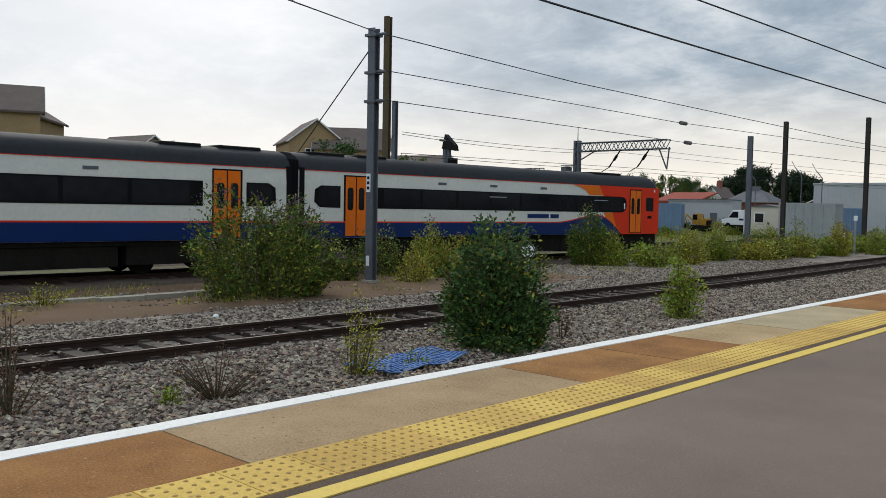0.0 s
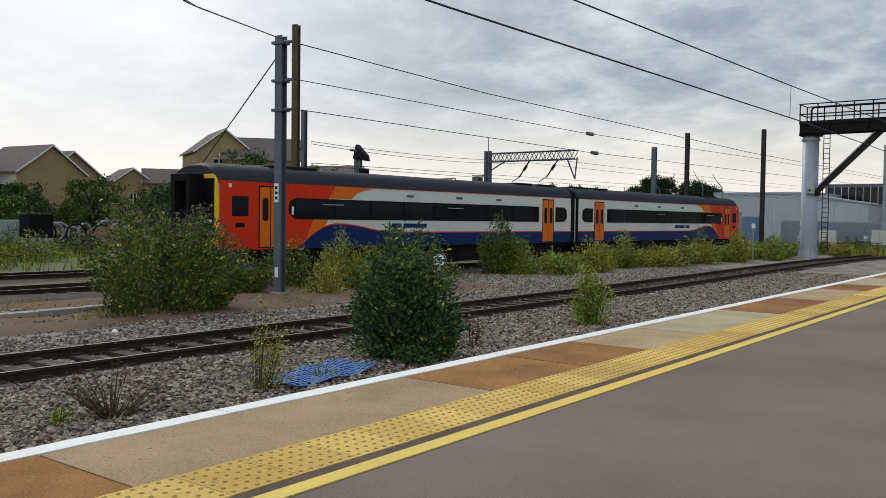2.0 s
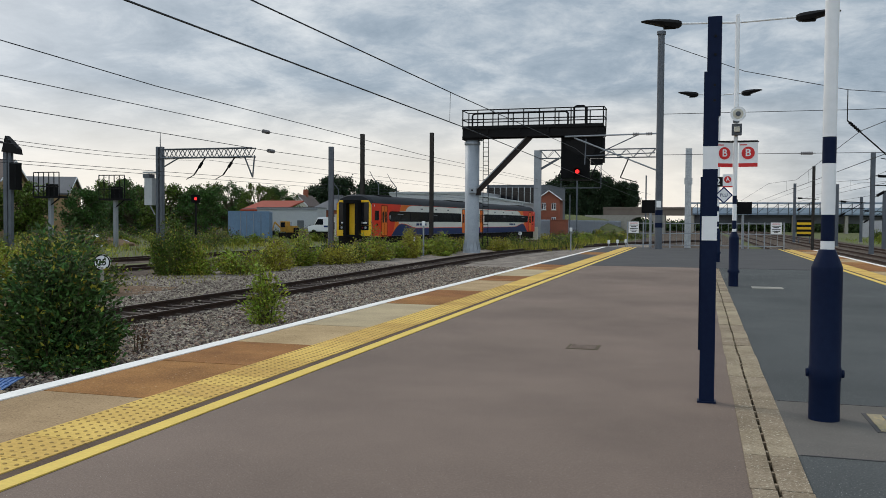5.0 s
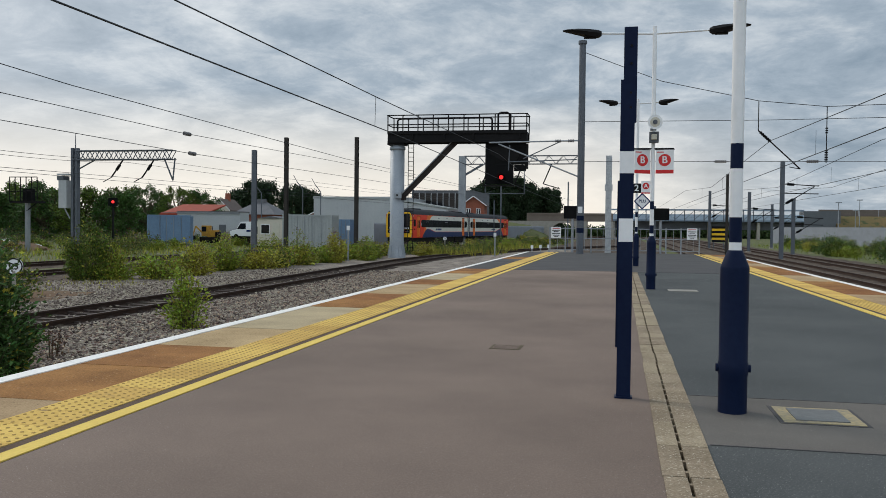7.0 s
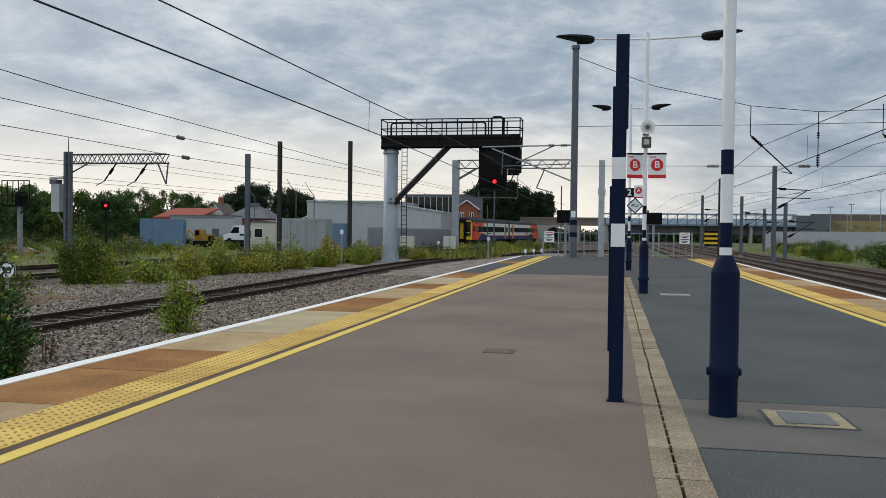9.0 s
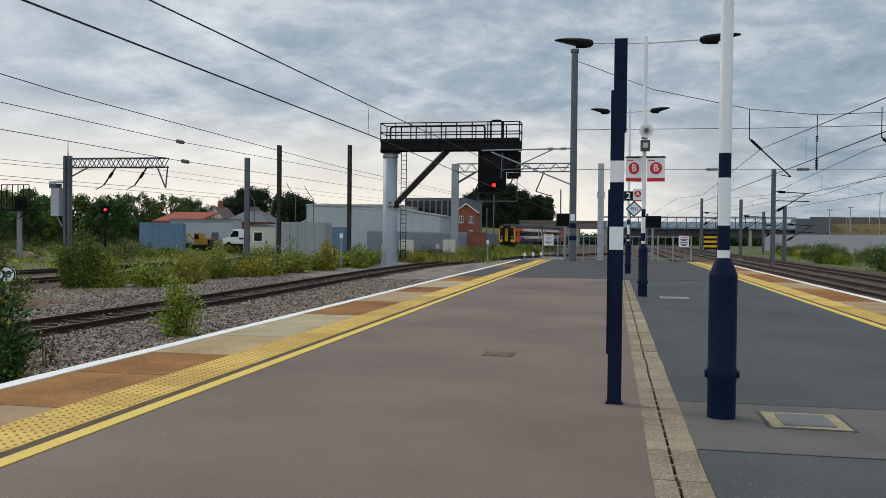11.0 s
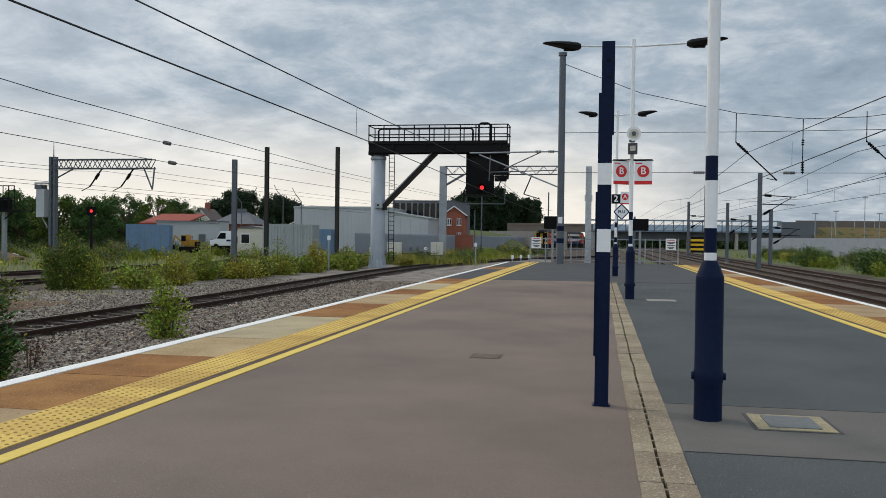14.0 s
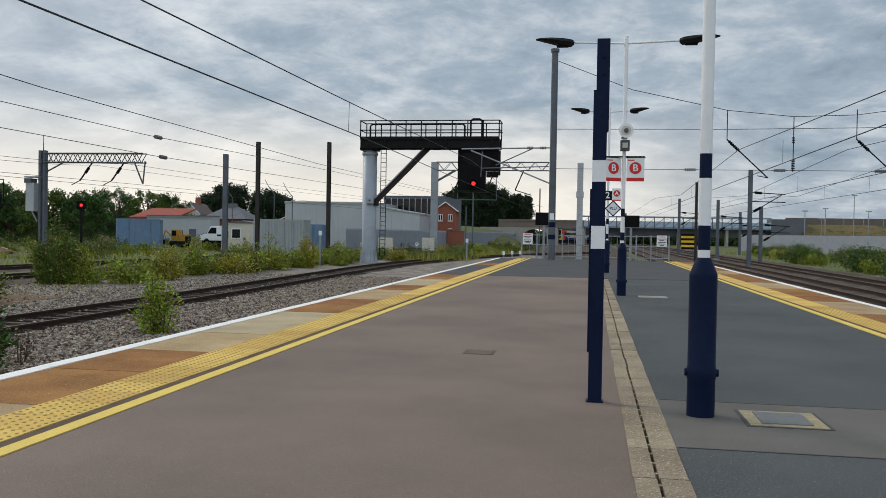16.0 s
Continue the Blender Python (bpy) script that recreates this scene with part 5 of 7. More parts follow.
PALISADE = mat("palisade_grey", (0.3, 0.32, 0.35), 0.6, 0.2, (0.24, 0.255, 0.28), 1, 8, 0.1)
BLUE_BOX = mat("container_blue", (0.16, 0.25, 0.36), 0.6, 0, (0.13, 0.2, 0.29), 1, 8, 0.1, spots=((0.25, 0.17, 0.12), 2, 0.72))
GREY_BOX = mat("container_grey", (0.36, 0.38, 0.37), 0.6, 0, (0.3, 0.32, 0.31), 1, 8, 0.1, spots=((0.2, 0.17, 0.14), 2, 0.72))


def house(x, y, z, w, d, h, rh, rz, wall, label, wins=(), chimney=False):
    """Gable faces -y. w wide, d deep, h to the eaves, rh roof."""
    p = thing("house", label, "house", x, y, z, rz)
    s = Shape().box(-w / 2, 0, 0, w / 2, d, h)
    part("wall", s, wall, p)
    part("gable", Shape().prism([(-w / 2, 0, h), (w / 2, 0, h), (0, 0, h + rh)], (0, d, 0)), wall, p)
    for sd in (-1, 1):
        o = 0.35
        part("roof", Shape().prism([(0, -o, h + rh + 0.12), (sd * (w / 2 + o), -o, h - rh * o / (w / 2) + 0.12), (sd * (w / 2 + o), -o, h - rh * o / (w / 2) - 0.06), (0, -o, h + rh - 0.06)], (0, d + 2 * o, 0)), ROOF_TILE, p, "dark tiled roof slope")
        part("bargeboard", Shape().beam((0, -o - 0.02, h + rh), (sd * (w / 2 + o), -o - 0.02, h - rh * o / (w / 2)), 0.05, 0.16), UPVC, p)
    for wx, wz, ww, wh in wins:
        f = part("window", Shape().box(wx - ww / 2, -0.05, wz, wx + ww / 2, 0.03, wz + wh), UPVC, p, "white framed window")
        for q in (-1, 1):
            part("pane", Shape().box(wx + q * ww / 4 - ww / 4 + 0.07, -0.07, wz + 0.08, wx + q * ww / 4 + ww / 4 - 0.07, -0.05, wz + wh - 0.08), DARK_GLASS, f)
        part("sill", Shape().box(wx - ww / 2 - 0.08, -0.12, wz - 0.1, wx + ww / 2 + 0.08, 0.0, wz), CREAM, f)
    if chimney:
        part("chimney", Shape().box(-0.4, d * 0.5, h + rh - 0.4, 0.4, d * 0.5 + 0.8, h + rh + 1.2), RED_BRICK, p)
    return p


def build_houses():
    house(-87.5, 69.7, -1, 7.0, 9, 10.4, 2.7, 64, HOUSE_BRICK, "three-storey buff brick house with a brown tiled gable roof", [(-0.7, 7.7, 1.5, 1.7), (2.4, 7.7, 0.9, 1.2), (-0.7, 4.4, 1.5, 1.9), (2.4, 4.4, 0.9, 1.6)])
    house(-90.0, 71.4, -1, 8.0, 9.5, 9.5, 2.8, -39, HOUSE_BRICK, "buff brick terrace house with a long brown tiled roof", [])
    house(-104.7, 68.1, -1, 4.6, 7, 7.0, 1.6, 72, HOUSE_BRICK, "small buff brick house with white windows", [(0, 3.6, 0.9, 1.7)])
    house(-106.5, 71.0, -1, 6.5, 9, 6.8, 1.9, -33, HOUSE_BRICK, "low buff brick house with a brown roof", [])
    hh = house(-94.6, 51.2, -1, 8.5, 8.5, 7.0, 3.0, 96.8, CREAM, "cream rendered house with a brick gable and brown tiled roof", [])
    part("brick_gable", Shape().prism([(-4.25, -0.06, 0), (4.25, -0.06, 0), (4.25, -0.06, 6.95), (0, -0.06, 9.9), (-4.25, -0.06, 6.95)], (0, 0.05, 0)), HOUSE_BRICK, hh)
    for wy in (2.0, 5.2):
        f = part("window", Shape().box(-4.31, wy, 4.0, -4.2, wy + 1.2, 5.6), UPVC, hh, "white framed window")
        part("pane", Shape().box(-4.33, wy + 0.1, 4.1, -4.31, wy + 1.1, 5.5), DARK_GLASS, f)
    part("brick_band", Shape().box(-4.29, 0.0, 3.4, -4.25, 8.5, 3.65), RED_BRICK, hh)
    hx = house(-97.4, 45.5, -1, 7.0, 9, 6.18, 2.40, 134.0, CREAM, "cream house with a grey slate roof and white windows", [])
    for o in hx.children:
        if o.name.startswith("roof"):
            o.data.materials[0] = ROOF_GREY
    for wy in (1.5, 4.5):
        f = part("window", Shape().box(-3.56, wy, 3.6, -3.45, wy + 1.3, 5.0), UPVC, hx, "white framed window")
        part("pane", Shape().box(-3.58, wy + 0.1, 3.7, -3.56, wy + 1.2, 4.9), DARK_GLASS, f)
    house(-100.2, 56.9, -1, 7.6, 9, 7.2, 2.7, 95.4, HOUSE_BRICK, "buff brick gabled house behind a cream one", [])
    house(-74.8, 30.2, -1, 7.0, 12, 9.4, 2.2, 158, HOUSE_BRICK, "tall buff brick block with a tiled roof and white windows", [])
    hl = house(-76.5, 26.5, -1, 7.5, 9, 9.3, 2.3, 52, HOUSE_BRICK, "tall buff brick house with a brown roof", [(1.6, 7.3, 1.7, 1.5)])
    house(-66.5, 71.8, -1, 6.5, 8, 6.0, 2.0, 110.7, HOUSE_BRICK, "buff brick house with a brown tiled roof beside trees", [])
    hg = house(-70.5, 85.6, -1, 6.0, 5, 5.2, 1.8, 114.8, HOUSE_BRICK, "brick house with a grey slate roof", [])
    for o in hg.children:
        if o.name.startswith("roof"):
            o.data.materials[0] = ROOF_GREY
    for k in range(3):
        house(-96 + k * 7.5, 114 + k * 8, -1, 6.5, 8, 2.6, 2.0, 60, RED_BRICK, "distant terrace house with a chimney stack", [], True)
    house(-86, 160, -1, 10, 10, 3.8, 2.0, 0, RED_BRICK, "distant red brick house with a chimney", [], True)
    house(-52, 150, -1, 11, 9, 3.2, 2.6, 0, RED_BRICK, "distant red brick building with a slate roof", [])
    house(-23.4, 139.5, -1, 3.6, 9, 6.0, 1.3, 6, RED_BRICK, "red brick house with white windows beside dark trees", [(-0.8, 4.2, 0.7, 1.1), (0.8, 4.2, 0.7, 1.1), (0.8, 1.9, 0.7, 1.1)])


def shed(name, x0, y0, x1, y1, z1, m, label, ribs=True, z0=-1.1, roof=None):
    p = thing(name, label, "building" if "container" not in name else "container", x0, y0, z0)
    w, d, h = x1 - x0, y1 - y0, z1 - z0
    part("wall", Shape().box(0, 0, 0, w, d, h), m, p)
    if ribs:
        s = Shape()
        n = max(4, int(w / 0.5)) if w < 12 else 24
        for k in range(n):
            s.box(w * (k + 0.25) / n, -0.04, 0.1, w * (k + 0.6) / n, 0, h - 0.1)
        part("ribs", s, m, p, "corrugated face")
    part("roof", Shape().box(-0.08, -0.08, h, w + 0.08, d + 0.08, h + 0.12), roof or m, p)
    return p


def container(x, y, w, d, z1, m, label, rz, z0=-1.1):
    """A ribbed steel box: w along its front, d deep."""
    p = thing("shipping_container", label, "container", x, y, z0, rz)
    h = z1 - z0
    part("body", Shape().box(0.05, 0.05, 0.12, w - 0.05, d - 0.05, h - 0.1), m, p)
    fr = Shape()
    for cx in (0, w - 0.14):
        for cy in (0, d - 0.14):
            fr.box(cx, cy, 0, cx + 0.14, cy + 0.14, h)
    for z in (0.02, h - 0.14):
        fr.box(0.14, 0, z, w - 0.14, 0.12, z + 0.14).box(w - 0.12, 0.14, z, w, d - 0.14, z + 0.14).box(0, 0.14, z, 0.12, d - 0.14, z + 0.14)
    part("frame", fr, m, p)
    rb = Shape()
    n = max(5, int(w / 0.28))
    for k in range(n):
        rb.box(0.16 + (w - 0.32) * k / n, 0.015, 0.17, 0.16 + (w - 0.32) * (k + 0.5) / n, 0.05, h - 0.15)
    n = max(5, int(d / 0.28))
    for k in range(n):
        for cx in (0.015, w - 0.05):
            rb.box(cx, 0.16 + (d - 0.32) * k / n, 0.17, cx + 0.035, 0.16 + (d - 0.32) * (k + 0.5) / n, h - 0.15)
    part("ribs", rb, m, p, "corrugated sides")
    part("roof", Shape().box(0.02, 0.02, h - 0.03, w - 0.02, d - 0.02, h + 0.012), m, p)
    for q in (0.3, 0.45, 0.62, 0.8):
        part("lock_rod", Shape().tube((w * q, 0.0, 0.15), (w * q, 0.0, h - 0.15), 0.02, n=6), GALV, p)
    return p


def cabin(x, y, w, d, z1, label, z0=-1.1):
    p = thing("site_cabin", label, "cabin", x, y, z0, 6)
    h = z1 - z0
    part("wall", Shape().box(0, 0, 0.25, w, d, h - 0.15), CREAM, p)
    part("skid", Shape().box(0.1, 0.1, 0, w - 0.1, d - 0.1, 0.25), UNDER, p)
    part("roof", Shape().prism([(-0.1, -0.12, h - 0.15), (w / 2, -0.12, h + 0.1), (w + 0.1, -0.12, h - 0.15)], (0, d + 0.24, 0)), ROOF_GREY, p)
    f = part("window", Shape().box(w * 0.12, -0.03, h * 0.45, w * 0.48, 0.02, h * 0.78), UPVC, p)
    part("pane", Shape().box(w * 0.15, -0.04, h * 0.48, w * 0.45, -0.03, h * 0.75), DARK_GLASS, f)
    dr = part("door", Shape().box(w * 0.6, -0.03, 0.3, w * 0.85, 0.02, h * 0.8), CREAM_PAINT, p)
    part("handle", Shape().box(w * 0.62, -0.06, h * 0.42, w * 0.65, -0.03, h * 0.47), BLACK, dr)
    return p


def build_yard():
    container(-43.9, 75.0, 3.9, 5.2, 2.05, BLUE_BOX, "faded blue corrugated shipping container in the weeds", 24)
    container(-30.7, 76.0, 4.7, 2.6, 2.2, GREY_BOX, "grey corrugated shipping container beside a cream cabin", 4)
    cabin(-34.9, 80.0, 2.6, 5.5, 2.0, "cream site cabin with dark windows and a shallow roof")
    cabin(-37.4, 84.0, 2.2, 4.0, 1.75, "low cream site cabin among parked vans")
    container(-31.2, 90.0, 2.6, 2.4, 1.9, BLUE_BOX, "blue container behind a grey one", 0)
    w = shed("warehouse", -47.3, 130, -33.0, 150, 5.7, CLAD, "large pale grey clad warehouse with a low roof")
    part("eaves_trim", Shape().box(-0.1, -0.12, 6.55, 14.4, -0.02, 6.8), GREY_BOX, w)
    lt = thing("lean_to", "pale grey lean-to of the warehouse with a sloping roof", "building", -33.0, 130, -1.1)
    part("wall", Shape().prism([(0, 0, 0), (7.2, 0, 0), (7.2, 0, 5.1), (0, 0, 6.2)], (0, 12, 0)), CLAD, lt)
    part("roof", Shape().prism([(0, -0.15, 6.2), (7.35, -0.15, 5.08), (7.35, -0.15, 5.28), (0, -0.15, 6.42)], (0, 12.2, 0)), GREY_BOX, lt)
    for k in range(4):
        part("panel_joint", Shape().box(1.2 + k * 1.6, -0.03, 0.1, 1.26 + k * 1.6, 0.0, 5.0), GREY_BOX, lt)
    d = shed("office_building", -35.3, 146, -24.6, 165, 7.4, CLAD_DARK, "dark flat-roofed building with a strip of tall windows", False)
    for k in range(8):
        part("window", Shape().box(0.4 + k * 1.05, -0.08, 5.4, 1.3 + k * 1.05, 0.02, 8.1), DARK_GLASS, d)
    for k in range(9):
        part("mullion", Shape().box(0.24 + k * 1.05, -0.14, 5.3, 0.34 + k * 1.05, 0.0, 8.2), CLAD, d)
    shed("brick_wall_building", -28, 136, -20, 138, 1.5, RED_BRICK, "low red brick building", False)
    orange = mat("orange_roof", (0.3, 0.05, 0.022), 0.7, 0, (0.22, 0.04, 0.02), 1, 6, 0.1)
    os_shed = thing("orange_roofed_shed", "long low shed with a dull orange-red roof", "building", -64.3, 114, -1.1)
    part("wall", Shape().box(0, 0, 0, 6.6, 6, 4.0), CLAD_DARK, os_shed)
    part("roof_slope", Shape().prism([(-0.2, -0.4, 3.85), (-0.2, 6.2, 5.3), (-0.2, 6.2, 5.1), (-0.2, -0.4, 3.65)], (7.0, 0, 0)), orange, os_shed, "dull orange-red sheet roof")
    part("fascia", Shape().box(-0.2, -0.45, 3.62, 6.8, -0.38, 3.85), orange, os_shed)
    fs = shed("flat_roofed_shed", -59.8, 110, -50.6, 113, 2.9, CLAD, "low pale flat-roofed store with a dark door", False, roof=ROOF_GREY)
    for x0, x1 in ((0.8, 1.8), (6.2, 7.2)):
        part("door", Shape().box(x0, -0.06, 0.1, x1, 0.0, 2.3), CLAD_DARK, fs)
    part("gutter", Shape().box(-0.1, -0.14, 3.8, 9.3, -0.02, 3.95), GALV, fs)
    hp = thing("hipped_building", "low red brick building with a grey hipped roof", "building", -64.6, 138, -1.1)
    part("wall", Shape().box(0, 0, 0, 7.2, 7, 4.1), RED_BRICK, hp)
    part("roof", Shape().add([(-0.5, -0.5, 4.1), (7.7, -0.5, 4.1), (7.7, 7.5, 4.1), (-0.5, 7.5, 4.1), (2.6, 3.4, 6.3), (4.6, 3.4, 6.3)], [(0, 1, 5, 4), (1, 2, 5), (2, 3, 4, 5), (3, 0, 4), (3, 2, 1, 0)]), ROOF_GREY, hp, "grey slate hipped roof")
    part("lantern", Shape().box(2.8, 3.0, 6.1, 4.4, 3.8, 6.8), ROOF_GREY, hp)
    house(-73.0, 150, -1, 3.4, 9, 5.2, 1.8, 8, CREAM, "cream gabled house with chimney behind the yard", [(0, 3.4, 0.8, 1.1)], True)
    # crossing barrier and equipment case by the running line
    cb = thing("barrier_pole", "raised red and white striped barrier pole", "barrier", -25.4, 95, -1.1, 8)
    part("stand", Shape().box(-0.2, -0.2, 0, 0.2, 0.2, 1.1), CREAM_PAINT, cb)
    for k in range(8):
        part("stripe", Shape().tube((0.02 * k, 0, 1.1 + k * 0.55), (0.02 * k + 0.02, 0, 1.65 + k * 0.55), 0.06, n=8), RED if k % 2 else WHITE, cb)
    ec = thing("equipment_case", "pale grey lineside equipment case", "cabinet", -22.8, 92, -1.1)
    part("case", Shape().box(0, 0, 0.1, 1.5, 0.7, 1.7), CREAM_PAINT, ec, "", 0.03)
    part("door_gap", Shape().box(0.73, -0.01, 0.2, 0.77, 0.0, 1.6), GALV_DARK, ec)
    copy_thing(ec, pose(-20.3, 104, -1.1, 0, 0, 6))
    # scaffold-like aerials over the yard roofs
    for x, y, h in ((-44.6, 118, 7.5), (-42.6, 120, 7.2), (-52.2, 121, 7.0)):
        ae = thing("raised_pantograph_arm", "thin dark folding arm raised over a yard roof", "arm", x, y, -1.1, group="yard arms")
        part("mast", Shape().tube((0, 0, 0), (0, 0, h), 0.07, n=6), GALV_DARK, ae)
        part("lower_arm", Shape().tube((0, 0, h), (-0.9, 0, h + 1.1), 0.06, n=6), GALV_DARK, ae)
        part("upper_arm", Shape().tube((-0.9, 0, h + 1.1), (-1.4, 0, h + 2.0), 0.04, n=6), GALV_DARK, ae)
    # palisade fence
    f = thing("palisade_fence", "long grey palisade security fence", "fence", 0, 0, -1.1)
    s, rl = Shape(), Shape()
    y = 92.0
    while y < 205:
        x = track_x(y) - 5.5
        s.prism([(x, y, 0.1), (x, y + 0.12, 0.1), (x, y + 0.12, 2.5), (x, y + 0.06, 2.7), (x, y, 2.5)], (0.03, 0, 0))
        y += 0.16
    for k in range(12):
        ya, yb = 92 + k * 9.4, 92 + (k + 1) * 9.4
        for zz in (0.6, 2.1):
            rl.beam((track_x(ya) - 5.55, ya, zz), (track_x(yb) - 5.55, yb, zz), 0.05, 0.06)
    tagged(part("paling", s, PALISADE, f), kind="stuff")
    part("rail", rl, PALISADE, f)
    # van
    v = thing("van", "white panel van parked among the containers", "van", -41.6, 88, -0.75)
    part("body", Shape().prism([(0, 0, 0.9), (0, 0, 1.6), (0.9, 0, 1.8), (1.5, 0, 2.85), (4.3, 0, 2.9), (4.3, 0, 0.9)], (0, 1.9, 0)), WHITE, v, "", 0.06)
    part("window", Shape().prism([(1.0, -0.01, 1.85), (1.55, -0.01, 2.65), (2.3, -0.01, 2.65), (2.3, -0.01, 1.85)], (0, 0.02, 0)), DARK_GLASS, v)
    part("windscreen", Shape().box(-0.02, 0.2, 1.65, 0.0, 1.7, 1.7), DARK_GLASS, v)
    part("stripe", Shape().box(2.4, -0.015, 1.5, 4.3, 0.0, 1.75), TRAIN_BLUE, v)
    for x in (0.9, 3.5):
        part("wheel", Shape().tube((x, -0.02, 0.85), (x, 0.2, 0.85), 0.34, n=16), BLACK_MATT, v)
    part("underbody", Shape().box(0.2, 0.1, 0.0, 4.2, 1.8, 0.9), UNDER, v)
    v.scale = (0.8, 0.8, 0.8)
    w2 = copy_thing(v, pose(-39.4, 91.5, -0.75, 0, 0, 14))
    w2.scale = (0.8, 0.8, 0.8)
    # yellow machine
    yel = mat("worn_machine_yellow", (0.5, 0.27, 0.03), 0.7, 0, (0.26, 0.13, 0.03), 2, 12, 0.1)
    k = thing("digger", "yellow tracked machine parked by the container", "digger", -43.1, 84, -0.75)
    part("cab", Shape().box(0.2, 0, 0.9, 1.0, 1.4, 2.3), yel, k, "", 0.05)
    part("cab_glass", Shape().box(0.3, -0.02, 1.5, 0.9, 0.0, 2.15), DARK_GLASS, k)
    part("body", Shape().box(1.0, 0, 0.8, 2.1, 1.4, 1.7), yel, k, "", 0.05)
    part("crawler_track", Shape().box(0.0, -0.1, 0.0, 2.2, 0.35, 0.8), UNDER, k, "", 0.08)
    part("crawler_track", Shape().box(0.0, 1.05, 0.0, 2.2, 1.5, 0.8), UNDER, k, "", 0.08)
    part("boom", Shape().beam((0.2, 0.6, 1.2), (-0.9, 0.6, 2.2), 0.14, 0.18), yel, k)
    part("dipper", Shape().beam((-0.9, 0.6, 2.2), (-1.3, 0.6, 0.9), 0.12, 0.14), yel, k)
    part("bucket", Shape().prism([(-1.5, 0.3, 0.9), (-1.1, 0.3, 0.95), (-1.05, 0.3, 0.5), (-1.4, 0.3, 0.35)], (0, 0.6, 0)), UNDER, k)
    part("counterweight", Shape().box(2.1, 0.1, 0.85, 2.35, 1.3, 1.45), UNDER, k, "", 0.05)
    part("exhaust", Shape().tube((1.6, 0.4, 1.7), (1.6, 0.4, 2.2), 0.05, n=8), UNDER, k)
    k.scale = (0.8, 0.8, 0.8)
    # overbridge, footbridge, embankment
    b = thing("overbridge", "brown brick road overbridge with an arched opening", "bridge", -20, 190, -2.2)
    part("parapet", Shape().box(0, 0, 5.0, 18.5, 6, 6.4), mat("bridge_brick", (0.2, 0.16, 0.13), 0.9, 0, (0.15, 0.12, 0.1), 0.6, 6, 0.2), b)
    part("coping", Shape().box(0, -0.2, 6.4, 18.5, 6.2, 6.75), bpy.data.materials["bridge_brick"], b)
    for x0, x1 in ((-4, 5.6), (10.6, 13), (17, 18.5)):
        part("abutment", Shape().box(x0, 0, 0, x1, 6, 5.0), CONCRETE, b)
    arch = Shape()
    for kk in range(8):
        a0, a1 = math.pi * kk / 8, math.pi * (kk + 1) / 8
        arch.prism([(8.1 - 2.5 * math.cos(a0), 0, 3.2 + 1.5 * math.sin(a0)), (8.1 - 2.5 * math.cos(a1), 0, 3.2 + 1.5 * math.sin(a1)), (8.1 - 2.5 * math.cos(a1), 0, 5.0), (8.1 - 2.5 * math.cos(a0), 0, 5.0)], (0, 6, 0))
    part("arch", arch, CONCRETE, b)
    fb = thing("footbridge", "long pale blue latticed footbridge over the main lines", "footbridge", 0, 230, -1.1)
    steel = mat("bridge_steel", (0.24, 0.3, 0.36), 0.6, 0.2, (0.18, 0.23, 0.29), 0.5, 6, 0.1)
    pm = mat("footbridge_panels", (0.4, 0.48, 0.56), 0.5, 0, (0.33, 0.41, 0.5), 0.4, 5, 0.05)
    part("deck", Shape().box(-3, 0, 4.5, 45, 3, 5.0), steel, fb)
    part("top_chord", Shape().box(-3, -0.12, 7.2, 45, 0.08, 7.6), steel, fb)
    # dark sheet below the deck in place of the shadow there
    part("under_shade", Shape().box(-3, 3.0, 2.4, 45, 3.4, 4.6), CLAD_DARK, fb, "dark sheet standing in for the shadow below the bridge")
    for k2 in range(20):
        x = -3 + k2 * 2.4
        part("post", Shape().box(x - 0.1, -0.15, 4.3, x + 0.1, 0.1, 7.5), GALV_DARK, fb)
        part("brace", Shape().beam((x, -0.08, 4.9), (x + 2.4, -0.08, 7.2), 0.1, 0.1), GALV_DARK, fb)
        part("panel", Shape().box(x + 0.1, -0.02, 4.9, x + 2.3, 0.04, 6.3), pm, fb)
    for x in (-2, 8, 22, 34, 45.5):
        part("pier", Shape().box(x, 0.5, 0, x + 0.7, 2.5, 4.3), CONCRETE, fb)
    part("abutment", Shape().box(45, 0, 0, 53.5, 6, 7.3), CLAD_DARK, fb, "dark brick abutment")
    e = Shape()
    prof = [(220, -1.3), (224, 0.6), (230, 3.2), (236.5, 5.1), (262, 5.2), (280, -1.3)]
    xs = [52.5, 55, 62, 80, 110, 150, 220, 320]
    vs = [(x, y, z) for x in xs for y, z in prof]
    e.add(vs, [(i * 6 + k, (i + 1) * 6 + k, (i + 1) * 6 + k + 1, i * 6 + k + 1) for i in range(len(xs) - 1) for k in range(5)], True)
    e.add(vs[:6], [(0, 1, 2, 3, 4, 5)])
    solo("embankment", e, BANK, "grassy road embankment behind the main lines", kind="structure")
    g = Shape()
    xs = [-60, -45, -34, -26, -19, -15]
    hs = [2.2, 3.6, 4.4, 4.0, 3.0, 0.6]
    vs = [(x, y, -1.2 + hh * k) for x, hh in zip(xs, hs) for y, k in ((168, 0.0), (172, 0.6), (178, 1.0), (200, 1.0))]
    g.add(vs, [(i * 4 + k, (i + 1) * 4 + k, (i + 1) * 4 + k + 1, i * 4 + k + 1) for i in range(5) for k in range(3)], True)
    solo("grass_bank", g, EARTH, "green grassy bank under dark trees", kind="structure")
    bf = thing("noise_fence", "long brown panel fence on the embankment", "fence", 50, 238, 5.1)
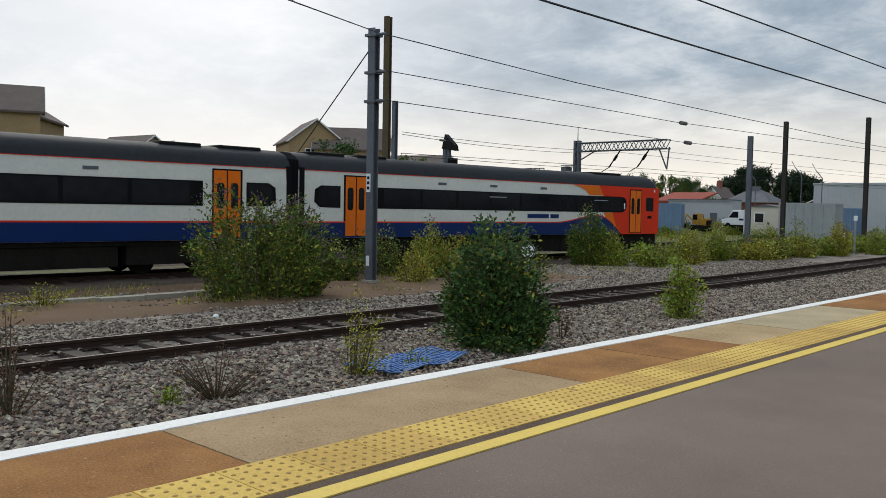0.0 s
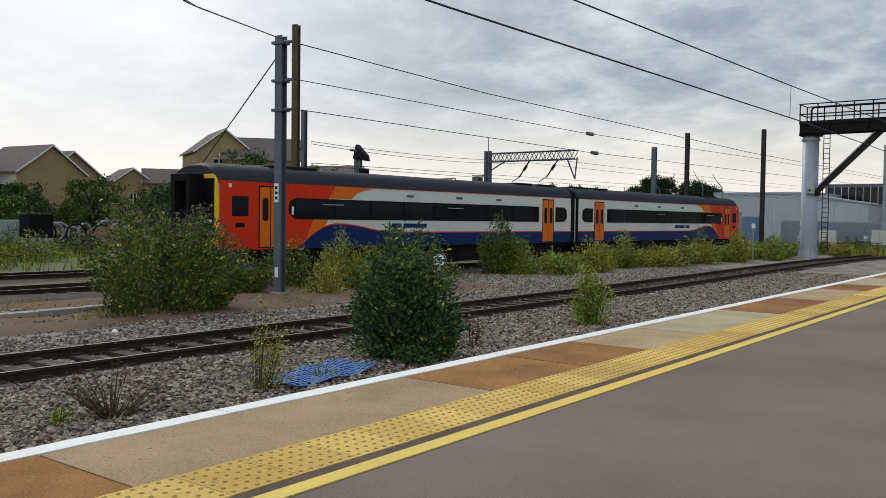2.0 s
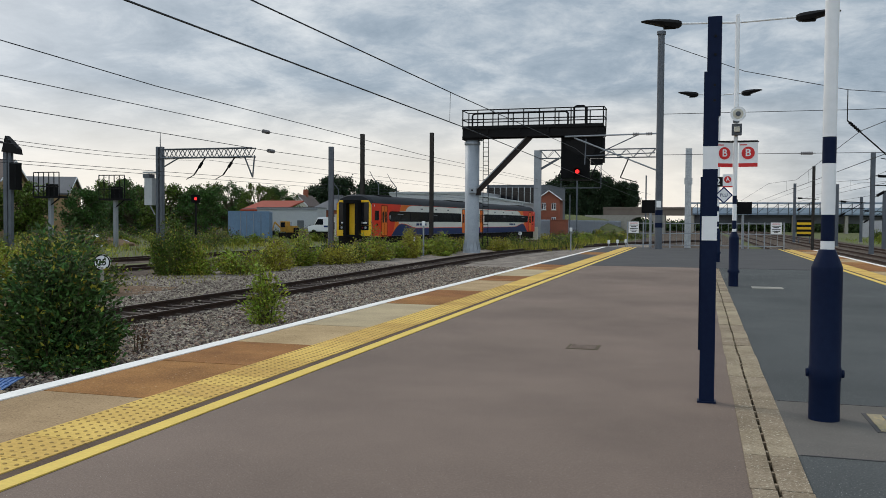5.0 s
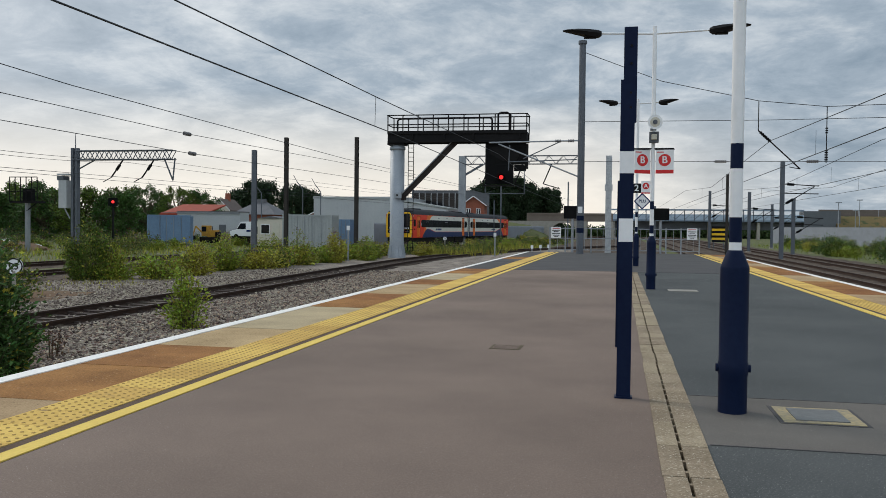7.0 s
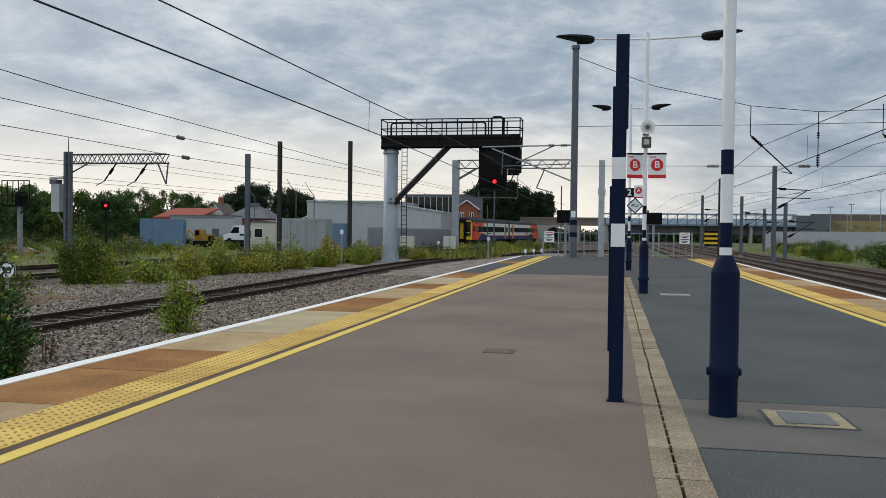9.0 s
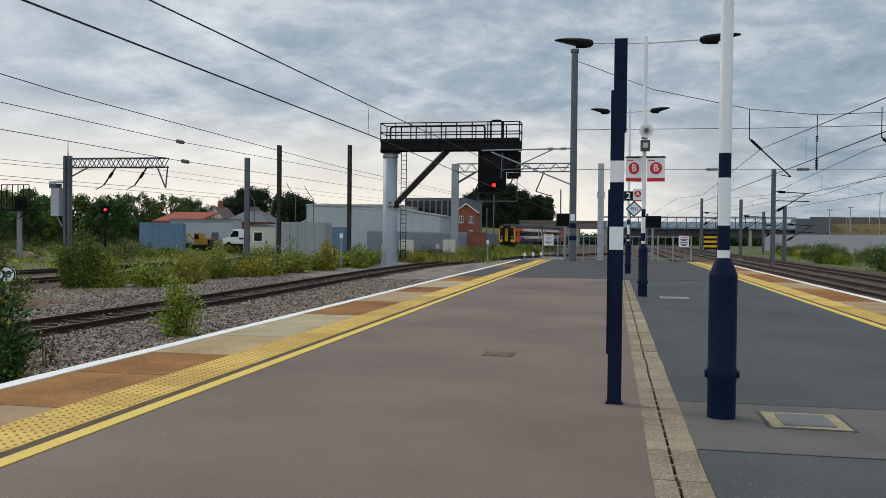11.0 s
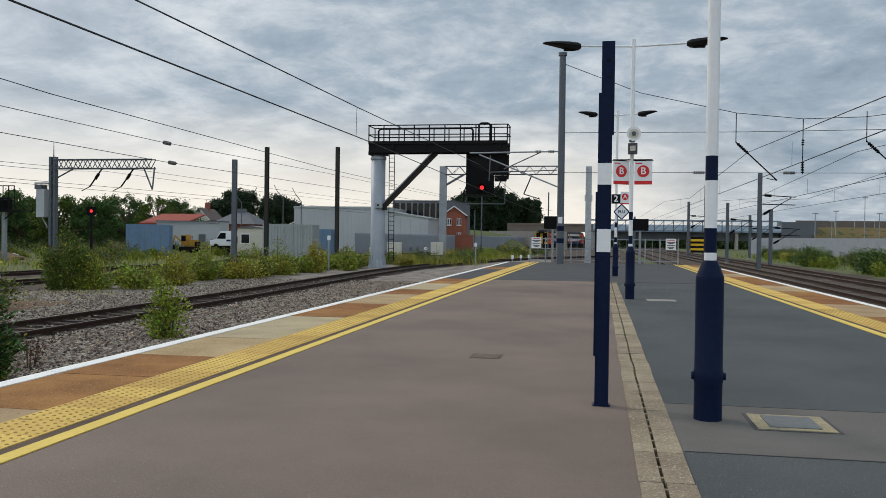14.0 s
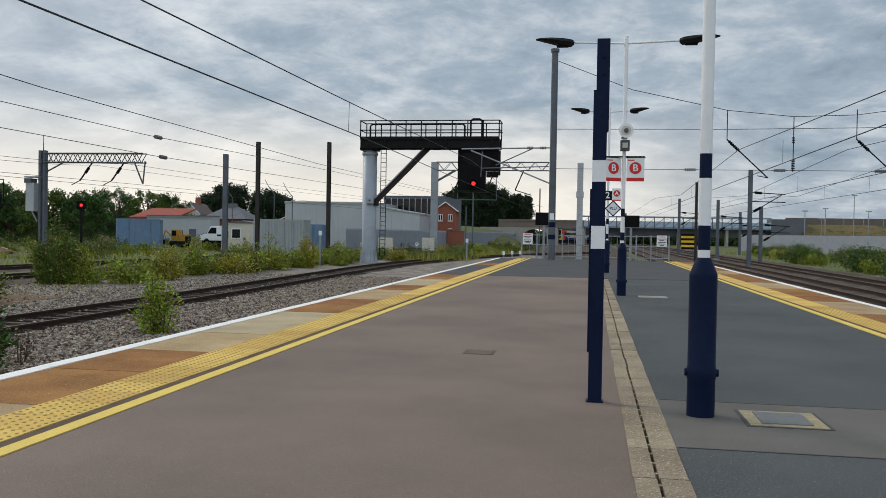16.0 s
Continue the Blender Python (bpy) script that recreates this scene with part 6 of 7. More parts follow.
    for k3 in range(24):
        part("panel", Shape().box(k3 * 4.8, 0, 0, k3 * 4.8 + 4.72, 0.1, 1.7), mat("fence_panels", (0.16, 0.13, 0.11), 0.8, 0, (0.12, 0.1, 0.085), 0.5, 5, 0.1) if k3 == 0 else bpy.data.materials["fence_panels"], bf)
    rw = thing("lineside_fence", "long grey steel fence beyond the main lines", "fence", 27, 165, -1.1)
    for k3 in range(26):
        part("panel", Shape().beam((k3 * 1.0, -k3 * 2.4, 1.5), (k3 * 1.0 + 1.0, -k3 * 2.4 - 2.4, 1.5), 0.08, 2.9), PALISADE, rw)
        part("post", Shape().box(k3 * 1.0, -k3 * 2.4 - 0.06, 0.0, k3 * 1.0 + 0.1, -k3 * 2.4, 3.15), GALV_DARK, rw)
    for k3, (x, y, hh) in enumerate(((38, 165, 7.4), (44, 175, 8.2), (50.5, 180, 11.0), (52, 176, 7.8), (47, 190, 6.6))):
        lp = thing("street_lamp", "tall thin grey street lamp on the far road", "street lamp", x, y, -1.1, group="far street lamps")
        part("column", Shape().tube((0, 0, 0), (0, 0, hh), 0.1, 0.06, n=8), GALV, lp)
        part("lantern", Shape().box(-0.5, -0.15, hh - 0.05, 0.5, 0.15, hh + 0.12), GALV, lp)
    hz = thing("hazard_board", "black and yellow striped board on posts beside the main line", "board", 11.2, 112, -1.1)
    for k4 in range(7):
        part("stripe", Shape().box(0, 0, 0.8 + k4 * 0.28, 1.7, 0.05, 1.08 + k4 * 0.28), TRAIN_YELLOW if k4 % 2 else BLACK, hz)
    part("post", Shape().box(0.2, 0.06, 0, 0.3, 0.16, 2.8).box(1.4, 0.06, 0, 1.5, 0.16, 2.8), GALV_DARK, hz)


# ---- plants ----
LEAF_DARK = leafy("dark_leaves", (0.022, 0.054, 0.011), (0.072, 0.125, 0.024), 0.6)
LEAF_MID = leafy("green_leaves", (0.11, 0.165, 0.014), (0.27, 0.31, 0.03), 0.6)
LEAF_DRY = leafy("yellowing_weeds", (0.22, 0.215, 0.02), (0.38, 0.32, 0.045), 0.5)
LEAF_BROWN = leafy("brown_stalks", (0.15, 0.07, 0.035), (0.09, 0.05, 0.028))
FLOWER = leafy("purple_flowers", (0.17, 0.075, 0.19), (0.14, 0.075, 0.1))
TREE_LEAF = leafy("tree_leaves", (0.022, 0.044, 0.012), (0.055, 0.085, 0.02), 0.45)
LEAF_BUD = leafy("buddleia_leaves", (0.038, 0.068, 0.008), (0.12, 0.158, 0.018), 0.65)
LEAF_PINE = leafy("dark_needles", (0.012, 0.026, 0.01), (0.028, 0.048, 0.018), 0.4)
STEM = mat("stems", (0.1, 0.085, 0.05), 0.9, 0, (0.07, 0.06, 0.035), 4, 30, 0)


def leaf_cloud(r, centres, dirs, size, n, wide=0.24):
    """Folded pointed leaves round given places: returns a Shape."""
    idx = r.randint(0, len(centres), n)
    c = centres[idx] + r.normal(0, 1, (n, 3)) * size * np.array([1.3, 1.3, 1.0])
    d = dirs[idx] + r.normal(0, 0.7, (n, 3))
    d /= np.linalg.norm(d, axis=1)[:, None] + 1e-9
    s = np.cross(d, r.normal(0, 1, (n, 3)))
    s /= np.linalg.norm(s, axis=1)[:, None] + 1e-9
    ln = size * r.uniform(0.7, 1.5, n)[:, None]
    w = ln * wide
    nrm = np.cross(d, s)
    v = np.stack([c, c + d * ln * 0.45 + s * w + nrm * w * 0.4, c + d * ln, c + d * ln * 0.45 - s * w + nrm * w * 0.4], 1).reshape(-1, 3)
    f = (np.array([(0, 1, 2), (0, 2, 3)])[None] + (np.arange(n) * 4)[:, None, None]).reshape(-1, 3)
    sh = Shape()
    sh.v, sh.f, sh.s = v.tolist(), f.tolist(), [False] * len(f)
    return sh


def bush(x, y, z, w, h, leaves, label, m=LEAF_MID, seed=0, size=0.09, stems=26, flowers=0, upright=0.6, name="bush", cat="bush", dry=0.0, lean=(0, 0), base=0.45):
    r = np.random.RandomState(seed)
    p = thing(name, label, cat, x, y, z, group="lineside bushes")
    cs, ds, tips = [], [], []
    st = Shape()
    lobes = [(r.rand() * 6.283, r.uniform(0.72, 1.12), r.uniform(0.75, 1.15)) for _ in range(6)]
    for i in range(stems):
        c, tall, far = lobes[i % 6]
        a = c + r.normal(0, 0.5)
        out = math.sqrt(r.rand()) * w / 2 * far
        hh = h * max(0.3, 1 - 0.62 * (out / (w / 2)) ** 2) * tall * r.uniform(0.6, 1.08)
        b0 = Vector((math.cos(a) * out * base, math.sin(a) * out * base, 0))
        b2 = Vector((math.cos(a) * out + lean[0] * hh, math.sin(a) * out + lean[1] * hh, hh))
        b1 = b0.lerp(b2, 0.5) + Vector((0, 0, hh * 0.15 * upright))
        prev = b0
        for k in range(1, 7):
            u = k / 6
            q = b0 * (1 - u) ** 2 + b1 * 2 * u * (1 - u) + b2 * u * u
            st.tube(prev, q, 0.012 * (1.15 - u), 0.012 * (1.0 - u * 0.9) + 0.001, 4, False)
            if u > 0.12:
                for _ in range(2):
                    cs.append(tuple(prev.lerp(q, r.rand())))
                    dv = (q - prev).normalized()
                    ds.append((dv.x + math.cos(a) * 0.5, dv.y + math.sin(a) * 0.5, dv.z * 0.6))
            prev = q
        tips.append((tuple(b2), tuple((b2 - b1).normalized())))
    tagged(part("branchwork", st, STEM, p), kind="stuff")
    cs, ds = np.array(cs), np.array(ds)
    k = int(leaves * (1 - dry))
    tagged(part("foliage", leaf_cloud(r, cs, ds, size, k), m, p), kind="stuff")
    if dry:
        tagged(part("dry_foliage", leaf_cloud(r, cs, ds, size, leaves - k), LEAF_DRY, p, "yellowing leaves"), kind="stuff")
    if flowers:
        fc = np.array([t[0] for t in tips])
        fd = np.array([t[1] for t in tips])
        tagged(part("blossom", leaf_cloud(r, fc, fd, size * 0.6, flowers), FLOWER, p, "purple flower spikes"), kind="stuff")
    return p


def tree(x, y, z, w, h, seed, label, m=TREE_LEAF, n=2600, size=0.5, conifer=False):
    r = np.random.RandomState(seed)
    p = thing("tree", label, "tree", x, y, z)
    t = Shape().tube((0, 0, 0), (0, 0, h * 0.55), w * 0.035, w * 0.02, 8)
    cs = []
    for i in range(60):
        a = r.rand() * 6.283
        zz = h * r.uniform(0.12, 0.97)
        rad = w / 2 * (math.sqrt(max(0.03, 1 - ((zz / h - 0.55) / 0.5) ** 2)) if not conifer else max(0.1, 1.05 - zz / h)) * r.uniform(0.3, 1.0)
        q = (math.cos(a) * rad, math.sin(a) * rad, zz)
        t.tube((0, 0, min(zz * 0.6, h * 0.5)), q, w * 0.012, w * 0.003, 4, False)
        for _ in range(7):
            cs.append((q[0] * r.uniform(0.6, 1.05), q[1] * r.uniform(0.6, 1.05), q[2] + r.normal(0, h * 0.035)))
    part("trunk", t, STEM, p)
    cs = np.array(cs)
    part("crown", leaf_cloud(r, cs, cs * np.array([1, 1, 0.2]) / (w / 2), size, n, 0.45), m, p)
    return p


def build_plants():
    bush(-9.2, 10.85, -1.1, 1.85, 2.5, 13000, "dense dark green bush growing in the ballast by the platform", LEAF_DARK, 1, 0.078, 46, 0, 1.0, base=0.25, dry=0.05)
    bush(-9.1, 10.95, -1.1, 2.3, 1.1, 4800, "low dark green shoots round the foot of a bush", LEAF_DARK, 9, 0.078, 30, 0, 0.5, base=0.5, dry=0.06)
    bush(-17.85, 12.25, -1.1, 4.9, 2.75, 26000, "wide green buddleia bush with purple flower spikes", LEAF_BUD, 2, 0.082, 130, 1500, 0.8, dry=0.16, base=0.6)
    bush(-8.9, 16.9, -1.1, 0.9, 1.8, 2000, "small upright green bush in the ballast", LEAF_MID, 3, 0.075, 17, 0, 1.0, dry=0.1)
    bush(-19.9, 20.6, -1.1, 2.2, 2.2, 4600, "green and yellow bush beside the steel mast", LEAF_MID, 4, 0.08, 34, 150, 0.8, dry=0.5)
    bush(-18.5, 18.3, -1.1, 1.5, 1.2, 1300, "low yellowing weeds round the mast", LEAF_DRY, 5, 0.08, 26, 0, 0.8)
    bush(-20.4, 30.6, -1.1, 1.9, 2.9, 8000, "bushy green shrub beside the running line", LEAF_BUD, 6, 0.085, 44, 60, 1.0, dry=0.08, base=0.6)
    specs = [(-19.6, 31.2, 2.4, 1.6), (-18.3, 34.6, 2.6, 1.75), (-18.6, 38.6, 2.7, 1.9), (-17.3, 42.0, 2.2, 1.5), (-17.2, 45.0, 2.3, 2.0), (-16.2, 48.4, 1.7, 2.3), (-15.4, 51.8, 1.9, 1.7), (-19.8, 23.8, 2.0, 1.2)]
    for i, (x, y, w, h) in enumerate(specs):
        bush(x, y, -1.1, w * 0.85, h, 3400, "green and yellow lineside bushes with dry purple flower heads", (LEAF_MID, LEAF_DRY, LEAF_MID, LEAF_BUD)[i % 4], 20 + i, 0.1, 40, 220, 0.9, dry=0.25)
    specs = [(-17.3, 22.0, 2.0, 1.5), (-18.7, 23.0, 2.0, 1.7), (-20.6, 22.6, 2.0, 1.6), (-21.2, 19.6, 2.4, 1.9), (-20.4, 17.0, 1.7, 1.4), (-21.5, 15.6, 2.2, 2.0), (-17.9, 20.4, 1.5, 1.1)]
    for i, (x, y, w, h) in enumerate(specs):
        bush(x, y, -1.1, w, h, 3200, "ragged green and yellow weeds round the mast foot", (LEAF_BUD, LEAF_MID, LEAF_DRY, LEAF_BUD)[i % 4], 60 + i, 0.085, 36, 120, 0.9, "weeds", "weeds", dry=0.22)
    # thin weeds in the ballast
    bush(-8.9, 7.5, -1.1, 0.9, 1.3, 900, "thin yellow-brown weed in the ballast by the platform", LEAF_DRY, 41, 0.045, 16, 0, 1.0, "weed", "weed")
    bush(-8.95, 5.45, -1.1, 1.5, 0.9, 520, "dry reddish-brown weed clump in the ballast", LEAF_BROWN, 42, 0.04, 34, 0, 0.7, "weed", "weed", base=0.12)
    bush(-9.0, 4.85, -1.1, 0.28, 0.3, 160, "small bright green weed in the ballast", LEAF_MID, 43, 0.05, 8, 0, 1.0, "weed", "weed")
    bush(-9.6, 3.35, -1.1, 1.0, 1.4, 620, "tall thin weed stalks in the ballast", LEAF_BROWN, 44, 0.045, 18, 0, 0.8, "weed", "weed", base=0.15)
    bush(-9.2, 12.8, -1.1, 0.35, 1.0, 120, "single dry weed stalk in the ballast", LEAF_BROWN, 45, 0.05, 5, 0, 1.0, "weed", "weed")
    bush(-18.9, 7.5, -1.0, 1.6, 0.5, 420, "low green weeds on the soil by the cable trough", LEAF_DRY, 46, 0.06, 24, 0, 0.6, "weed", "weed")
    bush(-8.9, 8.7, -1.1, 0.3, 0.45, 80, "small weed beside blue matting", LEAF_MID, 47, 0.05, 6, 0, 1.0, "weed", "weed")
    # far banks of weeds
    rnd = np.random.RandomState(77)
    protos = []
    for i in range(7):
        protos.append(bush(-32 - i * 3, 34 + i * 5, -1.0, 2.2 + 0.4 * i, 0.9 + 0.2 * i, 1700, ("tall yellow-green weeds on rough ground", "dry yellowing weeds on rough ground", "dark buddleia with faded purple heads on rough ground")[i % 3], (LEAF_MID, LEAF_DRY, LEAF_BUD, LEAF_MID, LEAF_BROWN, LEAF_BUD, LEAF_DARK)[i], 100 + i, 0.12, 44, 160 if i % 3 == 2 else 40, 0.9, "weeds", "weeds", dry=(0.2, 0.1, 0.08, 0.35, 0.5, 0.1, 0.05)[i]))

    def scatter(n, place, pick):
        for _ in range(n):
            x, y = place()
            copy_thing(protos[pick[rnd.randint(len(pick))]], pose(x, y, -1.05 + (rise(y) if -17.6 < x < -4.5 else 0), 0, 0, rnd.uniform(0, 360)))

    def west():
        y = 14 + 100 * rnd.rand() ** 1.3
        return track_x(y) - rnd.uniform(10, 34), y
    scatter(105, west, (0, 0, 1, 2, 3, 4, 5))

    def verge():
        y = 30 + 36 * rnd.rand()
        return track_x(y) + rnd.uniform(4.4, 7.2), y
    scatter(30, verge, (0, 1, 0, 2))

    def between():
        y = 58 + 70 * rnd.rand()
        return min(rnd.uniform(track_x(y) + 4.5, track_x(y) + 11), -8.0), y
    scatter(20, between, (0, 0, 1, 1, 2))

    def east():
        y = 34 + 100 * rnd.rand() ** 1.3
        return 18.2 + 12 * rnd.rand() ** 1.3 + (y - 50) * 0.05, y
    for i in range(3):
        protos.append(bush(21.5 + i * 3, 62 + i * 9, -1.0, 2.8 + 0.7 * i, 1.1 + 0.4 * i, 2600, "dense dark green bushes beside the main line", (LEAF_DARK, LEAF_BUD, LEAF_DARK)[i], 130 + i, 0.16, 50, 30, 0.9, "bushes", "bushes", dry=0.06))
    scatter(80, east, (7, 8, 9, 0, 1, 2, 5))

    def behind():
        y = 100 + 110 * rnd.rand()
        return track_x(y) - rnd.uniform(5, 12), y
    scatter(24, behind, (0, 1, 2))
    # grass blades on the open ground
    for name, n, box, hh, m in (("grass", 7000, (-22.0, -17.0, 3, 62), 0.12, LEAF_DRY), ("grass", 20000, (-75, -32.5, 0, 100), 0.42, LEAF_MID), ("grass", 9000, (-60, -32.5, 0, 80), 0.5, LEAF_DRY), ("grass", 9000, (18.6, 40, 30, 140), 0.45, LEAF_MID), ("grass", 1800, (-15.5, -9.2, 64, 125), 0.6, LEAF_BUD), ("grass", 4200, (-15.5, -9.2, 64, 125), 0.65, LEAF_DRY)):
        x = rnd.uniform(box[0], box[1], n)
        y = box[2] + (box[3] - box[2]) * rnd.rand(n) ** 1.4
        clump = np.sin(x * 1.7 + 3 * np.sin(y * 0.6)) + np.sin(y * 1.1 + x) > -0.2
        x, y = x[clump], y[clump]
        k = len(x)
        ang = rnd.uniform(0, 6.283, k)
        ln = hh * rnd.uniform(0.5, 1.5, k)
        w = 0.012 + 0.03 * hh
        z0 = np.full(k, -1.06 if hh < 0.3 else -1.1)
        p0 = np.stack([x - np.cos(ang) * w, y - np.sin(ang) * w, z0], -1)
        p1 = np.stack([x + np.cos(ang) * w, y + np.sin(ang) * w, z0], -1)
        p2 = np.stack([x + rnd.normal(0, 0.3, k) * ln, y + rnd.normal(0, 0.3, k) * ln, z0 + ln], -1)
        me = bpy.data.meshes.new(name)
        me.from_pydata(np.stack([p0, p1, p2], 1).reshape(-1, 3).tolist(), [], np.arange(3 * k).reshape(-1, 3).tolist())
        me.materials.append(m)
        tagged(new(name, me), "tufts of rough lineside grass on bare ground", "grass", kind="stuff")
    # distant belts of trees that close the horizon
    for name, x0, x1, y, hh, n in (("far_woods", -340, 60, 330, 7.0, 9000), ("far_woods", 30, 330, 320, 5.0, 4000), ("far_hedge", -34, 46, 262, 3.8, 5000), ("far_hedge", -150, -60, 175, 5.5, 4500)):
        c = np.stack([rnd.uniform(x0, x1, 3000), y + rnd.uniform(-3, 3, 3000), np.zeros(3000)], -1)
        top = hh * (0.6 + 0.25 * np.sin(c[:, 0] * 0.11) + 0.15 * np.sin(c[:, 0] * 0.37 + 1))
        c[:, 2] = -1 + top * rnd.rand(3000)
        tagged(solo(name, leaf_cloud(rnd, c, np.tile((0.0, 0.0, 1.0), (len(c), 1)), 0.62, n * 3, 0.5), TREE_LEAF, "distant dark belt of trees on the horizon", "trees"), kind="stuff")
    # trees
    for i, (x, y, w, h) in enumerate(((-92.5, 200, 8, 11.0), (-88.5, 201, 9, 13.0), (-84.6, 199, 9, 12.6), (-78, 200, 9, 11.6), (-74.5, 201, 8, 10.6), (-86, 120, 9, 6.6), (-96, 130, 12, 7.5), (-35.0, 216, 8, 11.5), (-33.0, 215, 9, 13.0), (-30.5, 218, 10, 14.2), (-27, 214, 10, 15.2), (-24, 217, 9.5, 14), (-21.6, 215, 9, 12.6), (-28.6, 213, 9, 14.0), (-18.4, 217, 7, 12.0), (-15.6, 214, 5, 11))):
        tree(x, y, -1.1, w, h, 300 + i, "dark green tree behind the railway yard", LEAF_PINE if i >= 7 or i < 5 else TREE_LEAF, 9000 if i < 7 else 14000, 0.36, i >= 7 and i % 3 == 0)
    for i, (x, y, w, h) in enumerate(((-69.5, 58.2, 11, 8.6), (-64.0, 62.5, 9, 7.4), (-76.5, 53.2, 7, 5.2), (-77.3, 45.9, 9, 5.8), (-84, 42, 8, 5.0), (-57, 50, 8, 6.2), (-60, 44, 8, 4.6), (-60, 66, 6, 5.4), (-63, 78, 5, 5.2), (-76, 100, 9, 7.5), (-74, 127, 9, 8.0), (-68.5, 126, 8, 8.0), (-66.0, 129, 7, 7.4), (-80, 130, 9, 8.2), (-66, 90, 9, 6.8), (-60, 88, 8, 6.4), (-55, 88, 6, 5.6), (-64, 30, 7, 3.4))):
        tree(x, y, -1.1, w, h, 340 + i, "rounded green tree beside the houses", (LEAF_DARK, LEAF_BUD)[i % 2], 9000, 0.19)


# ---- lineside things ----
def build_lineside():
    # blue matting by the platform
    m = mat("blue_matting", (0.1, 0.2, 0.42), 0.7, 0, (0.06, 0.13, 0.3), 3, 30, 0.2)
    b = thing("blue_mat", "crumpled blue plastic grid matting lying on the ballast", "mat", -9.05, 8.7, -1.06, 4)
    sh = Shape()
    n, k = 15, 9
    r = random.Random(4)
    zz = {}
    for i in range(n + 1):
        for j in range(k + 1):
            zz[i, j] = 0.04 + 0.018 * math.sin(i * 0.8 + j) + r.uniform(0, 0.012) + 0.06 * max(0, i - 11) / 4
    for j in range(k + 1):
        for i in range(n):
            sh.beam((-0.45 + j * 0.1, -0.85 + i * 0.115, zz[i, j]), (-0.45 + j * 0.1, -0.85 + (i + 1) * 0.115, zz[i + 1, j]), 0.03, 0.012)
    for i in range(n + 1):
        for j in range(k):
            sh.beam((-0.45 + j * 0.1, -0.85 + i * 0.115, zz[i, j]), (-0.45 + (j + 1) * 0.1, -0.85 + i * 0.115, zz[i, j + 1]), 0.03, 0.012)
    part("grid", sh, m, b)
    sl = Shape()
    for i in range(n):
        for j in range(k):
            if r.random() < 0.8:
                x, y = -0.45 + j * 0.1, -0.85 + i * 0.115
                sl.add([(x, y, zz[i, j] - 0.008), (x + 0.1, y, zz[i, j + 1] - 0.008), (x + 0.1, y + 0.115, zz[i + 1, j + 1] - 0.008), (x, y + 0.115, zz[i + 1, j] - 0.008)], [(0, 1, 2, 3)])
    part("sheet", sl, m, b)
    st = Shape()
    st.lathe(0, 0, [(0.02, 0), (0.06, 0.01), (0.065, 0.04), (0.04, 0.08), (0.0, 0.09)], 9)
    o = solo("pale_stone", st, WHITE, "single pale white stone on the ballast", "stone")
    o.location = (-15.2, 9.4, -1.07)
    # speed sign
    for x, y in ((-15.2, 19.6), (-17.3, 86)):
        s = thing("speed_sign", "round white speed sign with black figures on a short post", "sign", x, y, -0.88, 20, "speed signs")
        part("post", Shape().tube((0, 0, -0.25), (0, 0, 0.8), 0.05, n=8), CONCRETE, s)
        part("disc", Shape().tube((0, -0.02, 0.92), (0, 0.01, 0.92), 0.22, n=24), WHITE, s, "white disc")
        ring = Shape()
        q = 24
        vs = [(rr * math.cos(2 * math.pi * i / q), -0.024, 0.92 + rr * math.sin(2 * math.pi * i / q)) for rr in (0.185, 0.22) for i in range(q)]
        ring.add(vs, [(i, (i + 1) % q, q + (i + 1) % q, q + i) for i in range(q)])
        part("rim", ring, BLACK, s)
        letter("25", 0.24, BLACK, s, (0, -0.024, 0.92))
    # white marker posts and stakes
    for x, y, h in ((-9.1, 64.2, 1.9), (-16.3, 51.0, 2.3), (-17.1, 51.5, 1.3), (-34.5, 28.6, 1.9), (-6.9, 70, 0.9), (-6.4, 72, 0.9), (-5.9, 74, 0.9)):
        s = thing("marker_stake", "slim pale marker post beside the track", "marker post", x, y, -1.1, group="marker posts")
        part("post", Shape().box(-0.04, -0.04, 0, 0.04, 0.04, h - 0.25), GALV, s)
        part("head", Shape().box(-0.1, -0.05, h - 0.28, 0.1, 0.05, h), WHITE, s, "white head", 0.02)
    # ground signal box cluster and old signal towers on the far side
    for x, y, h in ((-42.0, 45.0, 6.1),):
        s = thing("old_signal_post", "dark steel signal post with a black pointed head", "signal", x, y, -1.1)
        part("post", Shape().box(-0.22, -0.15, 0, 0.05, 0.15, h + 1.0), GALV_DARK, s)
        part("post", Shape().box(0.12, -0.12, 0, 0.34, 0.12, h + 0.6), GALV_DARK, s)
        part("head", Shape().prism([(-0.3, -0.2, h + 0.4), (1.0, -0.2, h + 0.2), (0.9, -0.2, h + 0.6), (0.0, -0.2, h + 1.4)], (0, 0.4, 0)), BLACK, s, "black pointed head")
        part("lamp_box", Shape().box(0.4, -0.3, h - 2.0, 0.9, 0.2, h - 0.3), BLACK_MATT, s)
    for x, y, z in ((-48.9, 56.8, 3.5), (-45.2, 59.8, 3.4)):
        s = thing("signal_platform", "black railed signal platform on a pale post", "signal", x, y, -1.1)
        part("post", Shape().box(-0.14, -0.14, 0, 0.14, 0.14, z + 0.4), GALV, s)
        part("deck", Shape().box(-1.2, -0.5, z + 0.4, 1.2, 0.5, z + 0.55), BLACK, s)
        for k2 in range(6):
            part("stanchion", Shape().tube((-1.2 + k2 * 0.48, -0.5, z + 0.5), (-1.2 + k2 * 0.48, -0.5, z + 2.4), 0.04, n=6), BLACK, s)
        for zz2 in (1.3, 2.4):
            part("handrail", Shape().tube((-1.2, -0.5, z + zz2), (1.2, -0.5, z + zz2), 0.04, n=6), BLACK, s)
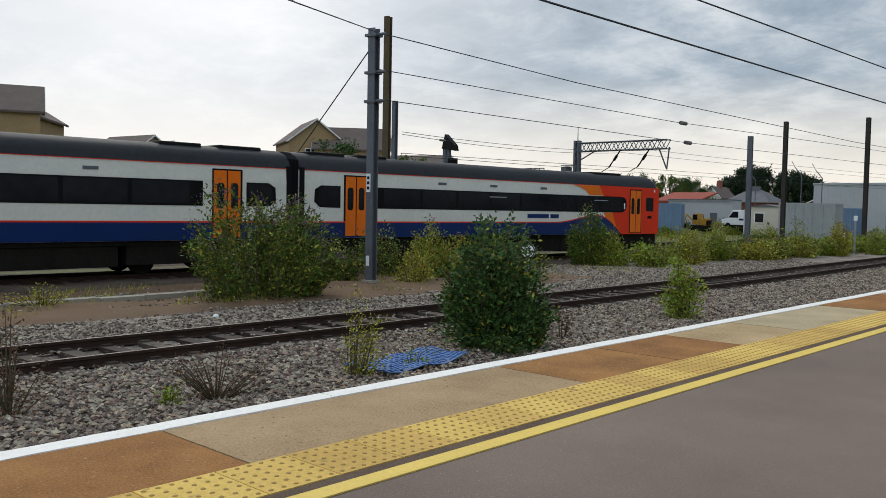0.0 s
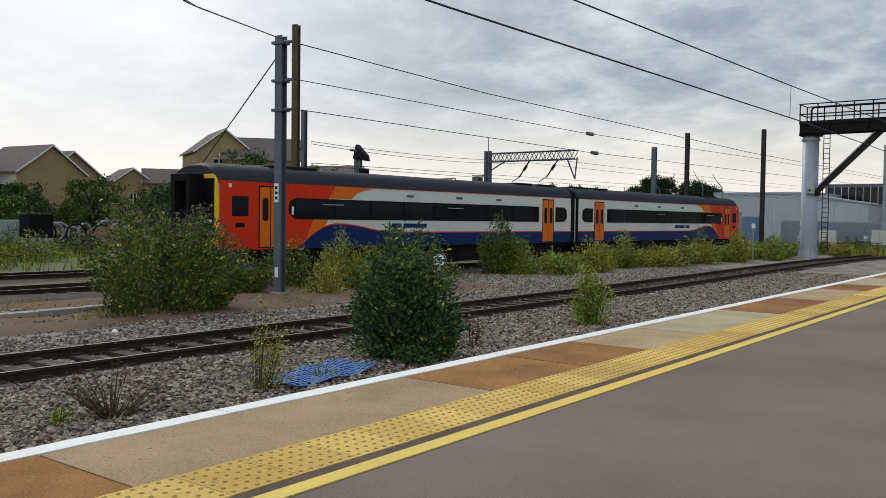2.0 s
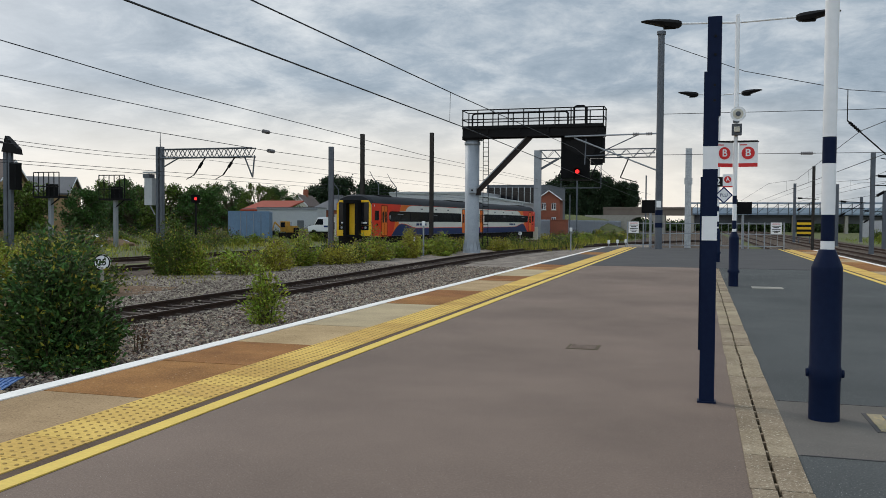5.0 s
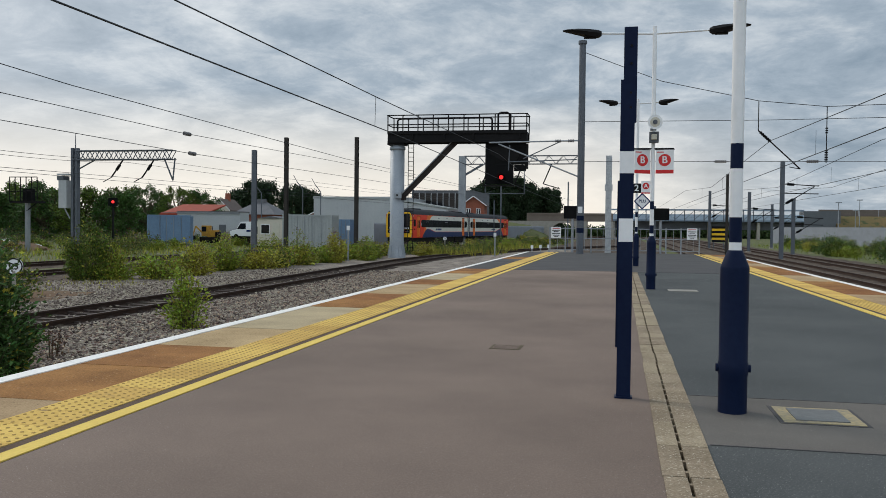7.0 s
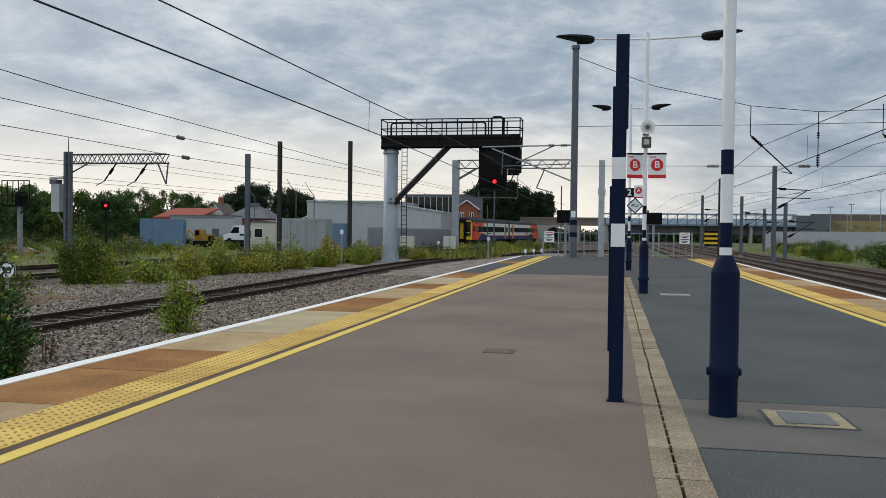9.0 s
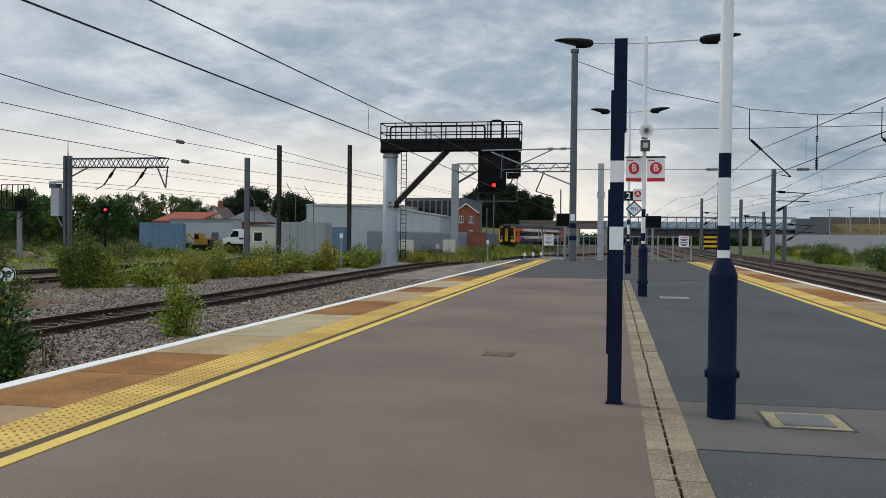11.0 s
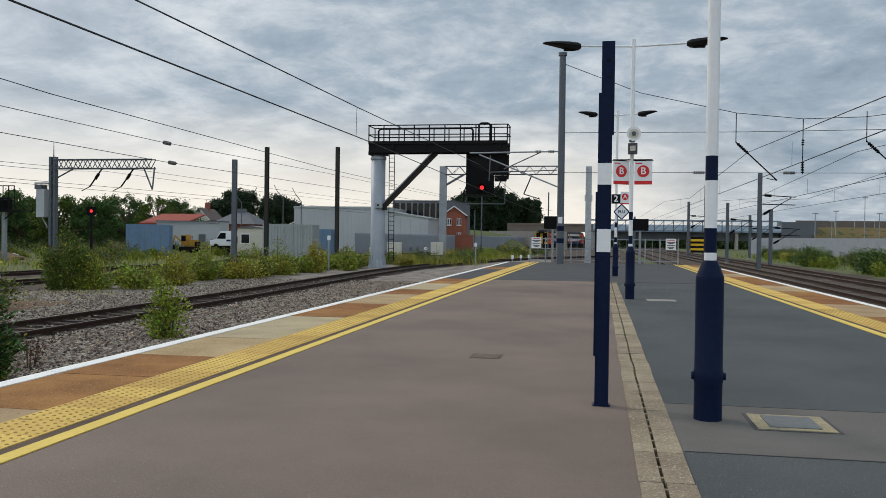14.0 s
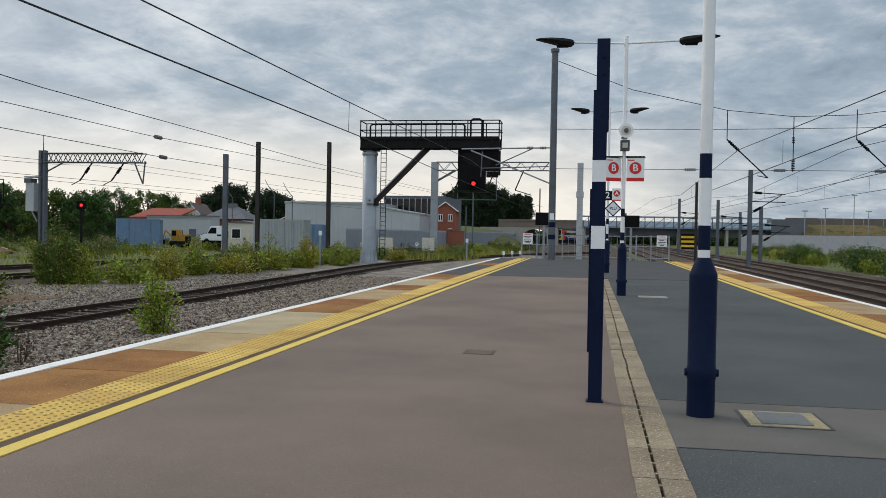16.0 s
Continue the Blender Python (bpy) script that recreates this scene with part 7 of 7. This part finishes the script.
        part("signal_box", Shape().box(-0.3, -0.2, z + 0.55, 0.45, 0.3, z + 1.5), BLACK_MATT, s)
        part("bracket", Shape().beam((0, -0.1, z - 0.2), (0.9, -0.1, z + 0.42), 0.08, 0.08), BLACK, s)
    r2 = thing("ground_signal", "dark signal with a lit red lamp among the weeds", "signal", -37.2, 58.8, -0.4)
    part("post", Shape().box(-0.06, -0.06, 0, 0.06, 0.06, 3.2), BLACK, r2)
    part("head", Shape().box(-0.35, -0.1, 2.9, 0.3, 0.1, 3.5), BLACK_MATT, r2)
    part("red_lamp", Shape().tube((0.05, -0.14, 3.2), (0.05, -0.1, 3.2), 0.11, n=14), RED_LIGHT, r2, "lit red lamp")
    # signal head behind the platform end
    for x, y in ((-2.9, 55), (2.7, 60)):
        s = thing("signal", "small black signal head on a post past the platform end", "signal", x, y, -1.1)
        part("post", Shape().tube((0, 0, 0), (0, 0, 2.9), 0.08, n=8), GALV, s)
        part("head", Shape().box(-0.55, -0.1, 2.9, 0.55, 0.1, 3.7), BLACK_MATT, s, "", 0.03)
    # scrap on the far side
    r = random.Random(50)
    for x, y, w, hh, m, lab in ((-52, 31.8, 4.6, 1.75, SOIL, "brown heap of soil and rubble among weeds"), (-49, 61.5, 8.0, 0.9, CONCRETE, "low scatter of pale broken slabs among weeds")):
        s = Shape()
        n = 18
        rings = [(1.0, 0.0), (0.85, 0.3), (0.62, 0.62), (0.36, 0.86), (0.14, 0.98), (0.0, 1.0)]
        vs = [(w / 2 * f * math.cos(6.2832 * i / n) * r.uniform(0.85, 1.1), w / 2 * f * math.sin(6.2832 * i / n) * r.uniform(0.85, 1.1), hh * q * r.uniform(0.88, 1.05)) for f, q in rings for i in range(n)]
        s.add(vs, [(k * n + i, k * n + (i + 1) % n, (k + 1) * n + (i + 1) % n, (k + 1) * n + i) for k in range(5) for i in range(n)])
        hp = thing("rubble_heap", lab, "rubble", x, y, -1.1)
        part("mound", s, SOIL, hp)
        for k in range(16):
            a, f = r.uniform(0, 6.28), r.uniform(0.1, 0.95)
            q = r.uniform(0.25, 0.7)
            part("slab", Shape().box(-q, -q * 0.5, 0, q, q * 0.5, 0.12, pose(w / 2 * f * math.cos(a), w / 2 * f * math.sin(a), hh * (1 - f) * 0.95, r.uniform(-25, 25), r.uniform(-25, 25), r.uniform(0, 180))), (WHITE, CONCRETE, UPVC)[k % 3] if m is CONCRETE else (CONCRETE, RUST_BROWN, SLEEPER)[k % 3], hp)
    cb = thing("cable_coils", "tangle of grey cable coils standing on a scrap heap", "cables", -52, 29.6, -1.1)
    for k in range(9):
        x, y = r.uniform(-0.8, 0.8), -2.2 + k * 0.62
        rad, c = r.uniform(0.45, 0.75), r.uniform(0.9, 1.3)
        s = Shape()
        t = r.uniform(-0.5, 0.5)
        pts = [(x + rad * math.sin(t) * math.cos(6.2832 * i / 14), y + rad * math.cos(t) * math.cos(6.2832 * i / 14), 0.6 + c * 0.5 + rad * math.sin(6.2832 * i / 14)) for i in range(15)]
        for p0, p1 in zip(pts, pts[1:]):
            s.tube(p0, p1, 0.06, n=6)
        part("coil", s, GALV if k % 3 else BLACK_MATT, cb)
    s = Shape()
    for k in range(26):
        s.box(-0.6, -0.12, 0, 0.6, 0.12, 0.2, pose(r.uniform(-1.0, 1.0), r.uniform(-2.6, 2.8), r.uniform(0, 0.9), r.uniform(-20, 20), r.uniform(-20, 20), r.uniform(0, 180)))
    part("sleeper_pile", s, SLEEPER, cb, "pile of old sleepers")
    wl = thing("block_wall", "low grey block wall of a storage bay", "wall", -52, 16, -1.1)
    for k in range(7):
        for q in range(3):
            part("block", Shape().box(-0.4, k * 1.6 + 0.01, q * 0.66, 0.4, k * 1.6 + 1.59, q * 0.66 + 0.64), GREY_BOX, wl, "", 0.03)
    bn = thing("black_bin", "black plastic tank standing by a block wall", "tank", -50.6, 26.4, -1.1)
    part("tank", Shape().box(-0.6, -0.75, 0.9, 0.6, 0.75, 2.35), BLACK_MATT, bn, "", 0.08)
    part("stand", Shape().box(-0.55, -0.7, 0, 0.55, 0.7, 0.9), GREY_BOX, bn)
    bo = thing("bollard", "short black bollard with a pale band among the weeds", "bollard", -23.5, 22.1, -1.1)
    part("post", Shape().lathe(0, 0, [(0.11, 0), (0.11, 1.4), (0.09, 1.46), (0.0, 1.47)], 14), BLACK, bo)
    part("band", Shape().tube((0, 0, 1.15), (0, 0, 1.24), 0.114, n=14), WHITE, bo)


build_ground()
build_platform()
build_black_post()
build_lamp(0.745, 5.81)
build_lamp(0.63, 17.46)
build_lamp(0.53, 28.2, 0.63, 5.14)
build_platform_signs()
build_fence()
build_signal_gantry()
build_masts()
build_lattice_gantries()
build_wires()
build_houses()
build_yard()
build_lineside()
build_plants()
build_track("siding_track", lambda y: -12.6 + (max(0, y - 50) ** 2) * 0.004, -25, 110, "rusty siding rails on worn sleepers in ballast", climb=True)
build_track("running_track", track_x, -30, 320, "running line with dark rails", True, 6)
build_track("running_track", lambda y: track_x(y) - 6.0, -30, 240, "second running line with dark rails", False, 6)
for tx in (6.57, 10.9, 14.4):
    build_track("main_track", lambda y, tx=tx: tx, -10, 260, "main line track with dark rails", False, 20)
build_ballast_stones()


# ---- movement ----
def rear_end(t):
    """How far along the line the train's rear end is."""
    ts = [0.0, 0.5, 1.0, 1.5, 2.5, 3.5, 5.0, 7.5, 9.0, 12.5, 16.0]
    ys = [-5.0, 0.7, 6.4, 12.3, 24.7, 37.4, 56.75, 90.75, 112.0, 160.5, 209.0]
    return float(np.interp(t, ts, ys))


def motions():
    rows_a, rows_b = [], []
    for k in range(33):
        t = k * 0.5
        y = rear_end(t)
        for rows, s, turn in ((rows_a, 0.0, False), (rows_b, 22.95, True)):
            ya = y + s
            yb = ya + 22.55
            xa, xb = track_x(ya), track_x(yb)
            h = math.degrees(math.atan2(-(xb - xa), yb - ya))
            if not turn:
                rows.append((t, pose(xa, ya, RAIL, 0, 0, h)))
            else:
                rows.append((t, pose(xb, yb, RAIL, 0, 0, h + 180)))
    walk(cars[0], rows_a)
    walk(cars[1], rows_b)


motions()
